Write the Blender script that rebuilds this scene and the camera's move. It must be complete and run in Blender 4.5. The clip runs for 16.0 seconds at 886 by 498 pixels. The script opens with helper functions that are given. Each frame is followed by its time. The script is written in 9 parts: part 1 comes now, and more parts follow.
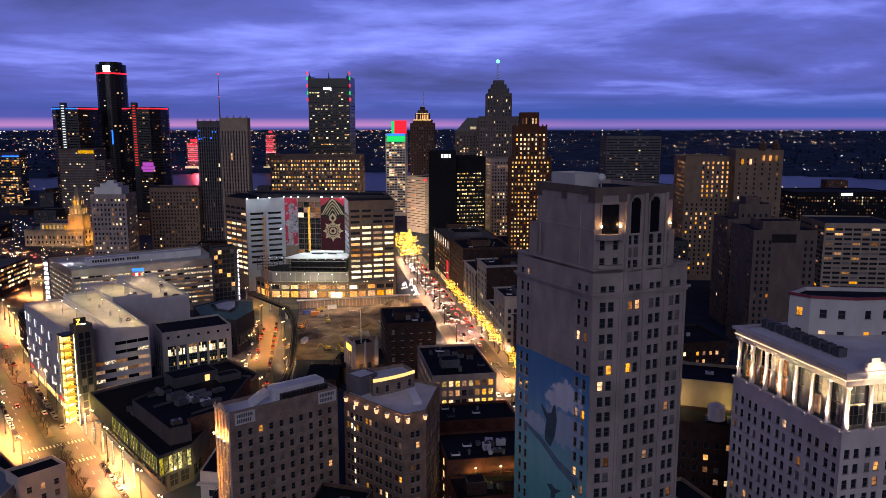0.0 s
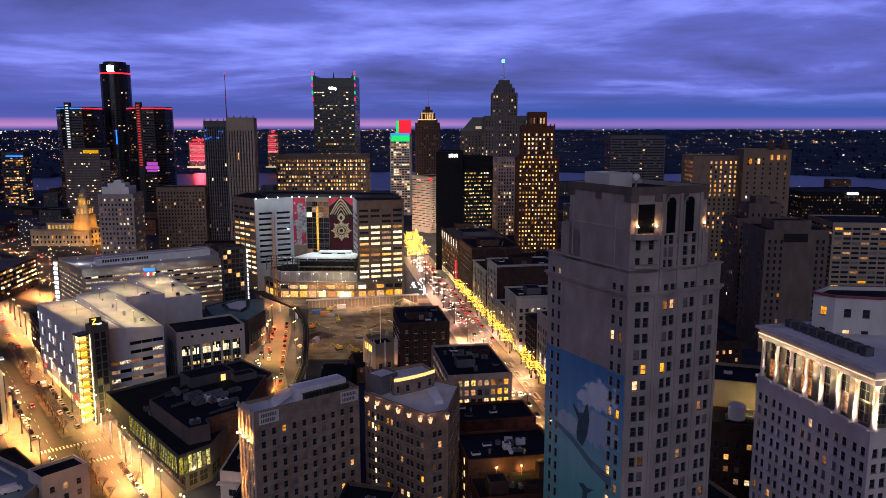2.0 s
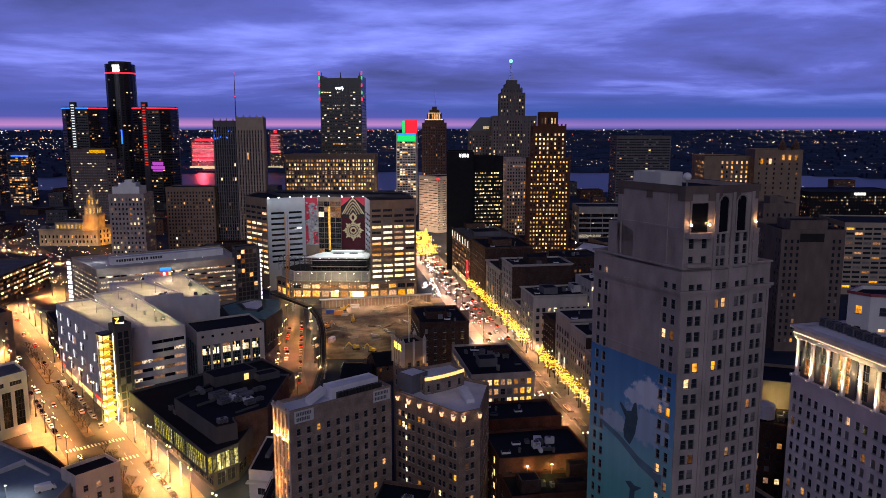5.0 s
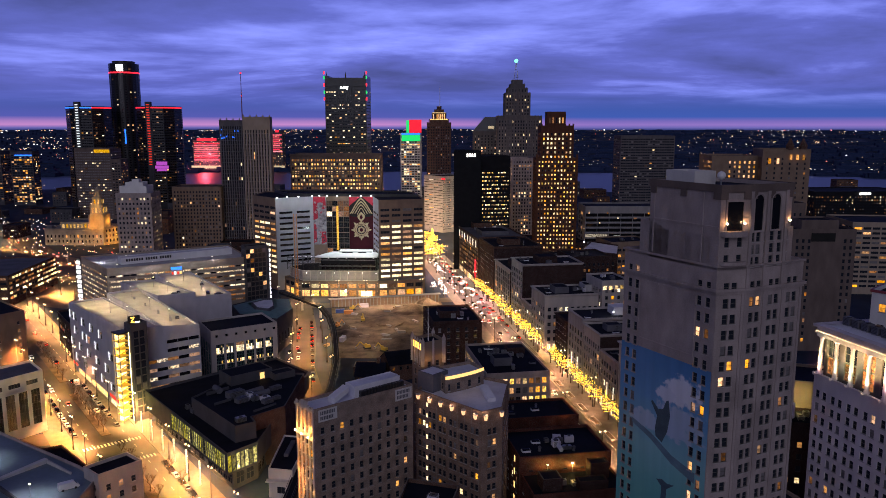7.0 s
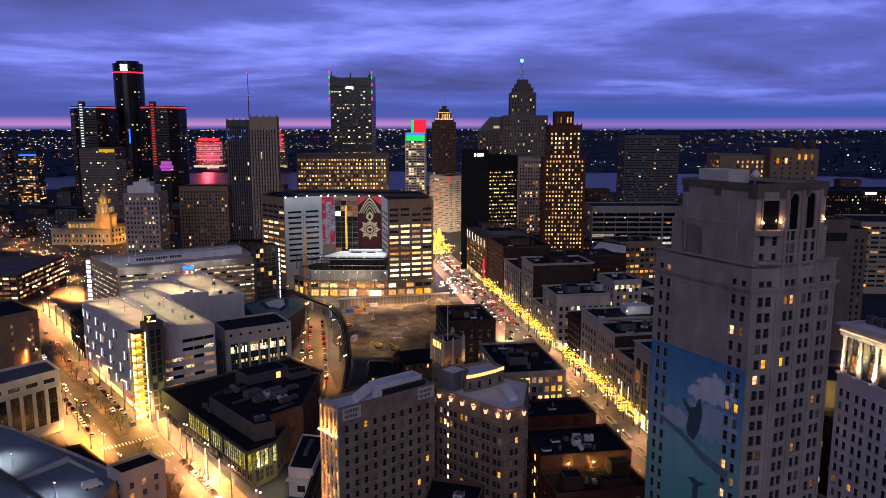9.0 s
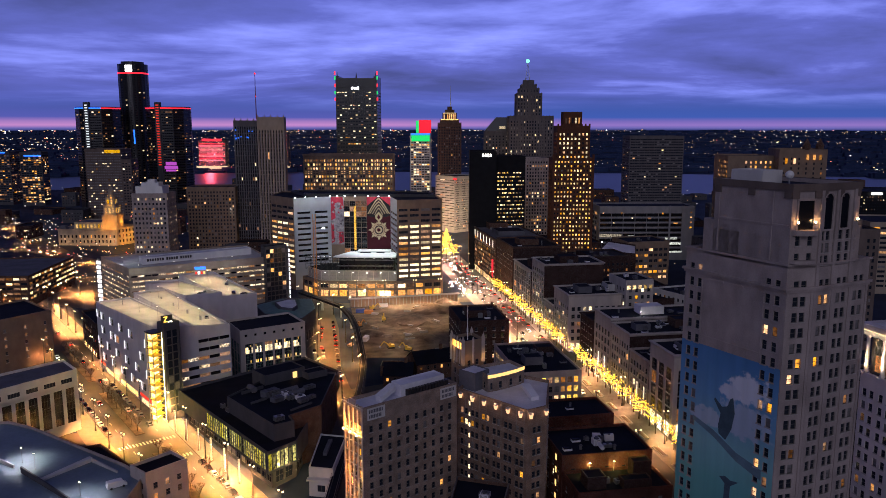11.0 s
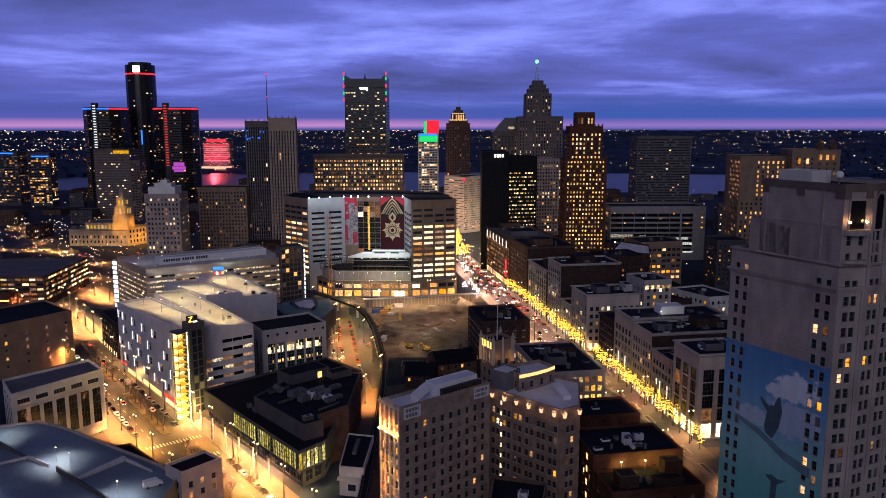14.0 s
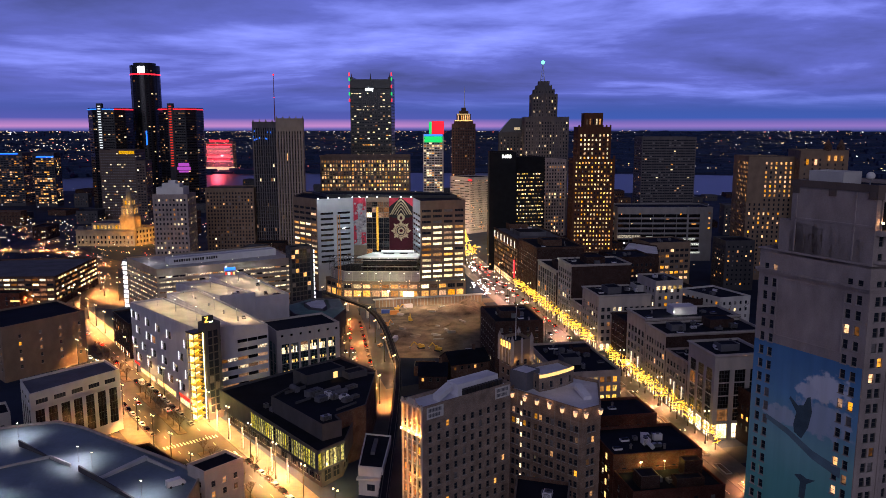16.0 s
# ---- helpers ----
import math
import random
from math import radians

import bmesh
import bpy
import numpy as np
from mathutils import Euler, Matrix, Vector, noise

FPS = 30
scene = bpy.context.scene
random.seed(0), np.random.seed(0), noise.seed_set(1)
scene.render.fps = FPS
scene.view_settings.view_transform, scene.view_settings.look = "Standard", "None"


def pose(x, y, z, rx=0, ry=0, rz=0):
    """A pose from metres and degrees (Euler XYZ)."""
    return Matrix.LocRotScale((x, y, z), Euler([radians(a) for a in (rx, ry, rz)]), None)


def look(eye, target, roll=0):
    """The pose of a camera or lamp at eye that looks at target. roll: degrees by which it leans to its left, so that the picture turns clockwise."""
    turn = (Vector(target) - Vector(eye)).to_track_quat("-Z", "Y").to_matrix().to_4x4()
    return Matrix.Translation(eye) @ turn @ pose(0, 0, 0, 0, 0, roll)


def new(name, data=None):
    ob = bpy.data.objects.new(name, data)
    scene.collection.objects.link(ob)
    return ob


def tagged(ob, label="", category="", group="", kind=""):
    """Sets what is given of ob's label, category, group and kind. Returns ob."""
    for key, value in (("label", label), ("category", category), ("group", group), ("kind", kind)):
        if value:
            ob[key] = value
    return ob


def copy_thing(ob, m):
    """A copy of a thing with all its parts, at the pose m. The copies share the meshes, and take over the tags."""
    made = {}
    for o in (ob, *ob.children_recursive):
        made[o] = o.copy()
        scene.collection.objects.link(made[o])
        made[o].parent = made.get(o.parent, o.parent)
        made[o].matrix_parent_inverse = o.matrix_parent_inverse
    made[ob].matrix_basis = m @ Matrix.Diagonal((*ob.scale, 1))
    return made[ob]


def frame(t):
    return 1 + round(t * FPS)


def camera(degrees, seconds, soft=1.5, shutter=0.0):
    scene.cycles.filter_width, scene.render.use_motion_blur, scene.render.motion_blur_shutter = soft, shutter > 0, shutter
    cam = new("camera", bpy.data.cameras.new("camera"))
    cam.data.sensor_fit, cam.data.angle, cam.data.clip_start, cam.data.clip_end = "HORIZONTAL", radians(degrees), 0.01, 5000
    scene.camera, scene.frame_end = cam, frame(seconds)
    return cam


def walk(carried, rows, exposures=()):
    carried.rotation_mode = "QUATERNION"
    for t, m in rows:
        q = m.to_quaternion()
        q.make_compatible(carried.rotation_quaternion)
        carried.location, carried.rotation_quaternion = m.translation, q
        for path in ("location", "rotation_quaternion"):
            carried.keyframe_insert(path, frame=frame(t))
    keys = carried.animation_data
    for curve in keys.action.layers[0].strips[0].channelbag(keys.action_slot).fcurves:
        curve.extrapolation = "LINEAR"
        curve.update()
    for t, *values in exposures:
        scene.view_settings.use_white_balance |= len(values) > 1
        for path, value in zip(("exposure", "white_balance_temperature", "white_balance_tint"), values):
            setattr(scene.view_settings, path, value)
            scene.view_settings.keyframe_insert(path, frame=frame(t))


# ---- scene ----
cam = camera(60.40, 16.0, soft=0.75)
# t, x, y, z, yaw, pitch, roll
ROWS = [
    (0.0, -1.03, -0.52, 123.93, 1.425, -9.158, -0.007),
    (0.5, -2.64, -0.63, 123.99, 1.429, -9.163, -0.022),
    (1.0, -4.27, -0.74, 124.02, 1.427, -9.186, -0.030),
    (1.5, -5.90, -0.86, 124.04, 1.421, -9.191, -0.034),
    (2.0, -7.54, -0.98, 124.04, 1.412, -9.191, -0.034),
    (2.5, -9.18, -1.11, 124.03, 1.400, -9.175, -0.031),
    (3.0, -10.84, -1.24, 124.01, 1.386, -9.171, -0.025),
    (3.5, -12.49, -1.38, 123.97, 1.371, -9.162, -0.017),
    (4.0, -14.15, -1.52, 123.94, 1.356, -9.168, -0.009),
    (6.5, -22.50, -2.29, 123.71, 1.287, -9.190, 0.030),
    (7.0, -24.17, -2.45, 123.67, 1.278, -9.192, 0.034),
    (7.5, -25.84, -2.62, 123.64, 1.271, -9.199, 0.037),
    (8.0, -27.50, -2.80, 123.60, 1.266, -9.205, 0.038),
    (8.5, -29.17, -2.98, 123.58, 1.264, -9.204, 0.037),
    (9.0, -30.83, -3.16, 123.55, 1.264, -9.203, 0.034),
    (11.5, -39.06, -4.12, 123.54, 1.297, -9.153, 0.001),
    (12.0, -40.69, -4.33, 123.55, 1.309, -9.144, -0.008),
    (12.5, -42.31, -4.53, 123.57, 1.321, -9.140, -0.017),
    (13.0, -43.92, -4.75, 123.60, 1.334, -9.139, -0.024),
    (13.5, -45.53, -4.96, 123.62, 1.347, -9.138, -0.030),
    (14.0, -47.13, -5.18, 123.65, 1.359, -9.142, -0.033),
    (14.5, -48.72, -5.40, 123.68, 1.370, -9.125, -0.033),
    (15.0, -50.30, -5.63, 123.71, 1.379, -9.113, -0.030),
    (15.5, -51.87, -5.86, 123.73, 1.385, -9.104, -0.021),
    (16.0, -53.43, -6.09, 123.75, 1.387, -9.100, -0.006),
]
walk(cam, [(r[0], pose(r[1], r[2], r[3], 90, 0, r[4]) @ pose(0, 0, 0, r[5]) @ pose(0, 0, 0, 0, 0, r[6])) for r in ROWS])

# ---------------------------------------------------------------- sky and light
world = bpy.data.worlds.new("dusk")
scene.world = world
world.use_nodes = True
wt = world.node_tree
wt.nodes.clear()


def wn(kind, **kw):
    n = wt.nodes.new(kind)
    for k, v in kw.items():
        if k == "op":
            n.operation = v
        elif k == "blend":
            n.blend_type = v
            n.data_type = "RGBA"
    return n


co = wn("ShaderNodeTexCoord")
sep = wn("ShaderNodeSeparateXYZ")
wt.links.new(co.outputs["Generated"], sep.inputs[0])
# clouds lie on a flat layer: x/z and y/z of the direction
zc = wn("ShaderNodeMath", op="ADD")
wt.links.new(sep.outputs["Z"], zc.inputs[0])
zc.inputs[1].default_value = 0.11
zm = wn("ShaderNodeMath", op="MAXIMUM")
wt.links.new(zc.outputs[0], zm.inputs[0])
zm.inputs[1].default_value = 0.03
dx = wn("ShaderNodeMath", op="DIVIDE")
dy = wn("ShaderNodeMath", op="DIVIDE")
wt.links.new(sep.outputs["X"], dx.inputs[0])
wt.links.new(sep.outputs["Y"], dy.inputs[0])
for d in (dx, dy):
    wt.links.new(zm.outputs[0], d.inputs[1])
cloud_xy = wn("ShaderNodeCombineXYZ")
wt.links.new(dx.outputs[0], cloud_xy.inputs[0])
wt.links.new(dy.outputs[0], cloud_xy.inputs[1])
cl1 = wn("ShaderNodeTexNoise")
cl1.inputs["Scale"].default_value = 0.50
cl1.inputs["Detail"].default_value = 9.0
cl1.inputs["Roughness"].default_value = 0.57
cl1.inputs["Distortion"].default_value = 0.3
cloud_map = wn("ShaderNodeMapping")
cloud_map.inputs["Location"].default_value = (6.4, 4.2, 0.0)
cloud_map.inputs["Scale"].default_value = (0.92, 1.1, 1.0)
wt.links.new(cloud_xy.outputs[0], cloud_map.inputs[0])
wt.links.new(cloud_map.outputs[0], cl1.inputs["Vector"])
ramp = wn("ShaderNodeValToRGB")
ramp.color_ramp.elements[0].position = 0.37
ramp.color_ramp.elements[0].color = (0.046, 0.058, 0.205, 1)
ramp.color_ramp.elements[1].position = 0.68
ramp.color_ramp.elements[1].color = (0.235, 0.28, 0.90, 1)
e = ramp.color_ramp.elements.new(0.52)
e.color = (0.084, 0.102, 0.40, 1)
# thicker and thinner stretches of the cloud: direction x, z, their spread, and how much lighter
thick = cl1.outputs["Fac"]
for bx, bz, sx_, sz_, amount in ((0.14, 0.11, 0.16, 0.06, -0.05), (0.42, 0.062, 0.15, 0.020, 0.05), (-0.20, 0.135, 0.14, 0.030, 0.02)):
    terms = []
    for axis, mid, wide in (("X", bx, sx_), ("Z", bz, sz_)):
        sub = wn("ShaderNodeMath", op="SUBTRACT")
        wt.links.new(sep.outputs[axis], sub.inputs[0])
        sub.inputs[1].default_value = mid
        div = wn("ShaderNodeMath", op="DIVIDE")
        wt.links.new(sub.outputs[0], div.inputs[0])
        div.inputs[1].default_value = wide
        sq = wn("ShaderNodeMath", op="MULTIPLY")
        wt.links.new(div.outputs[0], sq.inputs[0])
        wt.links.new(div.outputs[0], sq.inputs[1])
        terms.append(sq.outputs[0])
    total = wn("ShaderNodeMath", op="ADD")
    wt.links.new(terms[0], total.inputs[0])
    wt.links.new(terms[1], total.inputs[1])
    fall = wn("ShaderNodeMath", op="POWER")
    fall.inputs[0].default_value = 0.37
    wt.links.new(total.outputs[0], fall.inputs[1])
    plus = wn("ShaderNodeMath", op="MULTIPLY_ADD")
    wt.links.new(fall.outputs[0], plus.inputs[0])
    plus.inputs[1].default_value = amount
    wt.links.new(thick, plus.inputs[2])
    thick = plus.outputs[0]
wt.links.new(thick, ramp.inputs[0])
# towards the horizon: a dark violet bank, then a thin pink strip
hor = wn("ShaderNodeValToRGB")
hor2 = wn("ShaderNodeValToRGB")
for rmp, pink in ((hor, (0.37, 0.17, 0.40, 1)), (hor2, (0.19, 0.12, 0.37, 1))):
    rmp.color_ramp.elements[0].position = 0.0
    rmp.color_ramp.elements[0].color = (0.012, 0.018, 0.07, 1)
    rmp.color_ramp.elements[1].position = 1.0
    rmp.color_ramp.elements[1].color = (0.060, 0.082, 0.35, 1)
    for pos, col in ((0.06, (0.02, 0.03, 0.12, 1)), (0.10, (0.10, 0.09, 0.30, 1)), (0.15, pink), (0.21, (pink[0] * 0.7, pink[1] * 0.8, pink[2] * 0.9, 1)), (0.29, (0.062 if rmp is hor else 0.034, 0.072, 0.30, 1)), (0.5, (0.042 if rmp is hor else 0.032, 0.066, 0.27, 1))):
        el = rmp.color_ramp.elements.new(pos)
        el.color = col
hz = wn("ShaderNodeMapRange")
hz.inputs["From Min"].default_value = -0.009
hz.inputs["From Max"].default_value = 0.060
wt.links.new(sep.outputs["Z"], hz.inputs["Value"])
wt.links.new(hz.outputs[0], hor.inputs[0])
wt.links.new(hz.outputs[0], hor2.inputs[0])
side = wn("ShaderNodeMapRange")
side.inputs["From Min"].default_value, side.inputs["From Max"].default_value = -0.12, 0.16
wt.links.new(sep.outputs["X"], side.inputs["Value"])
strip = wn("ShaderNodeMix", blend="MIX")
wt.links.new(side.outputs[0], strip.inputs[0])
wt.links.new(hor.outputs[0], strip.inputs[6])
wt.links.new(hor2.outputs[0], strip.inputs[7])
hf = wn("ShaderNodeMapRange")
hf.inputs["From Min"].default_value = 0.018
hf.inputs["From Max"].default_value = 0.055
wt.links.new(sep.outputs["Z"], hf.inputs["Value"])
mixc = wn("ShaderNodeMix", blend="MIX")
wt.links.new(hf.outputs[0], mixc.inputs[0])
wt.links.new(strip.outputs[2], mixc.inputs[6])
wt.links.new(ramp.outputs[0], mixc.inputs[7])
nish = wn("ShaderNodeTexSky")
nish.sky_type = "NISHITA"
nish.sun_disc = False
nish.sun_elevation = radians(1.0)
nish.sun_rotation = radians(120)
# overhead the cloud is thick and dark
up = wn("ShaderNodeMapRange")
up.inputs["From Min"].default_value, up.inputs["From Max"].default_value = 0.16, 0.55
up.inputs["To Min"].default_value, up.inputs["To Max"].default_value = 1.5, 0.24
wt.links.new(sep.outputs["Z"], up.inputs["Value"])
# behind the camera the cloud is a dim, even grey
behind = wn("ShaderNodeMapRange")
behind.inputs["From Min"].default_value, behind.inputs["From Max"].default_value = -0.35, 0.55
wt.links.new(sep.outputs["Y"], behind.inputs["Value"])
allsky = wn("ShaderNodeMix", blend="MIX")
wt.links.new(behind.outputs[0], allsky.inputs[0])
allsky.inputs[6].default_value = (0.018, 0.019, 0.045, 1)
wt.links.new(mixc.outputs[2], allsky.inputs[7])
bg1 = wn("ShaderNodeBackground")
wt.links.new(allsky.outputs[2], bg1.inputs[0])
wt.links.new(up.outputs[0], bg1.inputs[1])
bg2 = wn("ShaderNodeBackground")
wt.links.new(nish.outputs[0], bg2.inputs[0])
bg2.inputs[1].default_value = 0.006
add = wn("ShaderNodeAddShader")
wt.links.new(bg1.outputs[0], add.inputs[0])
wt.links.new(bg2.outputs[0], add.inputs[1])
wout = wn("ShaderNodeOutputWorld")
wt.links.new(add.outputs[0], wout.inputs[0])

# the last glow of the overcast sky, from behind and to the right of the camera
sun = new("afterglow", bpy.data.lights.new("afterglow", "SUN"))
sun.data.energy = 0.66
sun.data.angle = radians(45)
sun.data.color = (0.80, 0.77, 1.0)
sun.matrix_world = look((-20, -170, 150), (0, 160, 0))


# point light of a lamp, or one added only to brighten its surroundings
def lamp(x, y, z, watts, color=(1.0, 0.56, 0.16), radius=0.35):
    ob = new("lamp_light", bpy.data.lights.new("lamp_light", "POINT"))
    ob.data.energy, ob.data.color, ob.data.shadow_soft_size = watts, color, radius
    ob.location = (x, y, z)
    return ob


def street_light(x, y, z, watts, color=(1.0, 0.36, 0.06), spread=140):
    """A hooded light that falls downward: a street or deck lamp's, or one added without a fixture."""
    ob = new("lamp_light", bpy.data.lights.new("lamp_light", "SPOT"))
    ob.data.energy, ob.data.color, ob.data.shadow_soft_size = watts, color, 0.4
    ob.data.spot_size, ob.data.spot_blend = radians(spread), 0.8
    ob.location = (x, y, z)
    return ob


def uplight(x, y, z, watts, lean, color=(1.0, 0.66, 0.33)):
    """A floodlight that points up and leans towards a wall."""
    ob = new("flood_light", bpy.data.lights.new("flood_light", "SPOT"))
    ob.data.energy, ob.data.color, ob.data.shadow_soft_size = watts, color, 0.15
    ob.data.spot_size, ob.data.spot_blend = radians(58), 0.7
    ob.matrix_world = look((x, y, z), (x + lean[0], y + lean[1], z + 6))
    return ob


# ---------------------------------------------------------------- materials
def material(name):
    m = bpy.data.materials.new(name)
    m.use_nodes = True
    t = m.node_tree
    return m, t, t.nodes["Principled BSDF"]


def surface(name, color, rough=0.85, var=0.25, scale=0.25, fine=4.0, bump=0.15, metal=0.0, streak=0.0, per_piece=0.0):
    """A worn surface: large stains, fine grain, a little relief; streak adds rain marks that run down."""
    m, t, b = material(name)
    c = t.nodes.new("ShaderNodeTexCoord")
    n1 = t.nodes.new("ShaderNodeTexNoise")
    n1.inputs["Scale"].default_value, n1.inputs["Detail"].default_value = scale, 5.0
    n2 = t.nodes.new("ShaderNodeTexNoise")
    n2.inputs["Scale"].default_value, n2.inputs["Detail"].default_value = fine, 3.0
    mp = t.nodes.new("ShaderNodeMapping")
    mp.inputs["Scale"].default_value = (1, 1, 1 - streak * 0.92)
    t.links.new(c.outputs["Object"], mp.inputs[0])
    t.links.new(mp.outputs[0], n1.inputs["Vector"])
    t.links.new(c.outputs["Object"], n2.inputs["Vector"])
    add = t.nodes.new("ShaderNodeMath")
    add.operation = "MULTIPLY_ADD"
    t.links.new(n2.outputs["Fac"], add.inputs[0])
    add.inputs[1].default_value = 0.35
    t.links.new(n1.outputs["Fac"], add.inputs[2])
    fac = add.outputs[0]
    if per_piece:
        oi = t.nodes.new("ShaderNodeObjectInfo")
        a2 = t.nodes.new("ShaderNodeMath")
        a2.operation = "MULTIPLY_ADD"
        t.links.new(oi.outputs["Random"], a2.inputs[0])
        a2.inputs[1].default_value = per_piece
        t.links.new(fac, a2.inputs[2])
        fac = a2.outputs[0]
    r = t.nodes.new("ShaderNodeMapRange")
    t.links.new(fac, r.inputs["Value"])
    r.inputs["From Min"].default_value, r.inputs["From Max"].default_value = 0.35, 1.0
    r.inputs["To Min"].default_value, r.inputs["To Max"].default_value = 1 - var, 1 + var
    mul = t.nodes.new("ShaderNodeVectorMath")
    mul.operation = "SCALE"
    mul.inputs[0].default_value = color
    t.links.new(r.outputs[0], mul.inputs["Scale"])
    t.links.new(mul.outputs[0], b.inputs["Base Color"])
    b.inputs["Roughness"].default_value, b.inputs["Metallic"].default_value = rough, metal
    b.inputs["Specular IOR Level"].default_value = 0.5 if rough < 0.7 else 0.12
    if bump:
        bp = t.nodes.new("ShaderNodeBump")
        bp.inputs["Strength"].default_value, bp.inputs["Distance"].default_value = bump, 0.05
        t.links.new(n2.outputs["Fac"], bp.inputs["Height"])
        t.links.new(bp.outputs[0], b.inputs["Normal"])
    return m


def brickwork(name, color, mortar=(0.30, 0.27, 0.24), scale=1.0):
    m, t, b = material(name)
    c = t.nodes.new("ShaderNodeTexCoord")
    br = t.nodes.new("ShaderNodeTexBrick")
    br.inputs["Color1"].default_value = (*color, 1)
    br.inputs["Color2"].default_value = (color[0] * 0.72, color[1] * 0.7, color[2] * 0.72, 1)
    br.inputs["Mortar"].default_value = (*mortar, 1)
    br.inputs["Scale"].default_value = 1.6 * scale
    br.inputs["Mortar Size"].default_value = 0.012
    sp = t.nodes.new("ShaderNodeSeparateXYZ")
    t.links.new(c.outputs["Object"], sp.inputs[0])
    sm = t.nodes.new("ShaderNodeMath")
    t.links.new(sp.outputs["X"], sm.inputs[0])
    t.links.new(sp.outputs["Y"], sm.inputs[1])
    cb = t.nodes.new("ShaderNodeCombineXYZ")
    t.links.new(sm.outputs[0], cb.inputs[0])
    t.links.new(sp.outputs["Z"], cb.inputs[1])
    t.links.new(cb.outputs[0], br.inputs["Vector"])
    n = t.nodes.new("ShaderNodeTexNoise")
    n.inputs["Scale"].default_value, n.inputs["Detail"].default_value = 0.3, 5
    t.links.new(c.outputs["Object"], n.inputs["Vector"])
    r = t.nodes.new("ShaderNodeMapRange")
    t.links.new(n.outputs["Fac"], r.inputs["Value"])
    r.inputs["From Min"].default_value, r.inputs["From Max"].default_value = 0.3, 0.75
    r.inputs["To Min"].default_value, r.inputs["To Max"].default_value = 0.65, 1.25
    mul = t.nodes.new("ShaderNodeVectorMath")
    mul.operation = "SCALE"
    t.links.new(br.outputs["Color"], mul.inputs[0])
    t.links.new(r.outputs[0], mul.inputs["Scale"])
    t.links.new(mul.outputs[0], b.inputs["Base Color"])
    b.inputs["Roughness"].default_value = 0.9
    b.inputs["Specular IOR Level"].default_value = 0.12
    return m


def glow(name, color, strength, vary=0.0, patch=0.0):
    """Something that gives off light; vary: from object to object, patch: across its face (blinds, furniture, lamps behind a pane)."""
    m, t, b = material(name)
    b.inputs["Base Color"].default_value = (0.02, 0.02, 0.02, 1)
    b.inputs["Roughness"].default_value = 0.15
    b.inputs["Emission Color"].default_value = (*color, 1)
    b.inputs["Emission Strength"].default_value = strength
    last = None
    if vary:
        oi = t.nodes.new("ShaderNodeObjectInfo")
        gi = t.nodes.new("ShaderNodeNewGeometry")
        both = t.nodes.new("ShaderNodeMath")
        t.links.new(oi.outputs["Random"], both.inputs[0])
        t.links.new(gi.outputs["Random Per Island"], both.inputs[1])
        one = t.nodes.new("ShaderNodeMath")
        one.operation = "FRACT"
        t.links.new(both.outputs[0], one.inputs[0])
        r = t.nodes.new("ShaderNodeMapRange")
        t.links.new(one.outputs[0], r.inputs["Value"])
        r.inputs["To Min"].default_value, r.inputs["To Max"].default_value = strength * (1 - vary), strength * (1 + vary)
        last = r.outputs[0]
        hs = t.nodes.new("ShaderNodeHueSaturation")
        hs.inputs["Color"].default_value = (*color, 1)
        r2 = t.nodes.new("ShaderNodeMapRange")
        mm = t.nodes.new("ShaderNodeMath")
        mm.operation = "FRACT"
        m7 = t.nodes.new("ShaderNodeMath")
        m7.operation = "MULTIPLY"
        m7.inputs[1].default_value = 7.31
        t.links.new(one.outputs[0], m7.inputs[0])
        t.links.new(m7.outputs[0], mm.inputs[0])
        t.links.new(mm.outputs[0], r2.inputs["Value"])
        r2.inputs["To Min"].default_value, r2.inputs["To Max"].default_value = 0.75, 1.1
        t.links.new(r2.outputs[0], hs.inputs["Saturation"])
        t.links.new(hs.outputs[0], b.inputs["Emission Color"])
    if patch:
        g = t.nodes.new("ShaderNodeNewGeometry")
        n = t.nodes.new("ShaderNodeTexNoise")
        n.inputs["Scale"].default_value, n.inputs["Detail"].default_value = 1.1, 4
        t.links.new(g.outputs["Position"], n.inputs["Vector"])
        r = t.nodes.new("ShaderNodeMapRange")
        t.links.new(n.outputs["Fac"], r.inputs["Value"])
        r.inputs["From Min"].default_value, r.inputs["From Max"].default_value = 0.36, 0.66
        r.inputs["To Min"].default_value, r.inputs["To Max"].default_value = 1 - patch, 1 + patch
        mu = t.nodes.new("ShaderNodeMath")
        mu.operation = "MULTIPLY"
        t.links.new(r.outputs[0], mu.inputs[0])
        if last:
            t.links.new(last, mu.inputs[1])
        else:
            mu.inputs[1].default_value = strength
        last = mu.outputs[0]
    if last:
        t.links.new(last, b.inputs["Emission Strength"])
    return m


def glass(name, color=(0.02, 0.025, 0.035), rough=0.08):
    m, t, b = material(name)
    b.inputs["Base Color"].default_value = (*color, 1)
    b.inputs["Roughness"].default_value = rough
    b.inputs["Specular IOR Level"].default_value = 0.6
    return m



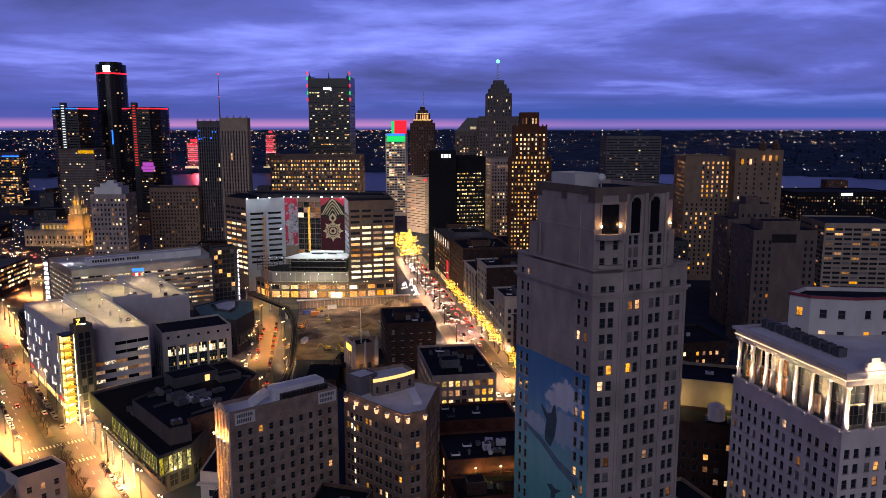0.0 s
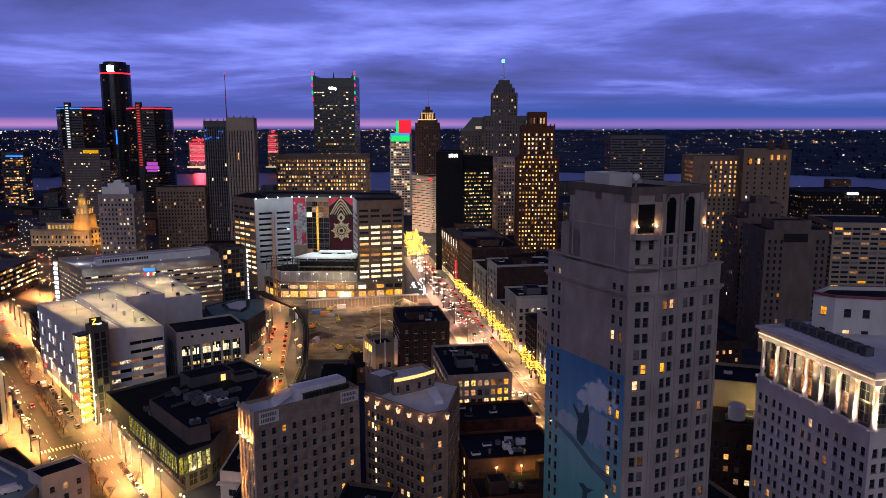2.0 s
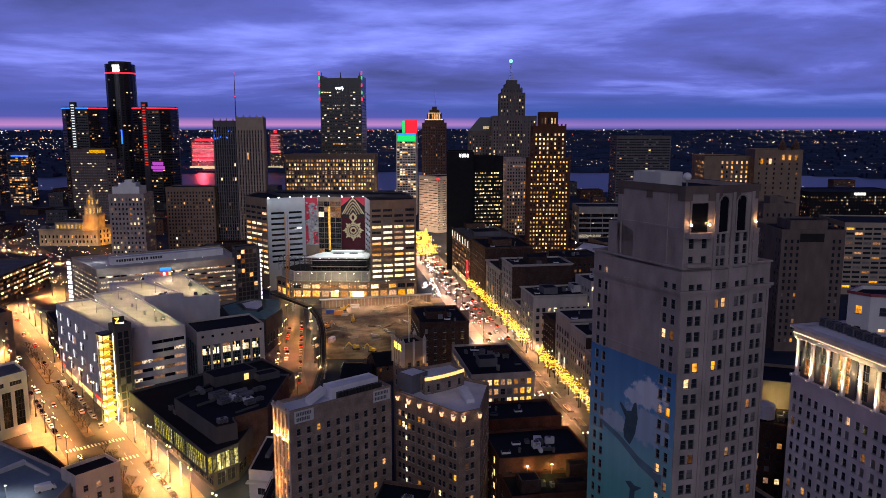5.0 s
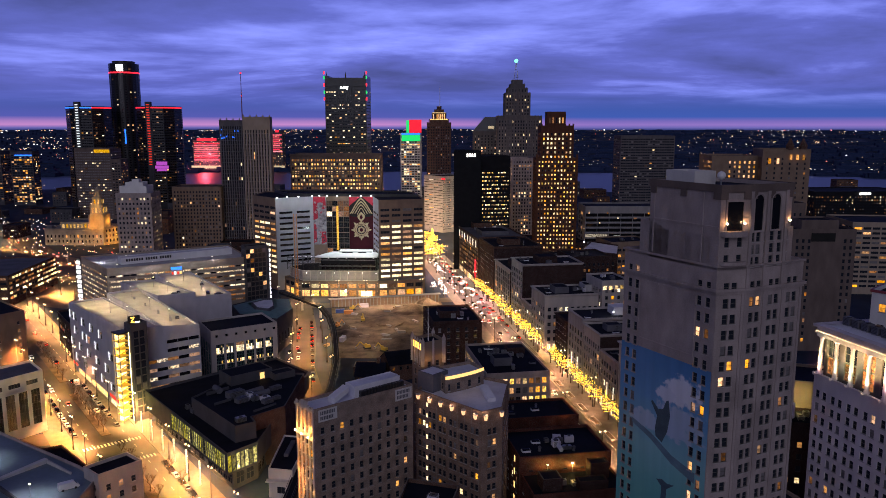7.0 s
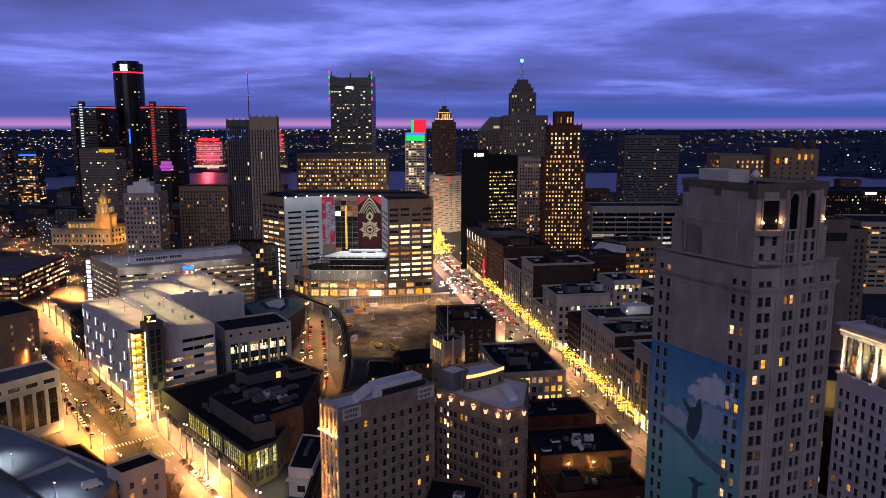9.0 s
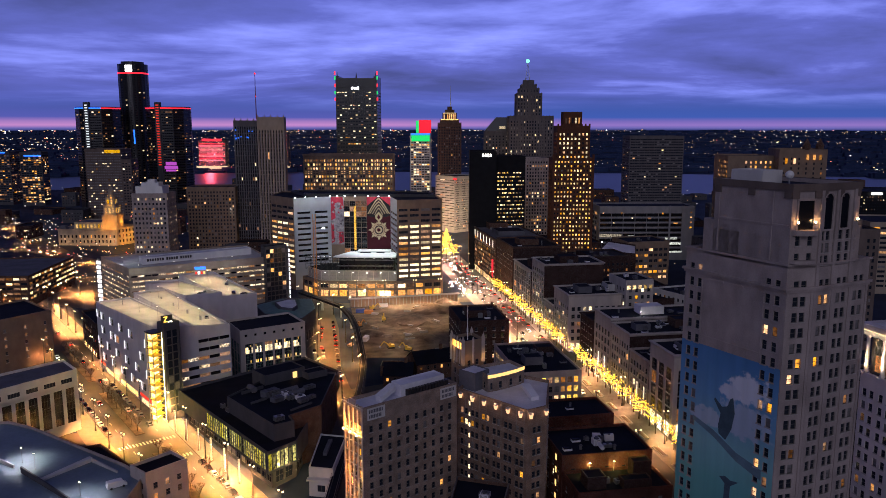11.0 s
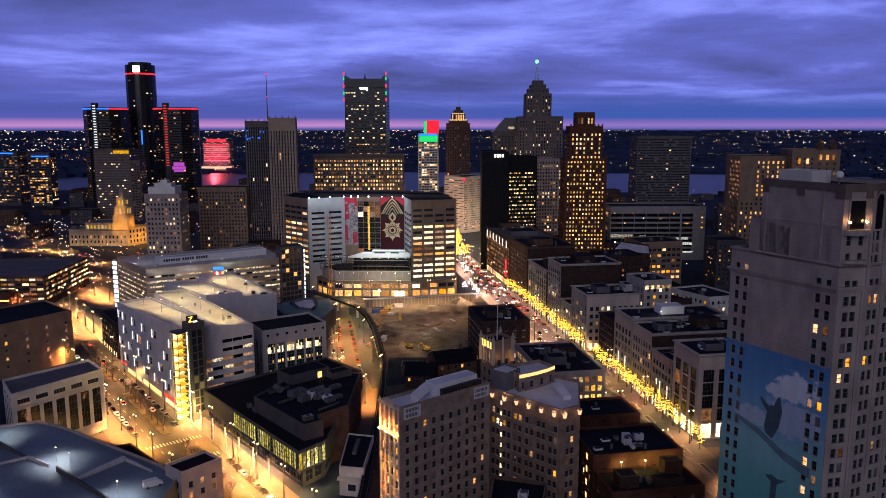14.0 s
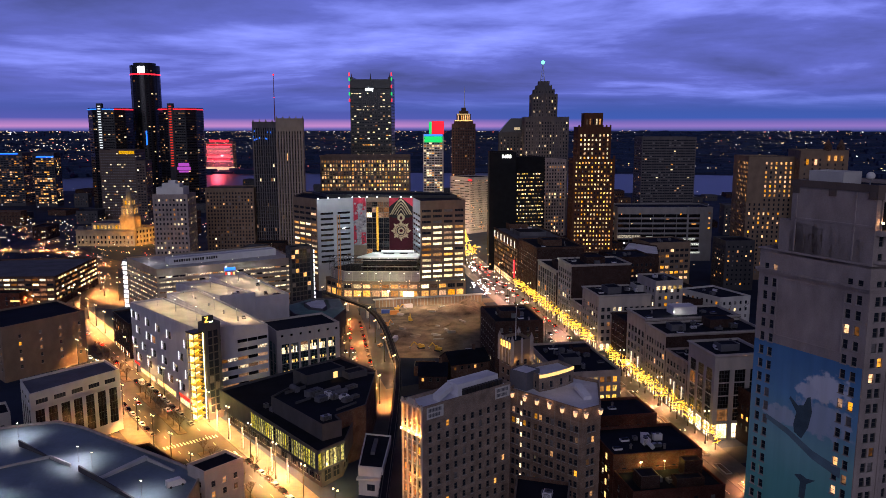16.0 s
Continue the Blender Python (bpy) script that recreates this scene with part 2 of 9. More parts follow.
def mural_paint(name):
    """Painted sky over sea: blue above, soft clouds, a pale haze, teal water below with beams of light."""
    m, t, b = material(name)

    def op(kind, a, c=None, d=None):
        n_ = t.nodes.new("ShaderNodeMath")
        n_.operation = kind
        for i_, v in enumerate((a, c, d)):
            if v is None:
                continue
            if isinstance(v, (int, float)):
                n_.inputs[i_].default_value = v
            else:
                t.links.new(v, n_.inputs[i_])
        return n_.outputs[0]

    def noise(scale, detail, vec):
        n_ = t.nodes.new("ShaderNodeTexNoise")
        n_.inputs["Scale"].default_value, n_.inputs["Detail"].default_value = scale, detail
        t.links.new(vec, n_.inputs["Vector"])
        return n_.outputs["Fac"]

    def mix(fac, a, c):
        n_ = t.nodes.new("ShaderNodeMix")
        n_.data_type = "RGBA"
        t.links.new(fac, n_.inputs[0])
        t.links.new(a, n_.inputs[6])
        n_.inputs[7].default_value = (*c, 1)
        return n_.outputs[2]

    co_ = t.nodes.new("ShaderNodeNewGeometry")
    sp = t.nodes.new("ShaderNodeSeparateXYZ")
    t.links.new(co_.outputs["Position"], sp.inputs[0])
    u = op("ADD", op("MULTIPLY", op("SUBTRACT", sp.outputs["X"], 10.65), 0.479), op("MULTIPLY", op("SUBTRACT", sp.outputs["Y"], 156.4), -0.878))
    z = sp.outputs["Z"]
    flat = t.nodes.new("ShaderNodeCombineXYZ")
    t.links.new(u, flat.inputs[0])
    t.links.new(z, flat.inputs[1])
    big, fine = noise(0.16, 6, flat.outputs[0]), noise(0.5, 7, flat.outputs[0])
    r = t.nodes.new("ShaderNodeMapRange")
    r.inputs["From Min"].default_value, r.inputs["From Max"].default_value = 41.0, 85.0
    t.links.new(op("MULTIPLY_ADD", big, 6.0, z), r.inputs["Value"])
    cr = t.nodes.new("ShaderNodeValToRGB")
    el = cr.color_ramp.elements
    el[0].position, el[0].color = 0.0, (0.09, 0.34, 0.31, 1)
    el[1].position, el[1].color = 1.0, (0.055, 0.18, 0.40, 1)
    for p, col in ((0.28, (0.14, 0.42, 0.40, 1)), (0.46, (0.23, 0.49, 0.51, 1)), (0.56, (0.19, 0.39, 0.51, 1)), (0.70, (0.13, 0.32, 0.55, 1)), (0.86, (0.08, 0.23, 0.47, 1))):
        k = el.new(p)
        k.color = col
    t.links.new(r.outputs[0], cr.inputs[0])
    col = cr.outputs[0]
    for uc, zc, ru, rz, cc in ((17.5, 66.0, 8.5, 5.4, (0.40, 0.49, 0.62)), (8.0, 63.5, 6.5, 2.6, (0.42, 0.52, 0.62)), (18.2, 72.2, 5.8, 4.6, (0.66, 0.70, 0.80)), (13.5, 70.6, 3.4, 2.0, (0.60, 0.65, 0.76))):
        du, dz = op("DIVIDE", op("SUBTRACT", u, uc), ru), op("DIVIDE", op("SUBTRACT", z, zc), rz)
        body = op("SUBTRACT", 0.75, op("ADD", op("MULTIPLY", du, du), op("MULTIPLY", dz, dz)))
        edge = op("ADD", body, op("MULTIPLY", op("SUBTRACT", fine, 0.5), 2.2))
        step = t.nodes.new("ShaderNodeMapRange")
        step.interpolation_type = "SMOOTHSTEP"
        step.inputs["From Min"].default_value, step.inputs["From Max"].default_value = 0.0, 0.4
        t.links.new(edge, step.inputs["Value"])
        col = mix(step.outputs[0], col, cc)
    beams = t.nodes.new("ShaderNodeMapping")
    beams.inputs["Scale"].default_value = (0.55, 0.04, 1)
    t.links.new(flat.outputs[0], beams.inputs[0])
    br = t.nodes.new("ShaderNodeMapRange")
    t.links.new(noise(1.0, 3, beams.outputs[0]), br.inputs["Value"])
    br.inputs["From Min"].default_value, br.inputs["From Max"].default_value = 0.3, 0.7
    br.inputs["To Min"].default_value, br.inputs["To Max"].default_value = 0.92, 1.08
    sc = t.nodes.new("ShaderNodeVectorMath")
    sc.operation = "SCALE"
    t.links.new(col, sc.inputs[0])
    t.links.new(br.outputs[0], sc.inputs["Scale"])
    t.links.new(sc.outputs[0], b.inputs["Base Color"])
    b.inputs["Roughness"].default_value = 0.85
    return m


M = dict(
    mural=mural_paint("mural"),
    limestone=surface("limestone", (0.335, 0.285, 0.275), streak=0.55, var=0.34, scale=0.3),
    limestone_pale=surface("limestone_pale", (0.43, 0.39, 0.365), streak=0.7, var=0.22),
    terracotta=surface("terracotta", (0.60, 0.54, 0.54), streak=0.7, var=0.2),
    beige_brick=brickwork("beige_brick", (0.31, 0.235, 0.19)),
    tan_brick=brickwork("tan_brick", (0.27, 0.185, 0.14)),
    brown_brick=brickwork("brown_brick", (0.12, 0.065, 0.048), mortar=(0.16, 0.14, 0.12)),
    red_brick=brickwork("red_brick", (0.11, 0.038, 0.028), mortar=(0.13, 0.10, 0.09)),
    dark_brick=brickwork("dark_brick", (0.055, 0.030, 0.027), mortar=(0.09, 0.08, 0.075)),
    grey_concrete=surface("grey_concrete", (0.42, 0.41, 0.41), var=0.22, streak=0.6),
    dark_concrete=surface("dark_concrete", (0.075, 0.075, 0.085), var=0.25, streak=0.5),
    pale_concrete=surface("pale_concrete", (0.55, 0.54, 0.53), var=0.18, streak=0.6),
    white_panel=surface("white_panel", (0.72, 0.72, 0.72), var=0.1, streak=0.6, rough=0.6),
    black_granite=surface("black_granite", (0.010, 0.011, 0.014), rough=0.75, var=0.3),
    black_metal=surface("black_metal", (0.02, 0.02, 0.022), rough=0.45, var=0.3),
    roof_tar=surface("roof_tar", (0.007, 0.009, 0.016), var=0.5, scale=0.12, fine=1.5),
    roof_grey=surface("roof_grey", (0.12, 0.12, 0.14), var=0.35, scale=0.12, fine=1.5),
    roof_white=surface("roof_white", (0.66, 0.65, 0.70), var=0.25, scale=0.12, fine=1.5),
    deck=surface("deck", (0.52, 0.48, 0.44), var=0.25, scale=0.12, fine=1.2),
    green_metal=surface("green_metal", (0.10, 0.20, 0.17), rough=0.6, var=0.3),
    steel_roof=surface("steel_roof", (0.17, 0.22, 0.26), rough=0.6, var=0.3, scale=0.08, fine=0.8, metal=0.2, bump=0.04),
    steel=surface("steel", (0.30, 0.31, 0.33), rough=0.4, metal=0.8, var=0.2),
    frame=surface("frame", (0.10, 0.095, 0.09), rough=0.6, var=0.2),
    frame_pale=surface("frame_pale", (0.45, 0.43, 0.40), rough=0.6, var=0.2),
    asphalt=surface("asphalt", (0.07, 0.067, 0.068), var=0.35, scale=0.07, fine=2.0, rough=0.8),
    paving=surface("paving", (0.13, 0.12, 0.11), var=0.25, scale=0.3, fine=2.5),
    paint_white=surface("paint_white", (0.65, 0.63, 0.58), var=0.3, scale=0.6),
    soil=surface("soil", (0.13, 0.10, 0.075), var=0.85, scale=0.13, fine=1.1, bump=0.8),
    ground=surface("ground", (0.022, 0.032, 0.062), var=0.7, scale=0.012, fine=0.08, bump=0),
    water=surface("water", (0.012, 0.025, 0.04), rough=0.40, var=0.1, scale=0.01, fine=0.15, bump=0.25),
    bark=surface("bark", (0.10, 0.075, 0.055), var=0.3, scale=2.0, fine=12),
    tan_concrete=surface("tan_concrete", (0.33, 0.27, 0.215), var=0.2, streak=0.5),
    green_glass=surface("green_glass", (0.016, 0.022, 0.024), rough=0.3, var=0.3),
    green_lit=glow("green_lit", (0.72, 0.62, 0.09), 0.50, 0.7, 0.9),
    grey_stone=surface("grey_stone", (0.12, 0.112, 0.12), var=0.25, streak=0.7),
    blue_glass=surface("blue_glass", (0.010, 0.011, 0.016), rough=0.35, var=0.3),
    limestone_dark=surface("limestone_dark", (0.14, 0.11, 0.10), streak=0.7, var=0.3),
    red_trim=surface("red_trim", (0.22, 0.04, 0.05), rough=0.5, var=0.2),
    brown_stone=surface("brown_stone", (0.22, 0.16, 0.12), var=0.25, streak=0.4),
    paint_wave=surface("paint_wave", (0.14, 0.22, 0.27), var=0.25, scale=0.3),
    paint_grey=surface("paint_grey", (0.07, 0.11, 0.14), var=0.3, scale=0.5),
    banner_red=surface("banner_red", (0.055, 0.007, 0.013), var=0.15, rough=0.7),
    banner_red2=surface("banner_red2", (0.50, 0.04, 0.07), var=0.15, rough=0.7),
    banner_white=surface("banner_white", (0.30, 0.28, 0.31), var=0.7, scale=0.5, rough=0.7),
    banner_black=surface("banner_black", (0.02, 0.02, 0.02), var=0.2, rough=0.7),
    gold_paint=surface("gold_paint", (0.46, 0.38, 0.20), var=0.15, rough=0.6),
    crane_orange=surface("crane_orange", (0.55, 0.22, 0.05), var=0.2, rough=0.6),
    yellow_paint=surface("yellow_paint", (0.62, 0.42, 0.05), var=0.15, rough=0.55),
    blue_paint=surface("blue_paint", (0.04, 0.10, 0.40), var=0.2, rough=0.5),
    stair_glow=glow("stair_glow", (1.0, 0.62, 0.12), 3.2, 0.2, 0.5),
    stair_edge=glow("stair_edge", (1.0, 0.84, 0.45), 8.0),
    amber_soft=glow("amber_soft", (1.0, 0.60, 0.20), 1.5),
    bulb_soft=glow("bulb_soft", (1.0, 0.52, 0.26), 1.5),
    globe=glow("globe", (1.0, 0.72, 0.40), 5.0),
    fairy=glow("fairy", (1.0, 0.56, 0.06), 3.2),
    headlight=glow("headlight", (1.0, 0.93, 0.8), 14.0),
    taillight=glow("taillight", (1.0, 0.03, 0.02), 9.0),
    car_black=surface("car_black", (0.012, 0.012, 0.014), rough=0.25, var=0.1, bump=0),
    car_white=surface("car_white", (0.7, 0.7, 0.7), rough=0.3, var=0.06, bump=0),
    car_grey=surface("car_grey", (0.16, 0.165, 0.17), rough=0.3, var=0.06, bump=0),
    car_red=surface("car_red", (0.3, 0.02, 0.02), rough=0.3, var=0.06, bump=0),
    red_soft=glow("red_soft", (1.0, 0.05, 0.03), 0.9),
    red_deep=glow("red_deep", (0.9, 0.01, 0.03), 1.2),
    red_wash=glow("red_wash", (1.0, 0.05, 0.10), 1.1, 0.5, 0.9),
    magenta=glow("magenta", (0.62, 0.10, 0.70), 0.75),
    ball_light=glow("ball_light", (0.25, 1.0, 0.65), 1.6),
    far_light=glow("far_light", (1.0, 0.62, 0.28), 1.5, 0.9),
    far_red=glow("far_red", (1.0, 0.12, 0.08), 2.0, 0.6),
    far_white=glow("far_white", (0.95, 0.9, 0.95), 1.7, 0.9),
    # the bluish haze of the distance is put into this colour
    far_haze_blue=surface("far_haze_blue", (0.020, 0.034, 0.088), var=0.5, scale=0.01, fine=0.1, bump=0),
    shop_bright=glow("shop_bright", (1.0, 0.78, 0.42), 2.6, 0.2, 0.5),
    rung_white=glow("rung_white", (0.9, 0.95, 1.0), 1.1),
    uplit=glow("uplit", (1.0, 0.86, 0.66), 1.4, 0.3, 0.5),
    pane=glass("pane"),
    concrete_mid=surface("concrete_mid", (0.27, 0.265, 0.27), var=0.2, streak=0.6),
    band_glass=surface("band_glass", (0.30, 0.28, 0.29), rough=0.3, var=0.25, scale=0.3, fine=2.0, bump=0),
    sill_stone=surface("sill_stone", (0.36, 0.33, 0.32), var=0.2),
    office_panel=surface("office_panel", (0.36, 0.38, 0.42), var=0.12, streak=0.5, rough=0.6),
    garage_wall=surface("garage_wall", (0.50, 0.49, 0.52), var=0.16, streak=0.6),
    sandstone=surface("sandstone", (0.33, 0.28, 0.21), var=0.3, streak=0.5),
    rust_brick=surface("rust_brick", (0.105, 0.045, 0.028), var=0.25, streak=0.5),
    deck_glow=glow("deck_glow", (1.0, 0.72, 0.42), 0.7, 0.5, 0.98),
    lit_office=glow("lit_office", (1.0, 0.74, 0.40), 1.2, 0.6, 0.5),
    amber_dim=glow("amber_dim", (1.0, 0.52, 0.05), 0.75, 0.3, 0.5),
    pane_blind=surface("pane_blind", (0.17, 0.16, 0.165), rough=0.35, var=0.5, scale=0.35, fine=1.5, bump=0),
    pane_dark=glass("pane_dark", (0.008, 0.009, 0.012), 0.12),
    lit_warm=glow("lit_warm", (1.0, 0.42, 0.09), 1.0, 0.75, 0.5),
    deck_white=glow("deck_white", (0.86, 0.90, 0.80), 0.55, 0.6, 0.9),
    deck_dim=glow("deck_dim", (1.0, 0.80, 0.52), 0.22, 0.6, 0.9),
    warm_bright=glow("warm_bright", (1.0, 0.66, 0.24), 2.0, 0.5, 0.8),
    lit_amber=glow("lit_amber", (1.0, 0.60, 0.16), 1.1, 0.8, 0.7),
    lit_white=glow("lit_white", (1.0, 0.74, 0.38), 1.6, 0.7, 0.5),
    lit_dim=glow("lit_dim", (1.0, 0.40, 0.13), 0.22, 0.8, 0.6),
    bulb=glow("bulb", (1.0, 0.80, 0.45), 12.0),
    bulb_white=glow("bulb_white", (0.95, 0.97, 1.0), 8.0),
    red_light=glow("red_light", (1.0, 0.02, 0.04), 1.7),
    green_light=glow("green_light", (0.01, 0.75, 0.16), 1.1),
    blue_light=glow("blue_light", (0.02, 0.16, 1.0), 2.2),
    amber=glow("amber", (1.0, 0.55, 0.08), 3.0),
    white_light=glow("white_light", (1.0, 0.96, 0.9), 3.0),
    shop=glow("shop", (1.0, 0.66, 0.28), 1.4, 0.6, 0.6),
    tube=glow("tube", (0.95, 0.9, 1.0), 2.5),
    strip=glow("strip", (1.0, 0.68, 0.42), 1.5, 0.0, 0.35),
)

# ---------------------------------------------------------------- building kit
EYES = (Vector((0, 0)), Vector((-53, -6)))


def W(r, s):
    """Plan of the avenue: r across it, s along it."""
    return Vector((0.982 * r - 0.191 * s, 0.191 * r + 0.982 * s))


def wrect(r0, r1, s0, s1):
    return [W(r0, s0), W(r1, s0), W(r1, s1), W(r0, s1)]


def rect(p, q, depth):
    """Front corners as seen from the camera, left then right, and the depth behind them."""
    p, q = Vector(p), Vector(q)
    d = (q - p).normalized()
    n = Vector((-d.y, d.x)) * depth
    return [p, q, q + n, p + n]


def ngon(x, y, r, n, turn=0.0):
    return [Vector((x + r * math.cos(turn + i * math.tau / n), y + r * math.sin(turn + i * math.tau / n))) for i in range(n)]


def inset(poly, d):
    out = []
    for i, p in enumerate(poly):
        a, b = (p - poly[i - 1]).normalized(), (poly[(i + 1) % len(poly)] - p).normalized()
        na, nb = Vector((-a.y, a.x)), Vector((-b.y, b.x))
        m = na + nb
        out.append(p + m * (d / max(0.3, m.dot(na))))
    return out


class Geo:
    """Collects faces, then becomes one mesh."""

    def __init__(self, *mats):
        self.v, self.f, self.m, self.mats = [], [], [], [M[k] if isinstance(k, str) else k for k in mats]

    def face(self, pts, mi=0):
        k = len(self.v)
        self.v += [tuple(p) for p in pts]
        self.f.append(tuple(range(k, k + len(pts))))
        self.m.append(mi)

    def box(self, x0, x1, y0, y1, z0, z1, mi=0, m=None, bottom=True):
        c = [(x0, y0, z0), (x1, y0, z0), (x1, y1, z0), (x0, y1, z0), (x0, y0, z1), (x1, y0, z1), (x1, y1, z1), (x0, y1, z1)]
        if m is not None:
            c = [tuple(m @ Vector(p)) for p in c]
        k = len(self.v)
        self.v += c
        fs = [(0, 1, 5, 4), (1, 2, 6, 5), (2, 3, 7, 6), (3, 0, 4, 7), (4, 5, 6, 7)] + ([(3, 2, 1, 0)] if bottom else [])
        self.f += [tuple(k + i for i in f) for f in fs]
        self.m += [mi] * len(fs)

    def prism(self, poly, z0, z1, mi=0, o=(0, 0), top=True, bottom=False, poly1=None):
        a = [(p[0] - o[0], p[1] - o[1], z0) for p in poly]
        b = [(p[0] - o[0], p[1] - o[1], z1) for p in (poly1 or poly)]
        for i in range(len(a)):
            j = (i + 1) % len(a)
            self.face((a[i], a[j], b[j], b[i]), mi)
        if top:
            self.face(b, mi)
        if bottom:
            self.face(a[::-1], mi)

    def tube(self, a, b, ra, rb, n=6, mi=0, caps=True):
        a, b = Vector(a), Vector(b)
        q = (b - a).to_track_quat("Z", "Y")
        ring = [q @ Vector((math.cos(i * math.tau / n), math.sin(i * math.tau / n), 0)) for i in range(n)]
        k = len(self.v)
        self.v += [tuple(a + r * ra) for r in ring] + [tuple(b + r * rb) for r in ring]
        for i in range(n):
            j = (i + 1) % n
            self.f.append((k + i, k + j, k + n + j, k + n + i))
            self.m.append(mi)
        if caps:
            self.f += [tuple(k + n + i for i in range(n)), tuple(k + i for i in range(n))[::-1]]
            self.m += [mi, mi]

    def ball(self, c, r, mi=0, n=6, rows=4, squash=1.0):
        k = len(self.v)
        for a in range(rows + 1):
            ph = math.pi * a / rows
            for b in range(n):
                th = math.tau * b / n
                self.v.append((c[0] + r * math.sin(ph) * math.cos(th), c[1] + r * math.sin(ph) * math.sin(th), c[2] + r * squash * math.cos(ph)))
        for a in range(rows):
            for b in range(n):
                d = (b + 1) % n
                self.f.append((k + a * n + b, k + (a + 1) * n + b, k + (a + 1) * n + d, k + a * n + d))
                self.m.append(mi)

    def mesh(self, name):
        me = bpy.data.meshes.new(name)
        me.from_pydata(self.v, [], self.f)
        for mt in self.mats:
            me.materials.append(mt)
        me.polygons.foreach_set("material_index", self.m)
        me.update()
        return me


def part(name, geo, parent, label="", at=None, kind=""):
    """One mesh object under a thing or a part."""
    ob = new(name, geo.mesh(name) if isinstance(geo, Geo) else geo)
    ob.parent = parent
    if at is not None:
        ob.matrix_local = at
    return tagged(ob, label, kind=kind)


def thing(name, label, category, x=0.0, y=0.0, z=0.0, turn=0.0, group="", kind=""):
    ob = new(name)
    ob.matrix_world = pose(x, y, z, 0, 0, turn)
    ob.empty_display_size = 0.5
    return tagged(ob, label, category, group, kind)


WINDOWS = {}


def window_mesh(w, h, kind, pane, frame):
    key = (round(w, 2), round(h, 2), kind, pane, frame)
    if key not in WINDOWS:
        g = Geo(pane, frame, "sill_stone")
        window_geo(g, w, h, kind)
        if kind == "sash":
            g.box(-w / 2 - 0.14, w / 2 + 0.14, -0.40, -0.02, -0.17, 0.0, 2)
        WINDOWS[key] = g.mesh("window")
    return WINDOWS[key]


def window_geo(g, w, h, kind, m=None):
    """A pane or panes set back in one frame, all one piece."""
    a, t, y = w / 2, 0.07, -0.06
    nx, nz = (1, 1)
    if kind == "sash":
        nx, nz = 1, 2
    elif kind[:4] == "grid":
        nx, nz = int(kind[4]), int(kind[5])
    if kind == "bare":
        c = [Vector(p) for p in ((-a, 0, 0), (a, 0, 0), (a, 0, h), (-a, 0, h))]
        g.face([m @ p for p in c] if m is not None else c, 0)
        return
    xs = []
    for i in range(nx):
        x0, x1 = -a + w * i / nx, -a + w * (i + 1) / nx
        xs += [x0 + (t if i == 0 else t / 2), x1 - (t if i == nx - 1 else t / 2)]
    xs = [-a] + xs + [a]
    zs = []
    for i in range(nz):
        z0, z1 = h * i / nz, h * (i + 1) / nz
        zs += [z0 + (t if i == 0 else t / 2), z1 - (t if i == nz - 1 else t / 2)]
    zs = [0] + zs + [h]
    index = {}

    def v(x, yy, z):
        k = (round(x, 4), yy, round(z, 4))
        if k not in index:
            index[k] = len(g.v)
            p = Vector((x, yy, z))
            g.v.append(tuple(m @ p) if m is not None else tuple(p))
        return index[k]

    for i in range(len(xs) - 1):
        for j in range(len(zs) - 1):
            x0, x1, z0, z1 = xs[i], xs[i + 1], zs[j], zs[j + 1]
            if i % 2 and j % 2:
                g.f += [(v(x0, 0, z0), v(x1, 0, z0), v(x1, 0, z1), v(x0, 0, z1)),
                        (v(x0, y, z0), v(x0, 0, z0), v(x0, 0, z1), v(x0, y, z1)), (v(x1, 0, z0), v(x1, y, z0), v(x1, y, z1), v(x1, 0, z1)),
                        (v(x0, y, z0), v(x1, y, z0), v(x1, 0, z0), v(x0, 0, z0)), (v(x0, 0, z1), v(x1, 0, z1), v(x1, y, z1), v(x0, y, z1))]
                g.m += [0, 1, 1, 1, 1]
            else:
                g.f.append((v(x0, y, z0), v(x1, y, z0), v(x1, y, z1), v(x0, y, z1)))
                g.m.append(1)


def style(fl=3.4, base=4.5, top=2.0, bay=3.2, w=1.4, wh=1.9, sill=0.8, margin=1.0, lit=0.15, pair=0.0, depth=0.25, kind="sash", frame="frame",
          colors=(("lit_warm", 3), ("lit_white", 1), ("lit_dim", 2)), pane="pane", shop=None, cols=None, skip=None, paint=None, toplit=None):
    return dict(fl=fl, base=base, top=top, bay=bay, w=w, wh=wh, sill=sill, margin=margin, lit=lit, pair=pair, depth=depth, kind=kind, frame=frame,
                colors=colors, pane=pane, shop=shop, cols=cols, skip=skip, paint=paint, toplit=toplit)


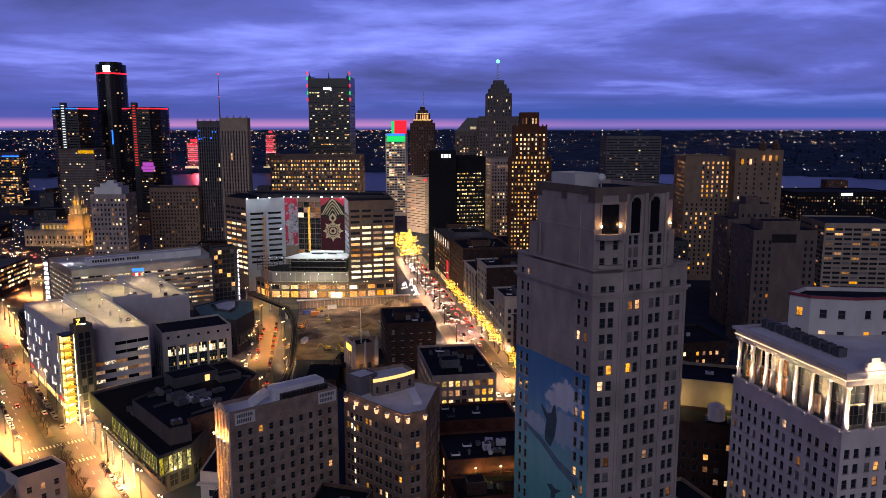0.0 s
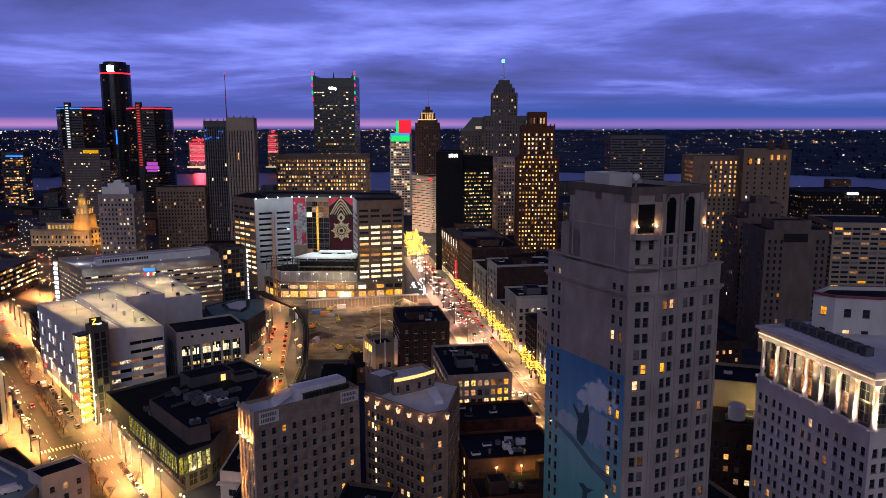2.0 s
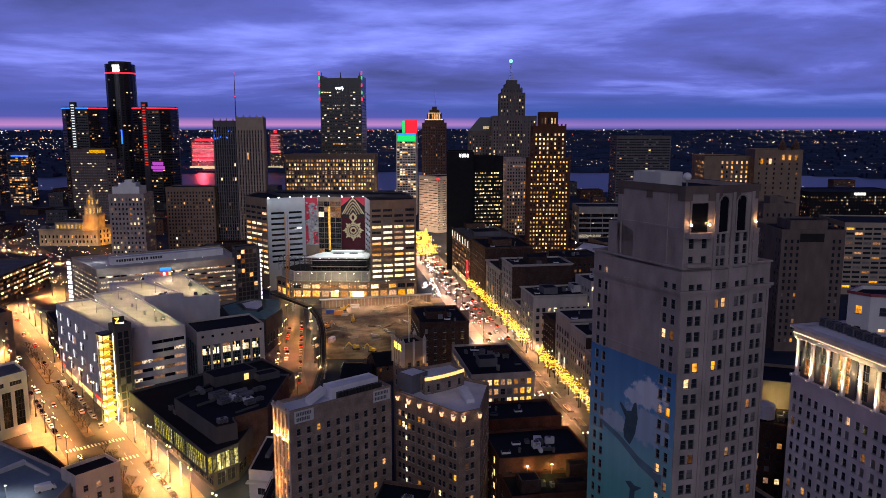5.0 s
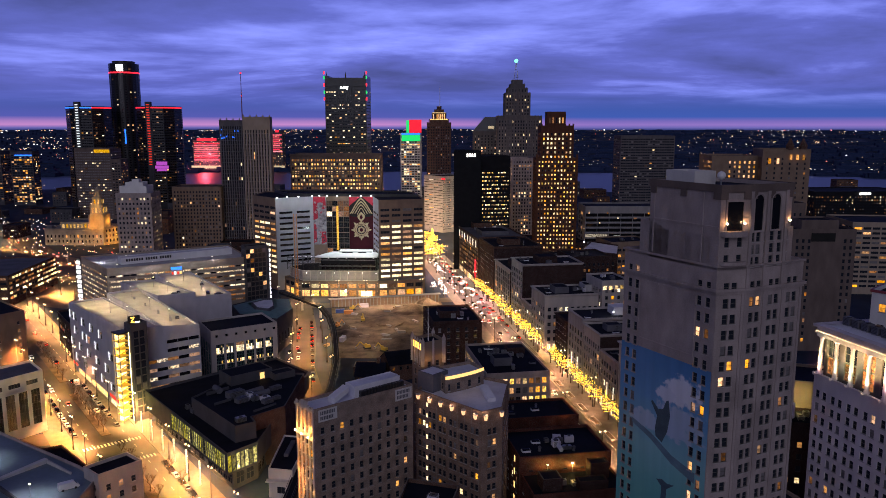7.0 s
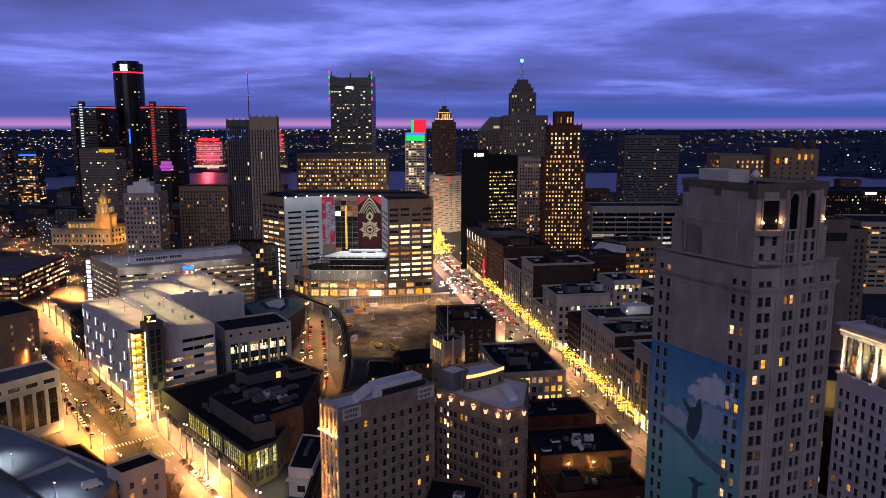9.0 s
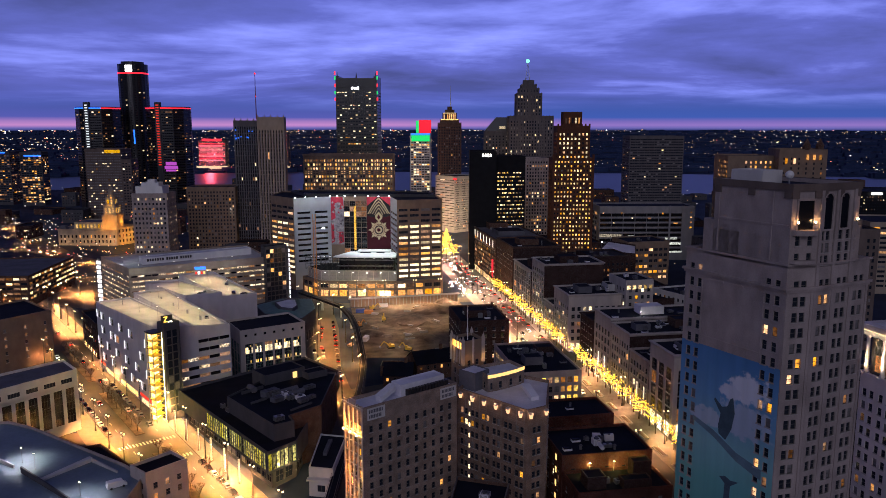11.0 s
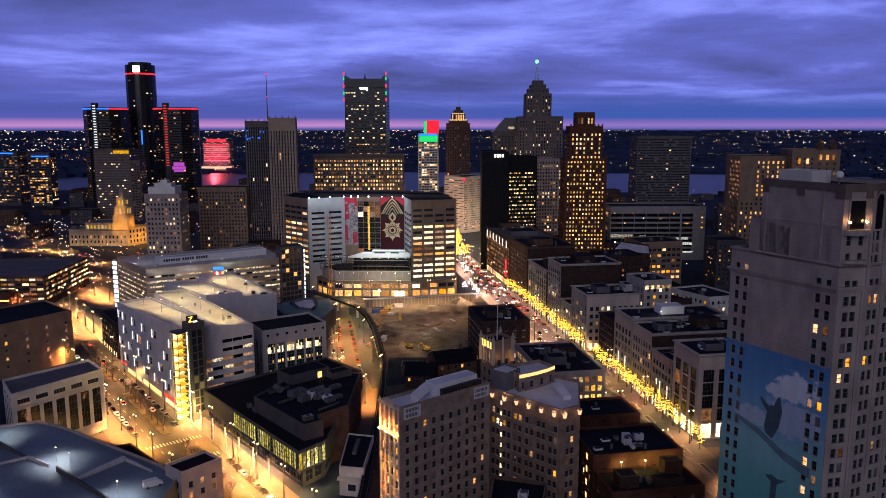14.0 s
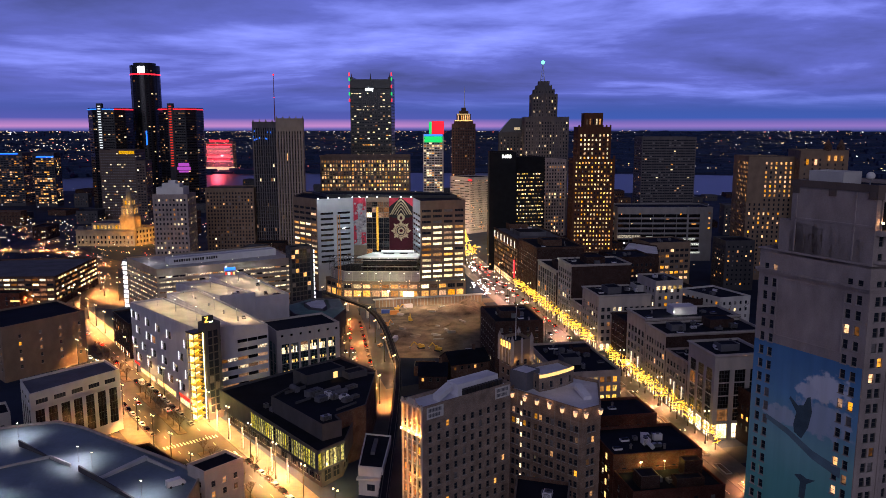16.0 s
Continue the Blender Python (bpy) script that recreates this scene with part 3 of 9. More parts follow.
def storey(body, g, p0, p1, z0, z1, st, rnd, o, found):
    """One face of a building: a wall with real openings; what goes into them is put on the list."""
    L = (p1 - p0).length
    e = (p1 - p0) / L
    n = Vector((e.y, -e.x))

    def P(u, z, d=0.0):
        return (p0.x + e.x * u - n.x * d - o[0], p0.y + e.y * u - n.y * d - o[1], z)

    if st is None or L < 1.5:
        g.face((P(0, z0), P(L, z0), P(L, z1), P(0, z1)))
        return
    nb = max(1, int((L - 2 * st["margin"]) / st["bay"] + 0.3))
    step = (L - 2 * st["margin"]) / nb
    cols = []
    for i in (range(nb) if st["cols"] is None else st["cols"]):
        c = st["margin"] + (i + 0.5) * step
        for s in ((-1, 1) if st["pair"] else (0,)):
            cc = c + s * st["pair"] / 2
            w = min(st["w"], step * 0.97)
            cols.append((cc - w / 2, cc + w / 2))
    rows = []
    if st["shop"]:
        rows.append((z0 + 0.6, z0 + st["base"] - 0.9, "shop"))
    z = z0 + st["base"]
    while z + st["fl"] <= z1 - st["top"] + 0.01:
        rows.append((z + st["sill"], z + st["sill"] + st["wh"], ""))
        z += st["fl"]
    zl = z0
    zt = st["paint"][0] if st["paint"] else -1e3
    if st["paint"]:
        g.mats.append(M[st["paint"][1]])

    def band(za, zb):
        if za < zt < zb:
            g.face((P(0, za), P(L, za), P(L, zt), P(0, zt)), 1)
            za = zt
        g.face((P(0, za), P(L, za), P(L, zb), P(0, zb)), 1 if zb <= zt else 0)

    for k, (a, b, what) in enumerate(rows):
        band(zl, a)
        mi = 1 if b <= zt else 0
        near_top = st["toplit"] and len(rows) - 1 - k < st["toplit"][0]
        lit = st["toplit"][1] if near_top else st["lit"] if st["lit"] > 0.6 else min(0.9, st["lit"] * rnd.choice((0.3, 0.5, 0.8, 1.0, 2.2)))
        ul = 0.0
        for i, (u0, u1) in enumerate(cols):
            if st["skip"] and st["skip"](i, len(rows) - 1 - k, len(cols), len(rows)):
                continue
            g.face((P(ul, a), P(u0, a), P(u0, b), P(ul, b)), mi)
            ul = u1
            d = st["depth"]
            g.face((P(u0, a), P(u0, a, d), P(u0, b, d), P(u0, b)))
            g.face((P(u1, a, d), P(u1, a), P(u1, b), P(u1, b, d)))
            g.face((P(u0, a), P(u1, a), P(u1, a, d), P(u0, a, d)))
            g.face((P(u0, b, d), P(u1, b, d), P(u1, b), P(u0, b)))
            if what:
                pane = st["shop"]
            elif rnd.random() < lit:
                pane = rnd.choices([c for c, _ in st["colors"]], [x for _, x in st["colors"]])[0]
            else:
                pane = "pane_blind" if st["pane"] == "pane" and rnd.random() < 0.10 else st["pane"]
            m = Matrix.Translation(P((u0 + u1) / 2, a, d)) @ Matrix(((e.x, -n.x, 0, 0), (e.y, -n.y, 0, 0), (0, 0, 1, 0), (0, 0, 0, 1)))
            mid = Vector(((p0 + p1) / 2))
            seen = any(n.dot(eye - mid) > 0 for eye in EYES)
            found.append((seen, b, m, u1 - u0, b - a, st["kind"], pane, st["frame"]))
        g.face((P(ul, a), P(L, a), P(L, b), P(ul, b)), mi)
        zl = b
    band(zl, z1)


def building(name, label, category, poly, h, wall, st=None, faces=None, roof="roof_tar", parapet=1.0, z0=0.0, cap=60, tiers=(), group="", cornice=None):
    """A building with its storeys and openings. tiers: (poly, z0, z1, st, faces) that stand on the main block, each a further part."""
    rnd = random.Random(name + str(round(poly[0][0], 1)))
    poly = [Vector(p) for p in poly]
    c = sum(poly, Vector((0, 0))) / len(poly)
    body = thing(name, label, category, c.x, c.y, z0, group=group)
    found = []
    for k, (pl, a, b, s, fc, wm) in enumerate([(poly, z0, h, st, faces, wall)] + [(*t, wall)[:6] if len(t) == 5 else t for t in tiers]):
        pl = [Vector(p) for p in pl]
        g = Geo(wm)
        for i in range(len(pl)):
            s1 = fc[i] if fc and i in fc else s
            lst = []
            storey(body, g, pl[i], pl[(i + 1) % len(pl)], a, b, s1, rnd, c, lst)
            found += lst
        inn = inset(pl, 0.4)
        for i in range(len(pl)):
            j = (i + 1) % len(pl)
            A, B, C, D = pl[i] - c, pl[j] - c, inn[j] - c, inn[i] - c
            g.face(((A.x, A.y, b), (B.x, B.y, b), (C.x, C.y, b), (D.x, D.y, b)))
            g.face(((D.x, D.y, b), (C.x, C.y, b), (C.x, C.y, b - parapet), (D.x, D.y, b - parapet)))
        part("wall" if k == 0 else "upper_wall", g, body).location.z = -z0
        g = Geo(roof)
        g.face([(p.x - c.x, p.y - c.y, b - parapet) for p in inn])
        part("roof", g, body).location.z = -z0
        if cornice and k == 0:
            out, ht, below, mat = cornice
            g = Geo(mat)
            o1, o2 = inset(poly, -out * 0.5), inset(poly, -out)
            g.prism(poly, h - below - ht * 1.4, h - below - ht * 0.6, 0, c, top=False, poly1=o1)
            g.prism(o1, h - below - ht * 0.6, h - below - ht * 0.5, 0, c, top=False, poly1=o2)
            g.prism(o2, h - below - ht * 0.5, h - below, 0, c, top=False)
            g.prism(o2, h - below, h - below + 0.1, 0, c, top=False, poly1=[p * 1.0 for p in inset(poly, 0.02)])
            part("cornice", g, body).location.z = -z0
    seen = sorted([f for f in found if f[0]], key=lambda f: -f[1])
    for f in seen[:cap]:
        part("window", window_mesh(*f[3:]), body, at=Matrix.Translation((0, 0, -z0)) @ f[2])
    rest = seen[cap:] + [f for f in found if not f[0]]
    if rest:
        keys = sorted({k for f in rest for k in (f[6], f[7])})
        g = Geo(*keys)
        for f in rest:
            sub = Geo()
            window_geo(sub, f[3], f[4], f[5] if f[0] else "bare", f[2])
            k = len(g.v)
            g.v += sub.v
            g.f += [tuple(k + i for i in q) for q in sub.f]
            g.m += [keys.index(f[6]) if x == 0 else keys.index(f[7]) for x in sub.m]
        part("glazing", g, body, kind="stuff").location.z = -z0
    return body


def air_unit(x, y, z, w, d, h, turn, mat="steel"):
    ob = thing("rooftop_air_unit", "grey sheet metal air unit standing on a flat roof", "air unit", x, y, z, turn, group="rooftop units")
    g = Geo(mat)
    g.box(-w / 2, w / 2, -d / 2, d / 2, 0.25, h)
    part("casing", g, ob)
    g = Geo("black_metal")
    for i in range(5):
        zz = 0.25 + (h - 0.4) * (i + 0.6) / 5
        g.box(-w * 0.4, w * 0.4, -d / 2 - 0.04, -d / 2 - 0.003, zz, zz + h * 0.06)
    part("louvre", g, ob)
    g = Geo("steel")
    for sx in (-1, 1):
        g.box(sx * w * 0.35 - 0.1, sx * w * 0.35 + 0.1, -d / 2, d / 2, 0, 0.25)
    part("skid", g, ob)
    g = Geo("black_metal")
    g.tube((0, 0, h), (0, 0, h + 0.25), min(w, d) * 0.35, min(w, d) * 0.33, 10)
    part("fan_cowl", g, ob)
    return ob


def clutter(poly, z, n, seed, big=3.0):
    rnd = random.Random(seed)
    poly = [Vector(p) for p in poly]
    inn = inset(poly, 3.0)
    ang = math.degrees(math.atan2(inn[1].y - inn[0].y, inn[1].x - inn[0].x))
    for _ in range(n):
        wts = [rnd.random() ** 1.0 for _ in inn]
        s = sum(wts)
        p = sum((q * (w / s) for q, w in zip(inn, wts)), Vector((0, 0)))
        air_unit(p.x, p.y, z, rnd.uniform(1.2, big), rnd.uniform(1.2, big), rnd.uniform(1.0, 2.3), ang + rnd.choice((0, 90)), rnd.choice(("steel", "roof_white", "roof_grey")))


# ---------------------------------------------------------------- ground, river, streets
def sheet(name, geo, label, category="", kind="structure"):
    return tagged(new(name, geo.mesh(name)), label, category or name, kind=kind)


def ground_height(d):
    """Flat to the far bank of the river, then rising gently to the horizon."""
    return -0.02 if d < 2150 else -0.02 + (d - 2150) ** 1.0 * 0.0352


g = Geo("ground")
N = 72
rings = [0, 60, 200, 500, 900, 1300, 1600, 1900, 2150, 2400, 2800, 3300, 3900, 4500, 4950]
gp = [[(d * math.sin(i * math.tau / N), d * math.cos(i * math.tau / N), ground_height(d)) for i in range(N)] for d in rings]
for a in range(len(rings) - 1):
    for i in range(N):
        j = (i + 1) % N
        if a == 0:
            g.face((gp[1][j], gp[1][i], (0, 0, -0.02)))
        else:
            g.face((gp[a][i], gp[a][j], gp[a + 1][j], gp[a + 1][i])[::-1])
sheet("ground", g, "dark city ground reaching the horizon", "ground")


def find(name):
    return bpy.data.objects[name]


def fix(name, geo, m, parent, label=""):
    """A part made at a world pose and fixed to its thing."""
    return part(name, geo, parent, label, at=parent.matrix_world.inverted() @ m)


def ribbon(name, pts, width, z, mat, label, category):
    """A strip of road or kerb along a line of plan points."""
    g = Geo(mat)
    pts = [Vector(p) for p in pts]
    L, R = [], []
    for i, p in enumerate(pts):
        d = (pts[min(i + 1, len(pts) - 1)] - pts[max(i - 1, 0)]).normalized()
        n = Vector((-d.y, d.x)) * width / 2
        L.append(p + n)
        R.append(p - n)
    for i in range(len(pts) - 1):
        g.face([(q.x, q.y, z) for q in (R[i], R[i + 1], L[i + 1], L[i])])
    return sheet(name, g, label, category)


def slab(name, poly, z, mat, label, category, thick=0.17):
    g = Geo(mat)
    g.prism([Vector(p) for p in poly], z - thick, z)
    return sheet(name, g, label, category)


# the river, from the near bank to the far one
g = Geo("water")
for i in range(24):
    x0, x1 = -2600 + i * 217, -2600 + (i + 1) * 217

    def near(x):
        return 1480 - 0.00004 * (x + 400) ** 2 + (0 if x < 200 else (x - 200) * -0.22)

    def far(x):
        return 2080 - 0.00004 * (x + 400) ** 2 + (0 if x < 200 else (x - 200) * -0.12)

    g.face(((x0, near(x0), 0.02), (x1, near(x1), 0.02), (x1, far(x1), 0.02), (x0, far(x0), 0.02)))
sheet("water", g, "broad river reflecting the dusk sky", "river")

# the avenue with its pavements
ribbon("road", [W(87, 120), W(87, 1100)], 15.5, 0.02, "asphalt", "wide avenue with wet-looking asphalt", "road")
for r0, r1, nm in ((72, 79.2, "pavement"), (94.8, 100.2, "pavement")):
    slab(nm, wrect(r0, r1, 120, 720), 0.15, "paving", "paved sidewalk along the avenue", "pavement")
slab("pavement", wrect(88.6, 94.78, 150, 376), 0.15, "paving", "broad paved strip with planting beds", "pavement")
# the broad side street
BW = Vector((-0.62, 0.785))
BN = Vector((0.785, 0.62))
B0 = Vector((-158, 275))


def BR(a, c):
    """Plan of the side avenue: a along it, c across it to the right."""
    return B0 + BW * a + BN * c


ribbon("road", [BR(-130, 0), BR(420, 0)], 25, 0.02, "asphalt", "broad lamp-lit street with a planted median", "road")
slab("pavement", [BR(26, 7.2), BR(26, 11), BR(129, 11), BR(129, 7.2)][::-1], 0.16, "paving", "sidewalk along the garage", "pavement")
ribbon("road", [Vector((-330, 560)), Vector((-372, 650)), Vector((-430, 720)), Vector((-520, 830)), Vector((-620, 960))], 26, 0.05, "asphalt", "lamp-lit street running to the river", "road")
ribbon("road", [Vector((-560, 740)), Vector((-470, 745)), Vector((-390, 690)), Vector((-330, 640))], 18, 0.055, "asphalt", "lamp-lit cross street", "road")
slab("plaza", [(-352, 520), (-292, 498), (-258, 556), (-330, 640)], 0.06, "asphalt", "wide lamp-lit junction of several streets", "road", 0.04)
slab("pavement", [BR(-130, 12), BR(-130, 19), BR(300, 19), BR(300, 12)][::-1], 0.15, "paving", "sidewalk with street lamps", "pavement")
slab("pavement", [BR(-130, -20), BR(-130, -12), BR(300, -12), BR(300, -20)][::-1], 0.15, "paving", "sidewalk", "pavement")
for a0, a1 in ((-60, -8), (14, 75), (95, 160)):
    g = Geo("soil")
    g.prism([BR(a0, -1.8), BR(a1, -1.8), BR(a1, 1.8), BR(a0, 1.8)][::-1], 0, 0.2)
    sheet("median", g, "raised median strip with bare trees", "median")
# crossing street
ribbon("road", [Vector((-260, 262)), Vector((-158, 290)), Vector((-120, 318)), Vector((-60, 350))], 13, 0.035, "asphalt", "cross street", "road")
# street by the building site
ribbon("road", [Vector((-70, 190)), Vector((-84, 300)), Vector((-106, 375)), Vector((-119, 450)), Vector((-131, 500)), Vector((-150, 545))], 14, 0.04, "asphalt", "street beside the building site", "road")
ribbon("road", [Vector((-230, 530)), Vector((-120, 512)), Vector((-45, 530)), Vector((20, 545))], 14, 0.045, "asphalt", "cross street before the office block", "road")
ribbon("road", [W(70, 386), W(240, 386)], 12, 0.045, "asphalt", "lit cross street", "road")
ribbon("road", [W(60, 255), W(300, 262)], 14, 0.045, "asphalt", "lit cross street", "road")
# crosswalk bars
for k, (a, c0) in enumerate(((4, 0), (-16, 0))):
    g = Geo("paint_white")
    for i in range(17):
        c = -10.5 + i * 1.3
        p = BR(a, c)
        m = Matrix.Translation((p.x, p.y, 0.055)) @ Matrix.Rotation(math.atan2(BW.y, BW.x), 4, "Z")
        g.box(-1.4, 1.4, -0.3, 0.3, 0, 0.012, 0, m)
    sheet("crosswalk", g, "worn white crosswalk bars", "crosswalk")
g = Geo("paint_white")
for a in range(-120, 400, 9):
    for c in (-6.8, 6.8):
        p = BR(a, c)
        m = Matrix.Translation((p.x, p.y, 0.03)) @ Matrix.Rotation(math.atan2(BW.y, BW.x), 4, "Z")
        g.box(-1.5, 1.5, -0.08, 0.08, 0, 0.008, 0, m)
for s in range(130, 800, 9):
    for r in (83.5, 90.5):
        p = W(r, s)
        m = Matrix.Translation((p.x, p.y, 0.03)) @ Matrix.Rotation(math.atan2(0.982, -0.191), 4, "Z")
        g.box(-1.5, 1.5, -0.08, 0.08, 0, 0.008, 0, m)
sheet("lane_marks", g, "dashed white lane marks", "lane mark")

# ---------------------------------------------------------------- right side of the avenue
OFFICE = (("lit_white", 4), ("lit_warm", 2), ("lit_dim", 1))
tall = style(fl=3.0, base=3, top=1.0, bay=5.0, w=1.25, wh=1.9, sill=0.6, pair=1.75, margin=0.6, lit=0.10)

# limestone tower with the painted side wall
TA, TB, TC, TD = Vector((10.65, 156.4)), Vector((22.6, 134.5)), Vector((28.3, 136.0)), Vector((41.9, 143.0))
TE = TA + (TD - TB)
TDIR, TRIGHT = (TB - TA).normalized(), (TD - TC).normalized()


def mural_skip(i, j, n, rows):
    return 2 <= i < n - 2


mural_style = style(fl=3.0, base=3.0, top=0.6, bay=2.0, w=1.12, wh=1.8, sill=0.5, margin=0.8, lit=0.22, colors=(("lit_dim", 3), ("lit_warm", 2)), skip=mural_skip, paint=(79.2, "mural"))
pairs = style(fl=3.0, base=3.0, top=0.6, bay=4.8, w=1.15, wh=1.8, sill=0.5, pair=1.6, margin=0.4, lit=0.07, colors=(("lit_dim", 3), ("lit_warm", 2)))
corner_bay = style(fl=3.0, base=3.0, top=0.6, bay=5, w=1.15, wh=1.8, sill=0.5, pair=1.6, margin=0.3, lit=0.12, colors=(("lit_dim", 3), ("lit_warm", 1)))
C0 = TA + TDIR * 6.9
C3 = TC + TRIGHT * 10.9
BACK = (TE - TA).normalized()
crown_poly = [C0, TB, TC, C3, C3 - TDIR * 17.5, C0 + BACK * 15.0]
S0 = TA + TDIR * 4.3
shoulder_poly = [S0, TB + TDIR * -2.0, C3 + TRIGHT * 0.8, C3 + TRIGHT * 0.8 - TDIR * 17.0, S0 + BACK * 14.0]
bay_right = style(fl=2.3, base=0.2, top=8.3, bay=3.4, w=1.1, wh=1.75, sill=0.2, pair=1.5, margin=0.2, lit=0.08, colors=(("lit_dim", 3), ("lit_warm", 1)))
bay_corner = style(fl=3.3, base=0.1, top=8.0, bay=5, w=1.0, wh=1.9, sill=0.8, pair=2.6, margin=0.3, lit=0.0)
tower = building("tower", "tall pale limestone tower with a painted side wall", "skyscraper", [TA, TB, TC, TD, TE], 98.5, "limestone", pairs,
                 faces={0: mural_style, 1: corner_bay}, cap=300, parapet=0.8,
                 tiers=[(crown_poly, 97.7, 113.2, None, {1: bay_corner, 2: bay_right}), (shoulder_poly, 97.7, 105.0, None, None)])
TO = Vector((tower.matrix_world.translation.x, tower.matrix_world.translation.y))


def on_wall(p, e, u, z, out):
    """A point on a wall that starts at p and runs along e, seen from outside."""
    return (p.x + e.x * u + e.y * out, p.y + e.y * u - e.x * out, z)


def wall_box(g, p, e, u0, u1, z0, z1, out, mi=0, o=(0, 0), inn=0.05):
    m = Matrix(((e.x, -e.y, 0, p.x - o[0]), (e.y, e.x, 0, p.y - o[1]), (0, 0, 1, 0), (0, 0, 0, 1)))
    g.box(u0, u1, -out, inn, z0, z1, mi, m)


def ring(g, poly, z0, z1, out, o, mi=0):
    a, b = [Vector(p) for p in poly], inset([Vector(p) for p in poly], -out)
    g.prism(b, z0, z1, mi, o, top=False)
    for i in range(len(a)):
        j = (i + 1) % len(a)
        for z, fl in ((z1, False), (z0, True)):
            q = [(a[i].x - o[0], a[i].y - o[1], z), (a[j].x - o[0], a[j].y - o[1], z), (b[j].x - o[0], b[j].y - o[1], z), (b[i].x - o[0], b[i].y - o[1], z)]
            g.face(q if fl else q[::-1], mi)


TP = [TA, TB, TC, TD, TE]
for z, hgt, out in ((93.7, 0.5, 0.55), (93.2, 0.5, 0.25), (98.2, 0.35, 0.3)):
    g = Geo("limestone")
    ring(g, TP, z, z + hgt, out, TO)
    part("string_course", g, tower)
g = Geo("limestone_dark")
ring(g, crown_poly, 111.9, 113.3, 0.25, TO)
for p, e, L in ((C0, TDIR, (TB - C0).length), (TB, (TC - TB).normalized(), (TC - TB).length), (TC, TRIGHT, 10.9)):
    for u in (0.9, L / 2, L - 0.9) if L > 8 else (0.55, L - 0.55):
        wall_box(g, p, e, u - 0.75, u + 0.75, 110.6, 111.95, 0.24, 0, TO)
part("frieze", g, tower, "brown-grey corbelled frieze")
CD = (TC - TB).normalized()
# square opening in the corner bay, with balcony, and two arches in the right face
g = Geo("pane_dark")
wall_box(g, TB, CD, 1.3, 4.6, 104.9, 110.2, 0.03, 0, TO)
part("opening", g, tower, "dark square opening")
g = Geo("limestone")
for u0, u1, z0, z1 in ((1.0, 1.3, 104.6, 110.5), (4.6, 4.9, 104.6, 110.5), (1.0, 4.9, 110.2, 110.6)):
    wall_box(g, TB, CD, u0, u1, z0, z1, 0.25, 0, TO)
part("opening_surround", g, tower)
g = Geo("limestone")
bal = [Vector(on_wall(TB, CD, u, 0, o)[:2]) for u, o in ((0.2, 0.02), (0.7, 0.9), (2.0, 1.5), (3.9, 1.5), (5.2, 0.9), (5.7, 0.02))]
g.prism(bal, 103.9, 104.9, 0, TO, bottom=True)
part("balcony", g, tower, "curved stone balcony")
g = Geo("limestone")
g.prism(bal, 98.7, 99.3, 0, TO, bottom=True)
part("balcony", g, tower, "curved stone balcony")
for k, u0 in enumerate((1.0, 5.4)):
    g = Geo("pane_dark")
    pts = [(u0, 104.6), (u0 + 2.6, 104.6), (u0 + 2.6, 110.2)] + [(u0 + 1.3 + 1.3 * math.cos(a * math.pi / 10), 110.2 + 1.3 * math.sin(a * math.pi / 10)) for a in range(1, 10)] + [(u0, 110.2)]
    g.face([tuple(Vector(on_wall(TC, TRIGHT, u, z, 0.04)) - Vector((TO.x, TO.y, 0))) for u, z in pts])
    arch = part("arch", g, tower, "tall dark arched opening")
    g = Geo("limestone")
    for i in range(len(pts)):
        (ua, za), (ub, zb) = pts[i], pts[(i + 1) % len(pts)]
        a, b = (Vector(on_wall(TC, TRIGHT, u, z, 0.1)) - Vector((TO.x, TO.y, 0)) for u, z in ((ua, za), (ub, zb)))
        g.tube(a, b, 0.22, 0.22, 5)
    part("arch_moulding", g, arch)
for u in (0.4, 4.6, 9.4):
    g = Geo("limestone")
    wall_box(g, TC, TRIGHT, u - 0.35, u + 0.35, 93.9, 112.0, 0.3, 0, TO)
    part("pilaster", g, tower)
# recessed panel lines on the blank crown wall
g = Geo("limestone")
LC = (TB - C0).length
for u0, u1, z0, z1 in ((0.1, LC - 0.2, 105.3, 105.7), (1.0, 1.3, 98.8, 111.8), (LC - 4.3, LC - 4.0, 98.8, 111.8)):
    g = Geo("limestone")
    wall_box(g, C0, TDIR, u0, u1, z0, z1, 0.12, 0, TO)
    part("wall_rib", g, tower)
for u0, u1, z0, z1 in ((6.4, 10.4, 92.3, 92.7), (11.4, 15.4, 92.3, 92.7), (4.6, 20.2, 80.2, 80.5), (4.6, 4.9, 80.5, 92.0), (19.9, 20.2, 80.5, 92.0)):
    g = Geo("limestone")
    wall_box(g, TA, TDIR, u0, u1, z0, z1, 0.1, 0, TO)
    part("wall_rib", g, tower)
# shallow piers between the window pairs, string courses on the shaft
for p, e, us in ((TC, TRIGHT, (0.3, 5.1, 10.0, 14.9)), (TB, CD, (0.35, 5.6))):
    for u in us:
        g = Geo("limestone")
        wall_box(g, p, e, u - 0.28, u + 0.28, 2, 93.2, 0.16, 0, TO)
        part("pier", g, tower)
# lamps beside the opening
for p, e, u, out in ((TB, CD, 1.15, 0.55), (TB, CD, 4.75, 0.55), (TC, TRIGHT, 10.2, 0.42)):
    x, y, z = on_wall(p, e, u, 106.3, out)
    g = Geo("bulb")
    g.ball((x - TO.x, y - TO.y, z), 0.22, 0, 8, 6)
    lm = part("flood_lamp", g, tower, "glowing wall lamp")
    g = Geo("black_metal")
    wall_box(g, p, e, u - 0.08, u + 0.08, 105.9, 106.1, out, 0, TO)
    part("bracket", g, lm)
    lamp(x, y, z + 0.1, 330, (1.0, 0.46, 0.16), 0.25)


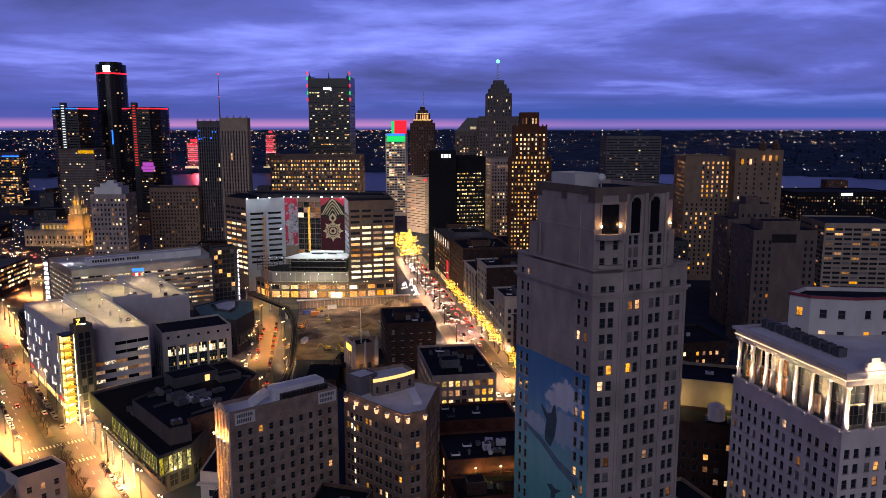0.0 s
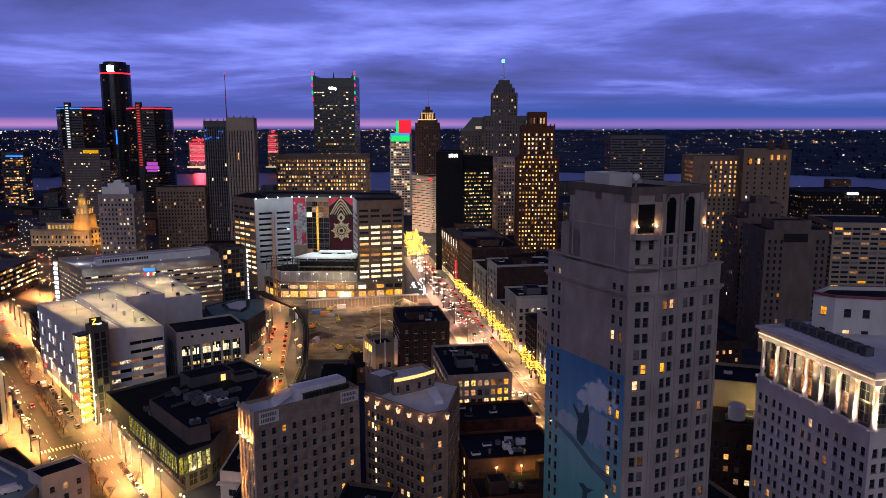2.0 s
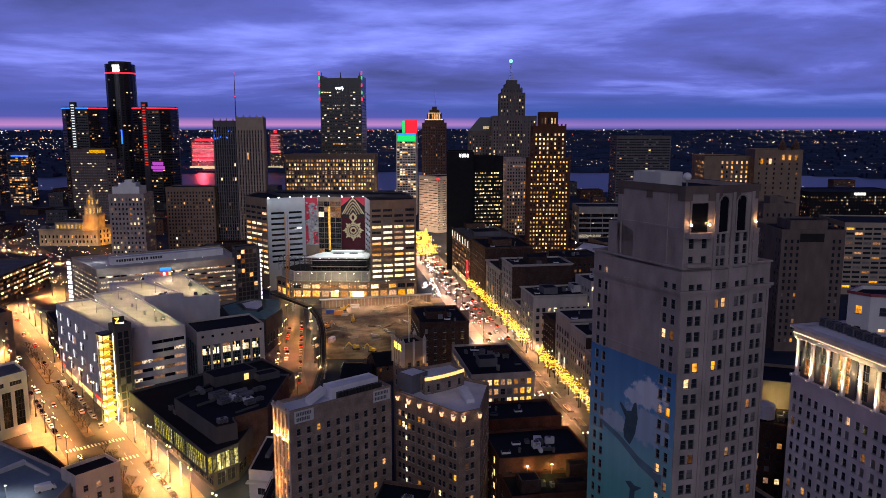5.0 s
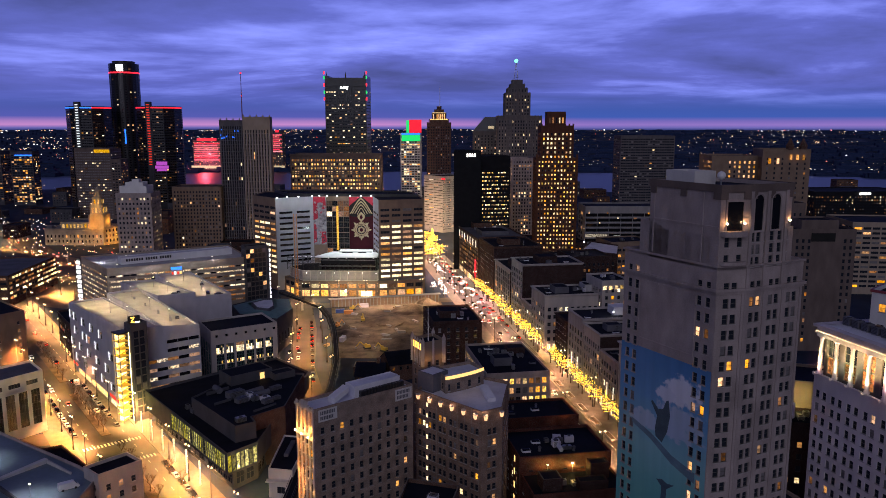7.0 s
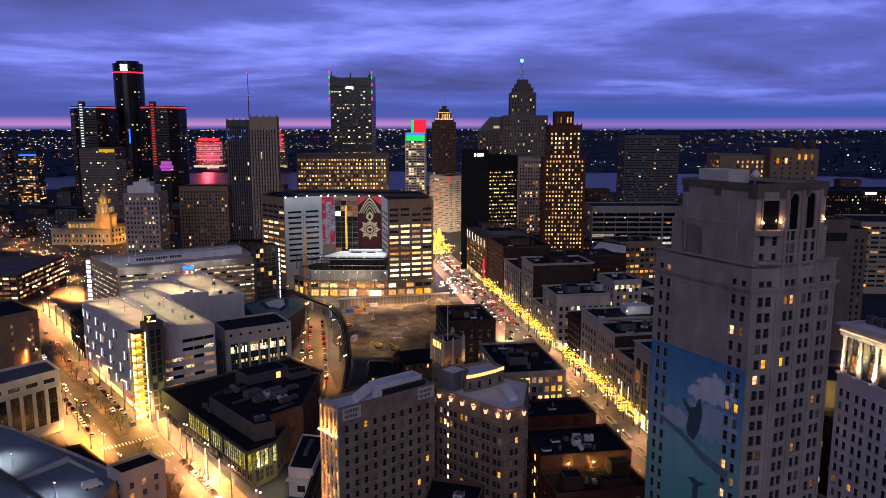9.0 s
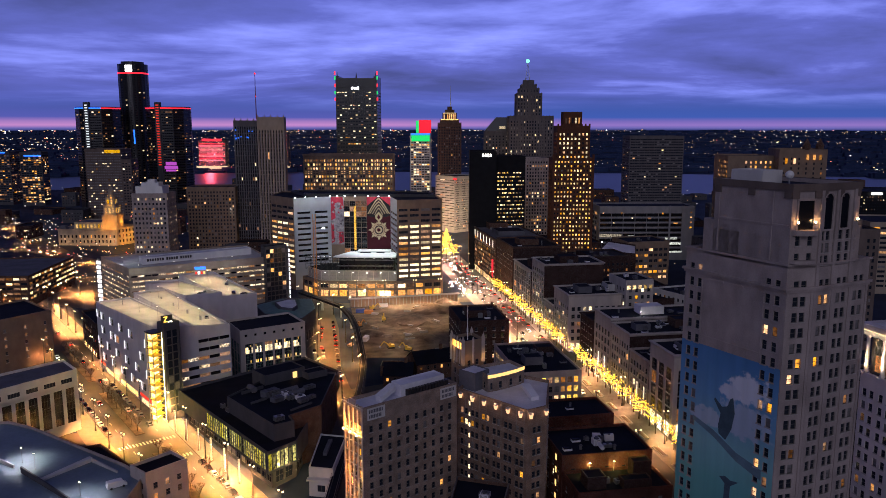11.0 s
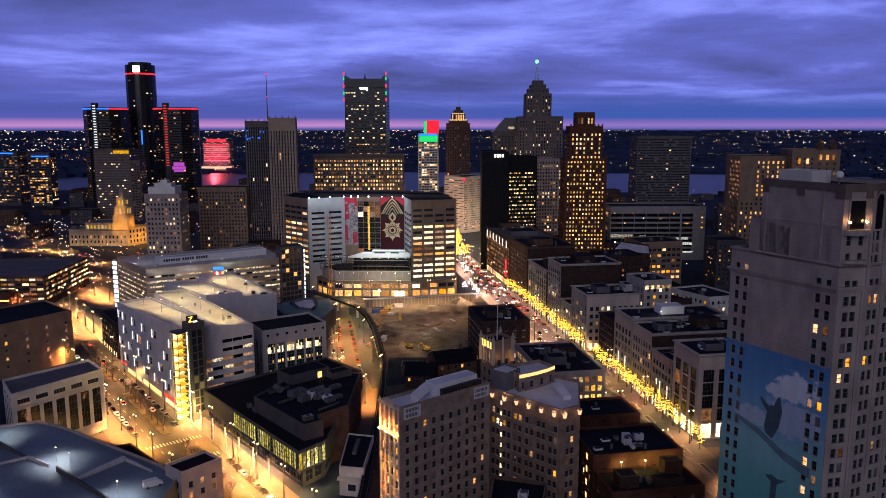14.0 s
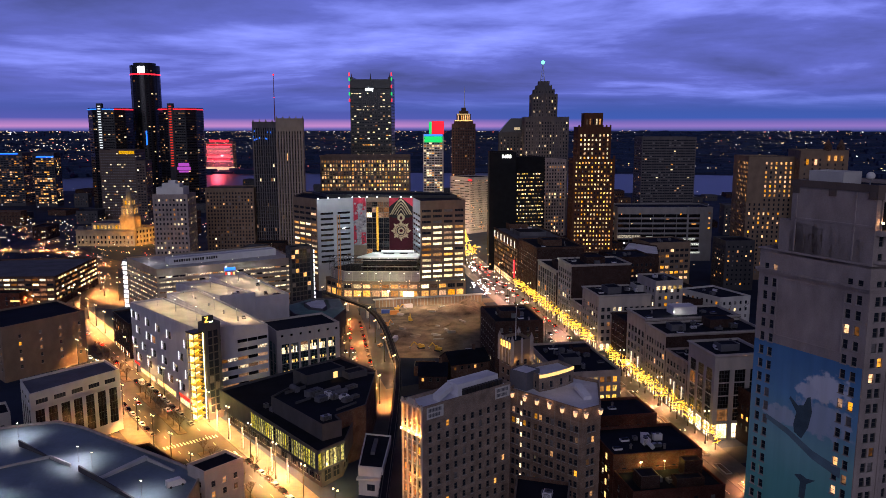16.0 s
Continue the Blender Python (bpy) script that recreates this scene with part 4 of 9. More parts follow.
def wall_shape(name, pts, mat, label, out):
    """A flat painted figure on the side wall."""
    g = Geo(mat)
    g.face([tuple(Vector(on_wall(TA, TDIR, u, z, out)) - Vector((TO.x, TO.y, 0))) for u, z in pts])
    return part(name, g, tower, label)


wall_shape("painted_wave", [(4.2, 62.6), (10, 61.2), (16, 58.6), (22.3, 57.4), (22.3, 55.2), (16, 56.8), (10, 59.8), (4.2, 61.6)], "paint_wave", "painted grey wave band", 0.02)
wall_shape("painted_figure", [(11.4, 61.0), (13.2, 60.2), (14.6, 63.0), (15.2, 66.5), (14.6, 69.6), (13.9, 69.2), (13.2, 67.4), (11.9, 66.9), (10.0, 68.3), (9.7, 67.8), (11.6, 65.4), (11.1, 62.6)], "paint_grey", "plain dark painted shape", 0.025)
wall_shape("painted_figure", [(13.6, 47.5), (15.0, 47.5), (15.2, 51.0), (17.2, 52.6), (15.2, 52.2), (13.8, 52.6), (12.2, 52.0), (13.7, 51.0)], "paint_grey", "plain dark painted shape", 0.025)
# house on the tower roof
building("roof_house", "pale grey plant house on the tower roof", "plant house", rect(C0 + BACK * 1.8 + TDIR * 2.0, C0 + BACK * 1.8 + TDIR * 9.5, 5.5), 115.2, "pale_concrete", None, z0=112.4, roof="roof_white")
dish = thing("dish_antenna", "white round antenna on the tower roof", "antenna", 24.9, 141.9, 112.4)
g = Geo("white_panel")
g.ball((0, 0, 2.1), 0.8, 0, 12, 8)
part("radome", g, dish)
g = Geo("steel")
g.tube((0, 0, 0), (0, 0, 1.4), 0.15, 0.15)
part("mast", g, dish)

# terracotta block with floodlit columns
WL, WF = Vector((73.0, 200.0)), Vector((83.2, 161.3))
WD = (WF - WL).normalized()
WRD = Vector((0.967, 0.255))
WR = WF + WRD * 34
WB = WL + (WR - WF)
WP = [WL, WF, WR, WB]
sash = style(fl=3.6, base=3.2, top=0.6, bay=5.6, w=1.4, wh=2.1, sill=0.7, pair=2.5, margin=0.2, lit=0.10, colors=(("lit_dim", 3), ("lit_warm", 2)))
upper = style(fl=5.0, base=0.6, top=0.2, bay=5.6, w=4.0, wh=4.6, sill=0.2, margin=0.2, lit=0.12, kind="grid32", colors=(("lit_dim", 3), ("lit_warm", 1)))
columned = building("office_block", "pale terracotta office block with floodlit columns under its cornice", "office building", WP, 57.2, "terracotta",
                   sash, cap=240, roof="roof_white", parapet=0.3, tiers=[(inset(WP, 1.5), 56.9, 68.2, upper, None, "frame")])
WO = Vector(columned.matrix_world.translation[:2])
g = Geo("terracotta")
ring(g, inset(WP, 1.4), 67.6, 70.2, 1.5, WO)
ring(g, inset(WP, 1.4), 68.6, 68.9, 1.75, WO)
ring(g, inset(WP, 1.4), 70.2, 70.9, 2.3, WO)
part("entablature", g, columned, "moulded pale cornice")
g = Geo("roof_white")
g.face([(p.x - WO.x, p.y - WO.y, 70.6) for p in inset(WP, 0.2)])
part("roof_deck", g, columned)
g = Geo("terracotta")
ring(g, WP, 56.6, 57.4, 0.35, WO)
part("string_course", g, columned)
for z0, z1, out in ((68.92, 69.04, 1.72), (70.06, 70.17, 1.58)):
    g = Geo("strip")
    ring(g, inset(WP, 1.4), z0, z1, out, WO)
    part("light_strip", g, columned, "warm light strip along the cornice moulding")
for p, e, n in ((WL, WD, 8), (WF, WRD, 5)):
    for i in range(n):
        u = 1.0 + i * 5.57 if e is WD else 1.2 + i * 6.2
        x, y, _ = on_wall(p, e, u, 0, -0.75)
        g = Geo("terracotta")
        x, y = x - WO.x, y - WO.y
        g.tube((x, y, 57.9), (x, y, 66.8), 0.55, 0.47, 12)
        g.tube((x, y, 57.3), (x, y, 57.9), 0.75, 0.7, 12)
        g.tube((x, y, 66.8), (x, y, 67.6), 0.5, 0.8, 12)
        col = part("column", g, columned)
        fx, fy, _ = on_wall(p, e, u, 0, 0.8)
        g = Geo("strip")
        g.box(fx - WO.x - 0.12, fx - WO.x + 0.12, fy - WO.y - 0.12, fy - WO.y + 0.12, 57.45, 57.52)
        part("uplight", g, col, "bright floodlight at the column foot")
        g = Geo("terracotta")
        wall_box(g, p, e, u - 0.25, u + 0.25, 57.1, 57.45, 1.0, 0, WO)
        part("bracket", g, col)
        uplight(fx, fy, 57.65, 52000, (-e.y * 1.5, e.x * 1.5))
cu = WF + WRD * 7.0
g = Geo("terracotta")
for w_, z0_, z1_ in ((2.8, 70.9, 71.7), (2.0, 71.7, 72.8), (1.1, 72.8, 73.7)):
    wall_box(g, cu, WRD, -w_, w_, z0_, z1_, 0.3, 0, WO, inn=0.5)
for k in (-2.3, 2.3):
    x_, y_, _ = on_wall(cu, WRD, k, 0, 0.1)
    g.ball((x_ - WO.x, y_ - WO.y, 72.2), 0.55, 0, 10, 8)
part("crest", g, columned, "floodlit carved crest on the roof edge")
x_, y_, _ = on_wall(cu, WRD, 0, 0, 2.2)
lamp(x_, y_, 71.2, 900, (1.0, 0.76, 0.5), 0.2)
for i in range(9):
    p = WL + WRD * 7.5 + WD * (2.5 + i * 3.3)
    air_unit(p.x, p.y, 70.6, 2.2, 2.2, 2.2, math.degrees(math.atan2(WD.y, WD.x)), "roof_grey")
annex = building("office_annex", "pale grey annex with a dark red roof edge and few windows", "office building",
                 [(86, 199), (89.5, 194.5), (100, 192), (112, 194), (120, 200), (119, 204), (93, 206)], 80.6, "pale_concrete",
                 style(fl=5.6, base=69.0, top=0.3, bay=4.0, w=1.7, wh=2.2, sill=0.3, lit=0.55, colors=(("lit_warm", 1),)), roof="roof_tar", cap=40)
g = Geo("red_trim")
ring(g, [Vector(p) for p in ((86, 199), (89.5, 194.5), (100, 192), (112, 194), (120, 200), (119, 204), (93, 206))], 80.0, 80.7, 0.35, annex.matrix_world.translation[:2])
part("roof_edge", g, annex, "dark red roof edge")

rightside = [
    ("shopping_block", "block with a louvred front and uplit top bays", wrect(100, 140, 566, 670), 38, "brown_brick", style(fl=3.6, base=6, top=4, bay=3.4, w=2.8, wh=2.2, lit=0.7, colors=(("lit_dim", 4), ("lit_warm", 1)), shop="shop"), "roof_grey"),
    ("brown_block", "brown brick commercial block", wrect(100, 135, 515, 562), 40, "brown_brick", style(lit=0.05, bay=4.2, shop="shop"), "roof_tar"),
    ("striped_block", "block with white piers between dark glass strips", wrect(100, 132, 470, 512), 32, "limestone_pale", style(fl=3.8, base=6, top=2, bay=5.0, w=3.6, wh=3.5, sill=0.2, lit=0.05, kind="grid22", shop="shop"), "roof_tar"),
    ("cream_block", "cream terracotta fronted block with brown brick flank", wrect(100, 138, 441, 467), 41, "limestone_pale", style(fl=3.8, base=6, top=2.5, bay=4.0, w=2.6, wh=2.4, lit=0.08, shop="shop"), "roof_tar"),
    ("uplit_shop", "low shop building with uplit piers", wrect(100, 135, 421.5, 440.5), 20, "limestone_pale", style(base=6, bay=4.2, w=2.8, lit=0.2, shop="shop"), "roof_tar"),
    ("white_block", "pale stone block with punched windows", wrect(100, 142, 395, 421), 32, "limestone_pale", style(fl=4.2, base=5, top=2, bay=3.3, w=1.9, wh=2.2, lit=0.3, colors=OFFICE, shop="shop"), "roof_tar"),
    ("dark_block", "dark brown brick shop block", wrect(100, 128, 357.5, 376), 27, "dark_brick", style(lit=0.08, shop="shop"), "roof_tar"),
    ("ornate_block", "pale ornate shop block with tall window bays", wrect(100, 148, 334.5, 356), 34, "limestone_pale", style(fl=4.3, base=6, top=2.5, bay=3.5, w=2.6, wh=2.9, lit=0.06, kind="grid31", shop="shop"), "roof_tar"),
    ("ornate_block", "pale stone shop block with paired windows", wrect(100, 148, 313, 334.3), 32.4, "limestone_pale", style(fl=4.3, base=6, top=2.0, bay=2.7, w=1.7, wh=2.6, lit=0.05, shop="shop"), "roof_tar"),
    ("stone_block", "weathered stone shop block", wrect(100, 140, 292.5, 312.5), 26, "limestone", style(fl=4.2, base=6, top=2.0, bay=2.7, w=1.9, wh=2.5, lit=0.05, shop="shop"), "roof_tar"),
    ("corner_store", "corner store with tall glazed bays over a bright ground floor", wrect(100, 122, 270.5, 292), 35.5, "limestone_pale", style(fl=5.4, base=7.5, top=2.5, bay=6.2, w=4.6, wh=5.0, sill=0.2, lit=0.1, kind="grid43", pane="pane_dark", colors=(("lit_dim", 1),), shop="shop_bright"), "roof_tar"),
]
for nm, lb, pl, hh, wm, stl, rf in rightside:
    party = style(cols=[], paint=(200, "dark_brick"))
    fr = None if nm in ("white_block", "corner_store", "shopping_block") else {0: party, 1: party, 2: party}
    building(nm, lb, "commercial building", pl, hh, wm, stl, fr, roof=rf, cap=48, cornice=(0.7, 0.9, 0.2, wm))
    clutter(pl, hh - 1.0, 5, nm + str(hh), 3.6)

# ---------------------------------------------------------------- left side of the avenue and the foreground
building("lit_loft", "low loft building with two rows of lit windows", "commercial building", wrect(44, 71, 294, 338), 23.5, "limestone", style(fl=4.0, base=5.6, top=1.0, bay=2.7, w=1.9, wh=2.5, sill=0.7, lit=0.92, kind="grid22", colors=(("lit_amber", 2), ("lit_warm", 2), ("lit_dim", 1))), cap=60)
clutter(wrect(44, 71, 294, 338), 22.5, 9, "loft")
building("red_brick_block", "dark red brick block with a flat roof", "commercial building", wrect(31, 55, 352, 385), 31, "dark_brick", style(bay=4, lit=0.06), cap=60)
clutter(wrect(31, 55, 352, 385), 30, 5, "rb")
building("brick_shop", "low red brick shop building", "commercial building", wrect(40, 71, 259, 277), 18, "red_brick", style(lit=0.02, bay=4), cap=40)
building("brick_shop", "low brick building with a dark roof", "commercial building", wrect(37, 67, 218, 240), 22, "red_brick", style(lit=0.04, bay=5), cap=40)
building("brick_yard", "walled brick yard with low dark roofs", "commercial building", wrect(37.2, 66.8, 203, 217.9), 17, "red_brick", style(lit=0.05, bay=5), cap=20)
for p_, q_, d_, h_ in ((W(41, 206), W(47, 206), 6, 20.0), (W(52, 205), W(61, 205), 4, 18.8), (W(58, 212), W(64, 212), 4, 21.0)):
    building("roof_house", "low brick roof house in a yard", "plant house", rect(p_, q_, d_), h_, "dark_brick", None, z0=15.9, roof="roof_tar", parapet=0.3)
clutter(wrect(37, 67, 218, 240), 21, 5, "bs")
clutter(wrect(38, 66, 204, 217), 16, 3, "by")

# slender lit-front building
MF = Vector((-64, 195))
MD, MS = Vector((-0.65, 0.76)), Vector((0.76, 0.65))
mpoly = [MF + MD * 9.5, MF, MF + MS * 34, MF + MS * 34 + MD * 9.5]
building("slender_block", "slender brick office block with a floodlit ornate street front", "office building", mpoly, 47, "beige_brick",
         style(fl=3.35, base=5, top=4, bay=3.25, w=1.25, wh=1.9, margin=1.2, lit=0.07),
         faces={0: style(fl=3.35, base=5, top=4.5, bay=2.1, w=1.3, wh=2.2, margin=0.5, lit=0.5, colors=(("lit_warm", 2), ("lit_dim", 2)))}, roof="roof_white", cap=160)
spoly = [Vector(p) for p in ((-38, 228), (-17.5, 209), (-11.3, 213), (-8, 236), (-26, 247))]
building("corner_block", "brown brick corner block with lamp brackets along its parapet", "office building", spoly, 41.5, "tan_brick",
         style(fl=3.5, base=5, top=2.5, bay=4.4, w=1.3, wh=1.9, pair=1.8, margin=0.6, lit=0.16), roof="roof_white", cap=150)
building("gothic_turret_block", "gothic stone office block with a floodlit crown", "office building", [(-40.2, 247.6), (-36.3, 240), (-29.3, 245), (-33.2, 252.6)], 53, "brown_stone",
         style(fl=3.5, base=5, top=5, bay=3.2, lit=0.08), cap=80)

# site and office block beyond it
slab("building_site", [(-112, 505), (-92, 392), (-45, 392), (-26, 455), (-38, 528)], 0.06, "soil", "bare earth of a building site", "building site")
CL, CC, CR = Vector((-162.2, 562)), Vector((-83.5, 549)), Vector((-50.6, 560))
K1, K2, K3, K4 = Vector((-136.8, 577)), Vector((-127.0, 578.5)), Vector((-109.1, 577)), Vector((-90.9, 578))
ribbonw = style(fl=4.1, base=11.5, top=2.5, bay=7.6, w=6.7, wh=1.9, sill=1.1, lit=0.92, colors=(("lit_white", 6), ("lit_warm", 2), ("lit_dim", 1)), kind="grid61", margin=0.5, toplit=(3, 0.06))
slits = style(fl=4.1, base=20, top=6.5, bay=12.5, w=10.2, wh=1.6, sill=1.2, paint=(200, "office_panel"), lit=0.0, kind="bare", pane="pane_dark", margin=1.0)
slits_short = style(fl=4.1, base=20, top=6.5, bay=9.5, w=7.4, wh=1.6, sill=1.2, paint=(200, "office_panel"), lit=0.0, kind="bare", pane="pane_dark", margin=1.0)
court = style(fl=4.1, base=25.9, top=0.5, bay=4.4, w=4.2, wh=3.7, sill=0.2, margin=0.1, lit=0.16, kind="grid32", colors=(("lit_white", 1), ("lit_dim", 5)), pane="pane_dark", toplit=(2, 0.95))
office = building("court_office", "large office block with ribbon windows around a glazed court", "office building",
                  [CL, K1, K2, K3, K4, CC, CR, CR + Vector((-12, 63)), Vector((-185.2, 585)) + Vector((0, 40)), Vector((-185.2, 585))], 70.3, "brown_stone",
                  ribbonw, faces={0: slits, 1: None, 2: court, 3: None, 4: slits_short}, cap=150,
                  tiers=[([K1 + Vector((-22, 12)), K4 + Vector((14, 6)), CR + Vector((-6, 22)), CR + Vector((-14, 50)), Vector((-185.2, 585)) + Vector((8, 36))], 69.2, 71.6, None, None, "black_metal")])
OO = Vector(office.matrix_world.translation[:2])


def on_office(name, p, q, z0, z1, mat, label, out=0.15):
    g = Geo(mat)
    e = (q - p).normalized()
    wall_box(g, p, e, 0, (q - p).length, z0, z1, out, 0, OO, inn=-0.02)
    return part(name, g, office, label)


banner1 = on_office("banner", K1, K2, 33, 70, "banner_white", "banner with pale flower shapes on red and grey")
banner2 = on_office("banner", K3, K4, 29, 70, "banner_red", "dark red banner with gold ornament")
column = on_office("lit_column", K2.lerp(K3, 0.44), K2.lerp(K3, 0.53), 29, 63, "amber_dim", "yellow lit column behind the glazing", 0.3)


def banner_shape(banner, p, e, pts, mat, label, out=0.2):
    g = Geo(mat)
    g.face([tuple(Vector(on_wall(p, e, u, z, out)) - Vector((OO.x, OO.y, 0))) for u, z in pts])
    ob = part("ornament", g, office, label)
    ob.parent = banner
    return ob


def star(cu, cz, r0, r1, n):
    return [(cu + (r1 if i % 2 else r0) * math.sin(i * math.pi / n), cz + (r1 if i % 2 else r0) * math.cos(i * math.pi / n)) for i in range(2 * n)]


P2, E2 = K3, (K4 - K3).normalized()
BW2 = (K4 - K3).length
BM = BW2 / 2
for a0 in range(8):
    ang = a0 * math.pi / 4
    ca, sa = math.cos(ang), math.sin(ang)
    petal = [(BM + ca * u - sa * v, 44.5 + sa * u + ca * v) for u, v in ((4.6, -1.3), (6.2, -0.9), (8.2, 0), (6.2, 0.9), (4.6, 1.3))]
    banner_shape(banner2, P2, E2, petal, "gold_paint", "gold petal of the sunburst", 0.20)
for r0, r1, n_, mat_, o_ in ((6.6, 5.0, 24, "gold_paint", 0.21), (5.0, 4.2, 24, "banner_red", 0.225), (4.3, 4.1, 24, "gold_paint", 0.24), (3.5, 3.4, 20, "banner_black", 0.255), (3.0, 2.3, 12, "gold_paint", 0.27), (1.6, 1.2, 8, "banner_red", 0.285)):
    banner_shape(banner2, P2, E2, star(BM, 44.5, r0, r1, n_), mat_, "ring of the gold sunburst", o_)
banner_shape(banner2, P2, E2, [(0.1, 69.9), (0.1, 56.0), (3.0, 54.6), (BW2 - 3.0, 54.6), (BW2 - 0.1, 56.0), (BW2 - 0.1, 69.9)], "banner_black", "black field", 0.19)
banner_shape(banner2, P2, E2, [(0.1, 69.9), (0.1, 63.0), (BM - 0.8, 69.9)], "banner_red2", "red corner", 0.20)
banner_shape(banner2, P2, E2, [(BW2 - 0.1, 69.9), (BM + 0.8, 69.9), (BW2 - 0.1, 63.0)], "banner_red2", "red corner", 0.20)


def arch_band(cu, cz, w, h, t):
    """A pointed arch of even thickness, drawn as one outline."""
    def side(ww, hh):
        return [(ww * (1 - k / 8) ** 0.7, hh * (k / 8) ** 1.15) for k in range(9)]
    outer, inner = side(w, h), side(w - t, h - t * 1.5)
    right = [(cu + u, cz + z) for u, z in outer] + [(cu + u, cz + z) for u, z in inner[::-1]]
    left = [(2 * cu - u, z) for u, z in right]
    return right[::-1], left


for w_, h_, z_, t_ in ((9.2, 12.6, 57.0, 1.0), (7.2, 9.6, 57.2, 0.8), (5.2, 7.4, 57.0, 0.7), (3.4, 5.4, 56.4, 0.6)):
    for outline in arch_band(BM, z_, min(w_, BM - 0.3), h_, t_):
        banner_shape(banner2, P2, E2, outline, "gold_paint", "gold pointed arch", 0.24)
banner_shape(banner2, P2, E2, [(BM, 50.8), (BM - 2.6, 53.4), (BM - 2.9, 55.4), (BM, 58.6), (BM + 2.9, 55.4), (BM + 2.6, 53.4)][::-1], "gold_paint", "gold bud shape", 0.22)
banner_shape(banner2, P2, E2, [(BM, 52.4), (BM - 1.3, 54.2), (BM, 56.8), (BM + 1.3, 54.2)][::-1], "banner_red", "dark heart of the bud", 0.25)
P1, E1 = K1, (K2 - K1).normalized()
BW1 = (K2 - K1).length
rb = random.Random(5)
for k, (u0, u1, z0, z1) in enumerate(((0.1, BW1 * 0.35, 52, 69.8), (0.1, BW1 * 0.25, 34, 50), (BW1 * 0.72, BW1 - 0.1, 60, 69.8), (BW1 * 0.6, BW1 - 0.1, 33.4, 43), (BW1 * 0.3, BW1 * 0.75, 65, 69.8))):
    banner_shape(banner1, P1, E1, [(u0, z0), (u1, z0 + 1.5), (u1 - 0.6, z1), (u0, z1)], "banner_red2", "red field", 0.17 + 0.004 * k)
for k in range(40):
    cu, cz = 1.0 + rb.random() * (BW1 - 2.0), 35 + rb.random() * 31
    banner_shape(banner1, P1, E1, star(cu, cz, 0.7 + rb.random() * 1.3, 0.4, 5 + k % 3), ("banner_red2", "grey_concrete", "grey_concrete", "dark_concrete")[k % 4], "flower shape", 0.2 + 0.004 * k)
# floodlights along the parapet
for p, q, us in ((CL, K1, (0.03, 0.3, 0.6, 0.97)), (K1, K2, (0.5,)), (K2, K3, (0.05, 0.5)), (K3, K4, (0.06, 0.5, 0.94))):
    for f in us:
        x, y, z = on_wall(p, (q - p).normalized(), f * (q - p).length, 70.6, 0.9)
        g = Geo("bulb_white")
        g.ball((x - OO.x, y - OO.y, z), 0.55, 0, 6, 4)
        fl = part("flood_lamp", g, office, "cool white floodlight")
        g = Geo("black_metal")
        g.tube((x - OO.x, y - OO.y, z - 0.3), (x - OO.x, y - OO.y + 1.4, z - 0.5), 0.08, 0.08, 5)
        part("bracket", g, fl)
for p, q, f, w in ((CL, K1, 0.05, 1300), (CL, K1, 0.5, 1100), (K1, K2, 0.5, 1000), (K3, K4, 0.15, 1200), (K3, K4, 0.85, 1200)):
    x, y, z = on_wall(p, (q - p).normalized(), f * (q - p).length, 71.0, 6.0)
    lamp(x, y, z, w, (0.80, 0.88, 1.0), 0.6)
# shop base and glazed winter garden in front
bp = [Vector(p) for p in ((-156, 558), (-141, 540), (-84, 540), (-50, 549), (-50.5, 559.5), (-83.6, 548.6), (-92, 576), (-138, 575))]
arcade = building("arcade", "brown stone base with two rows of lit shop windows", "arcade", bp, 12.0, "brown_stone", style(fl=4.6, base=6.0, top=0.6, bay=7.0, w=5.4, wh=2.9, sill=0.7, lit=0.75, kind="grid31", shop="lit_warm", colors=(("lit_white", 2), ("lit_warm", 3), ("lit_dim", 2))), roof="roof_grey", cap=60, parapet=0.5)
for k in range(9):
    x, y, _ = on_wall(bp[1], Vector((1, 0)), k * 7.1 + 0.2, 0, 0.3)
    for z in (4.6, 8.4, 10.4):
        g = Geo("bulb_soft")
        g.ball((x, y, z), 0.26, 0, 6, 4)
        fix("wall_lamp", g, Matrix(), arcade, "small warm wall lamp")
g = Geo("shop_bright")
g.box(-96, -88, 539.6, 539.8, 0.8, 4.6)
fix("lit_front", g, Matrix(), arcade, "bright white shop front")
gp2 = [Vector(p) for p in ((-152, 559), (-139, 542), (-84, 542), (-83.8, 548.4), (-92, 576), (-138, 575))]
wg = building("winter_garden", "pale glazed band below a dark steel terrace", "winter garden", gp2, 19.2, "frame_pale", style(fl=7.0, base=0.1, top=0.05, bay=5.2, w=5.0, wh=6.5, sill=0.3, margin=0.2, lit=0.0, kind="grid12", pane="band_glass"), z0=11.7, roof="roof_tar", parapet=0.2, cap=40)
for k in range(6):
    g = Geo("bulb_white")
    g.ball((-136 + k * 10.2, 541.6, 17.6), 0.32, 0, 6, 4)
    fix("wall_lamp", g, Matrix(), wg, "cool white lamp on the band")
lounge = building("dark_lounge", "two dark glass storeys under a white canopy", "lounge", [(-126, 545), (-86, 544), (-86, 560), (-122, 560)], 28.6, "black_granite", style(fl=4.7, base=0.2, top=0.1, bay=3.4, w=3.2, wh=4.0, sill=0.4, margin=0.1, lit=0.05, kind="grid12", colors=(("lit_white", 1), ("lit_dim", 1)), pane="pane_dark"), z0=19.0, roof="black_metal", parapet=0.2, cap=40)
for z in (22.2, 26.6):
    g = Geo("steel")
    g.box(-127, -85.5, 543.5, 543.8, z, z + 0.35)
    fix("rail_beam", g, Matrix(), lounge, "pale steel edge beam")
can = thing("canopy_roof", "white lit canopy roof with a low raised middle", "canopy", -105, 552, 28.6)
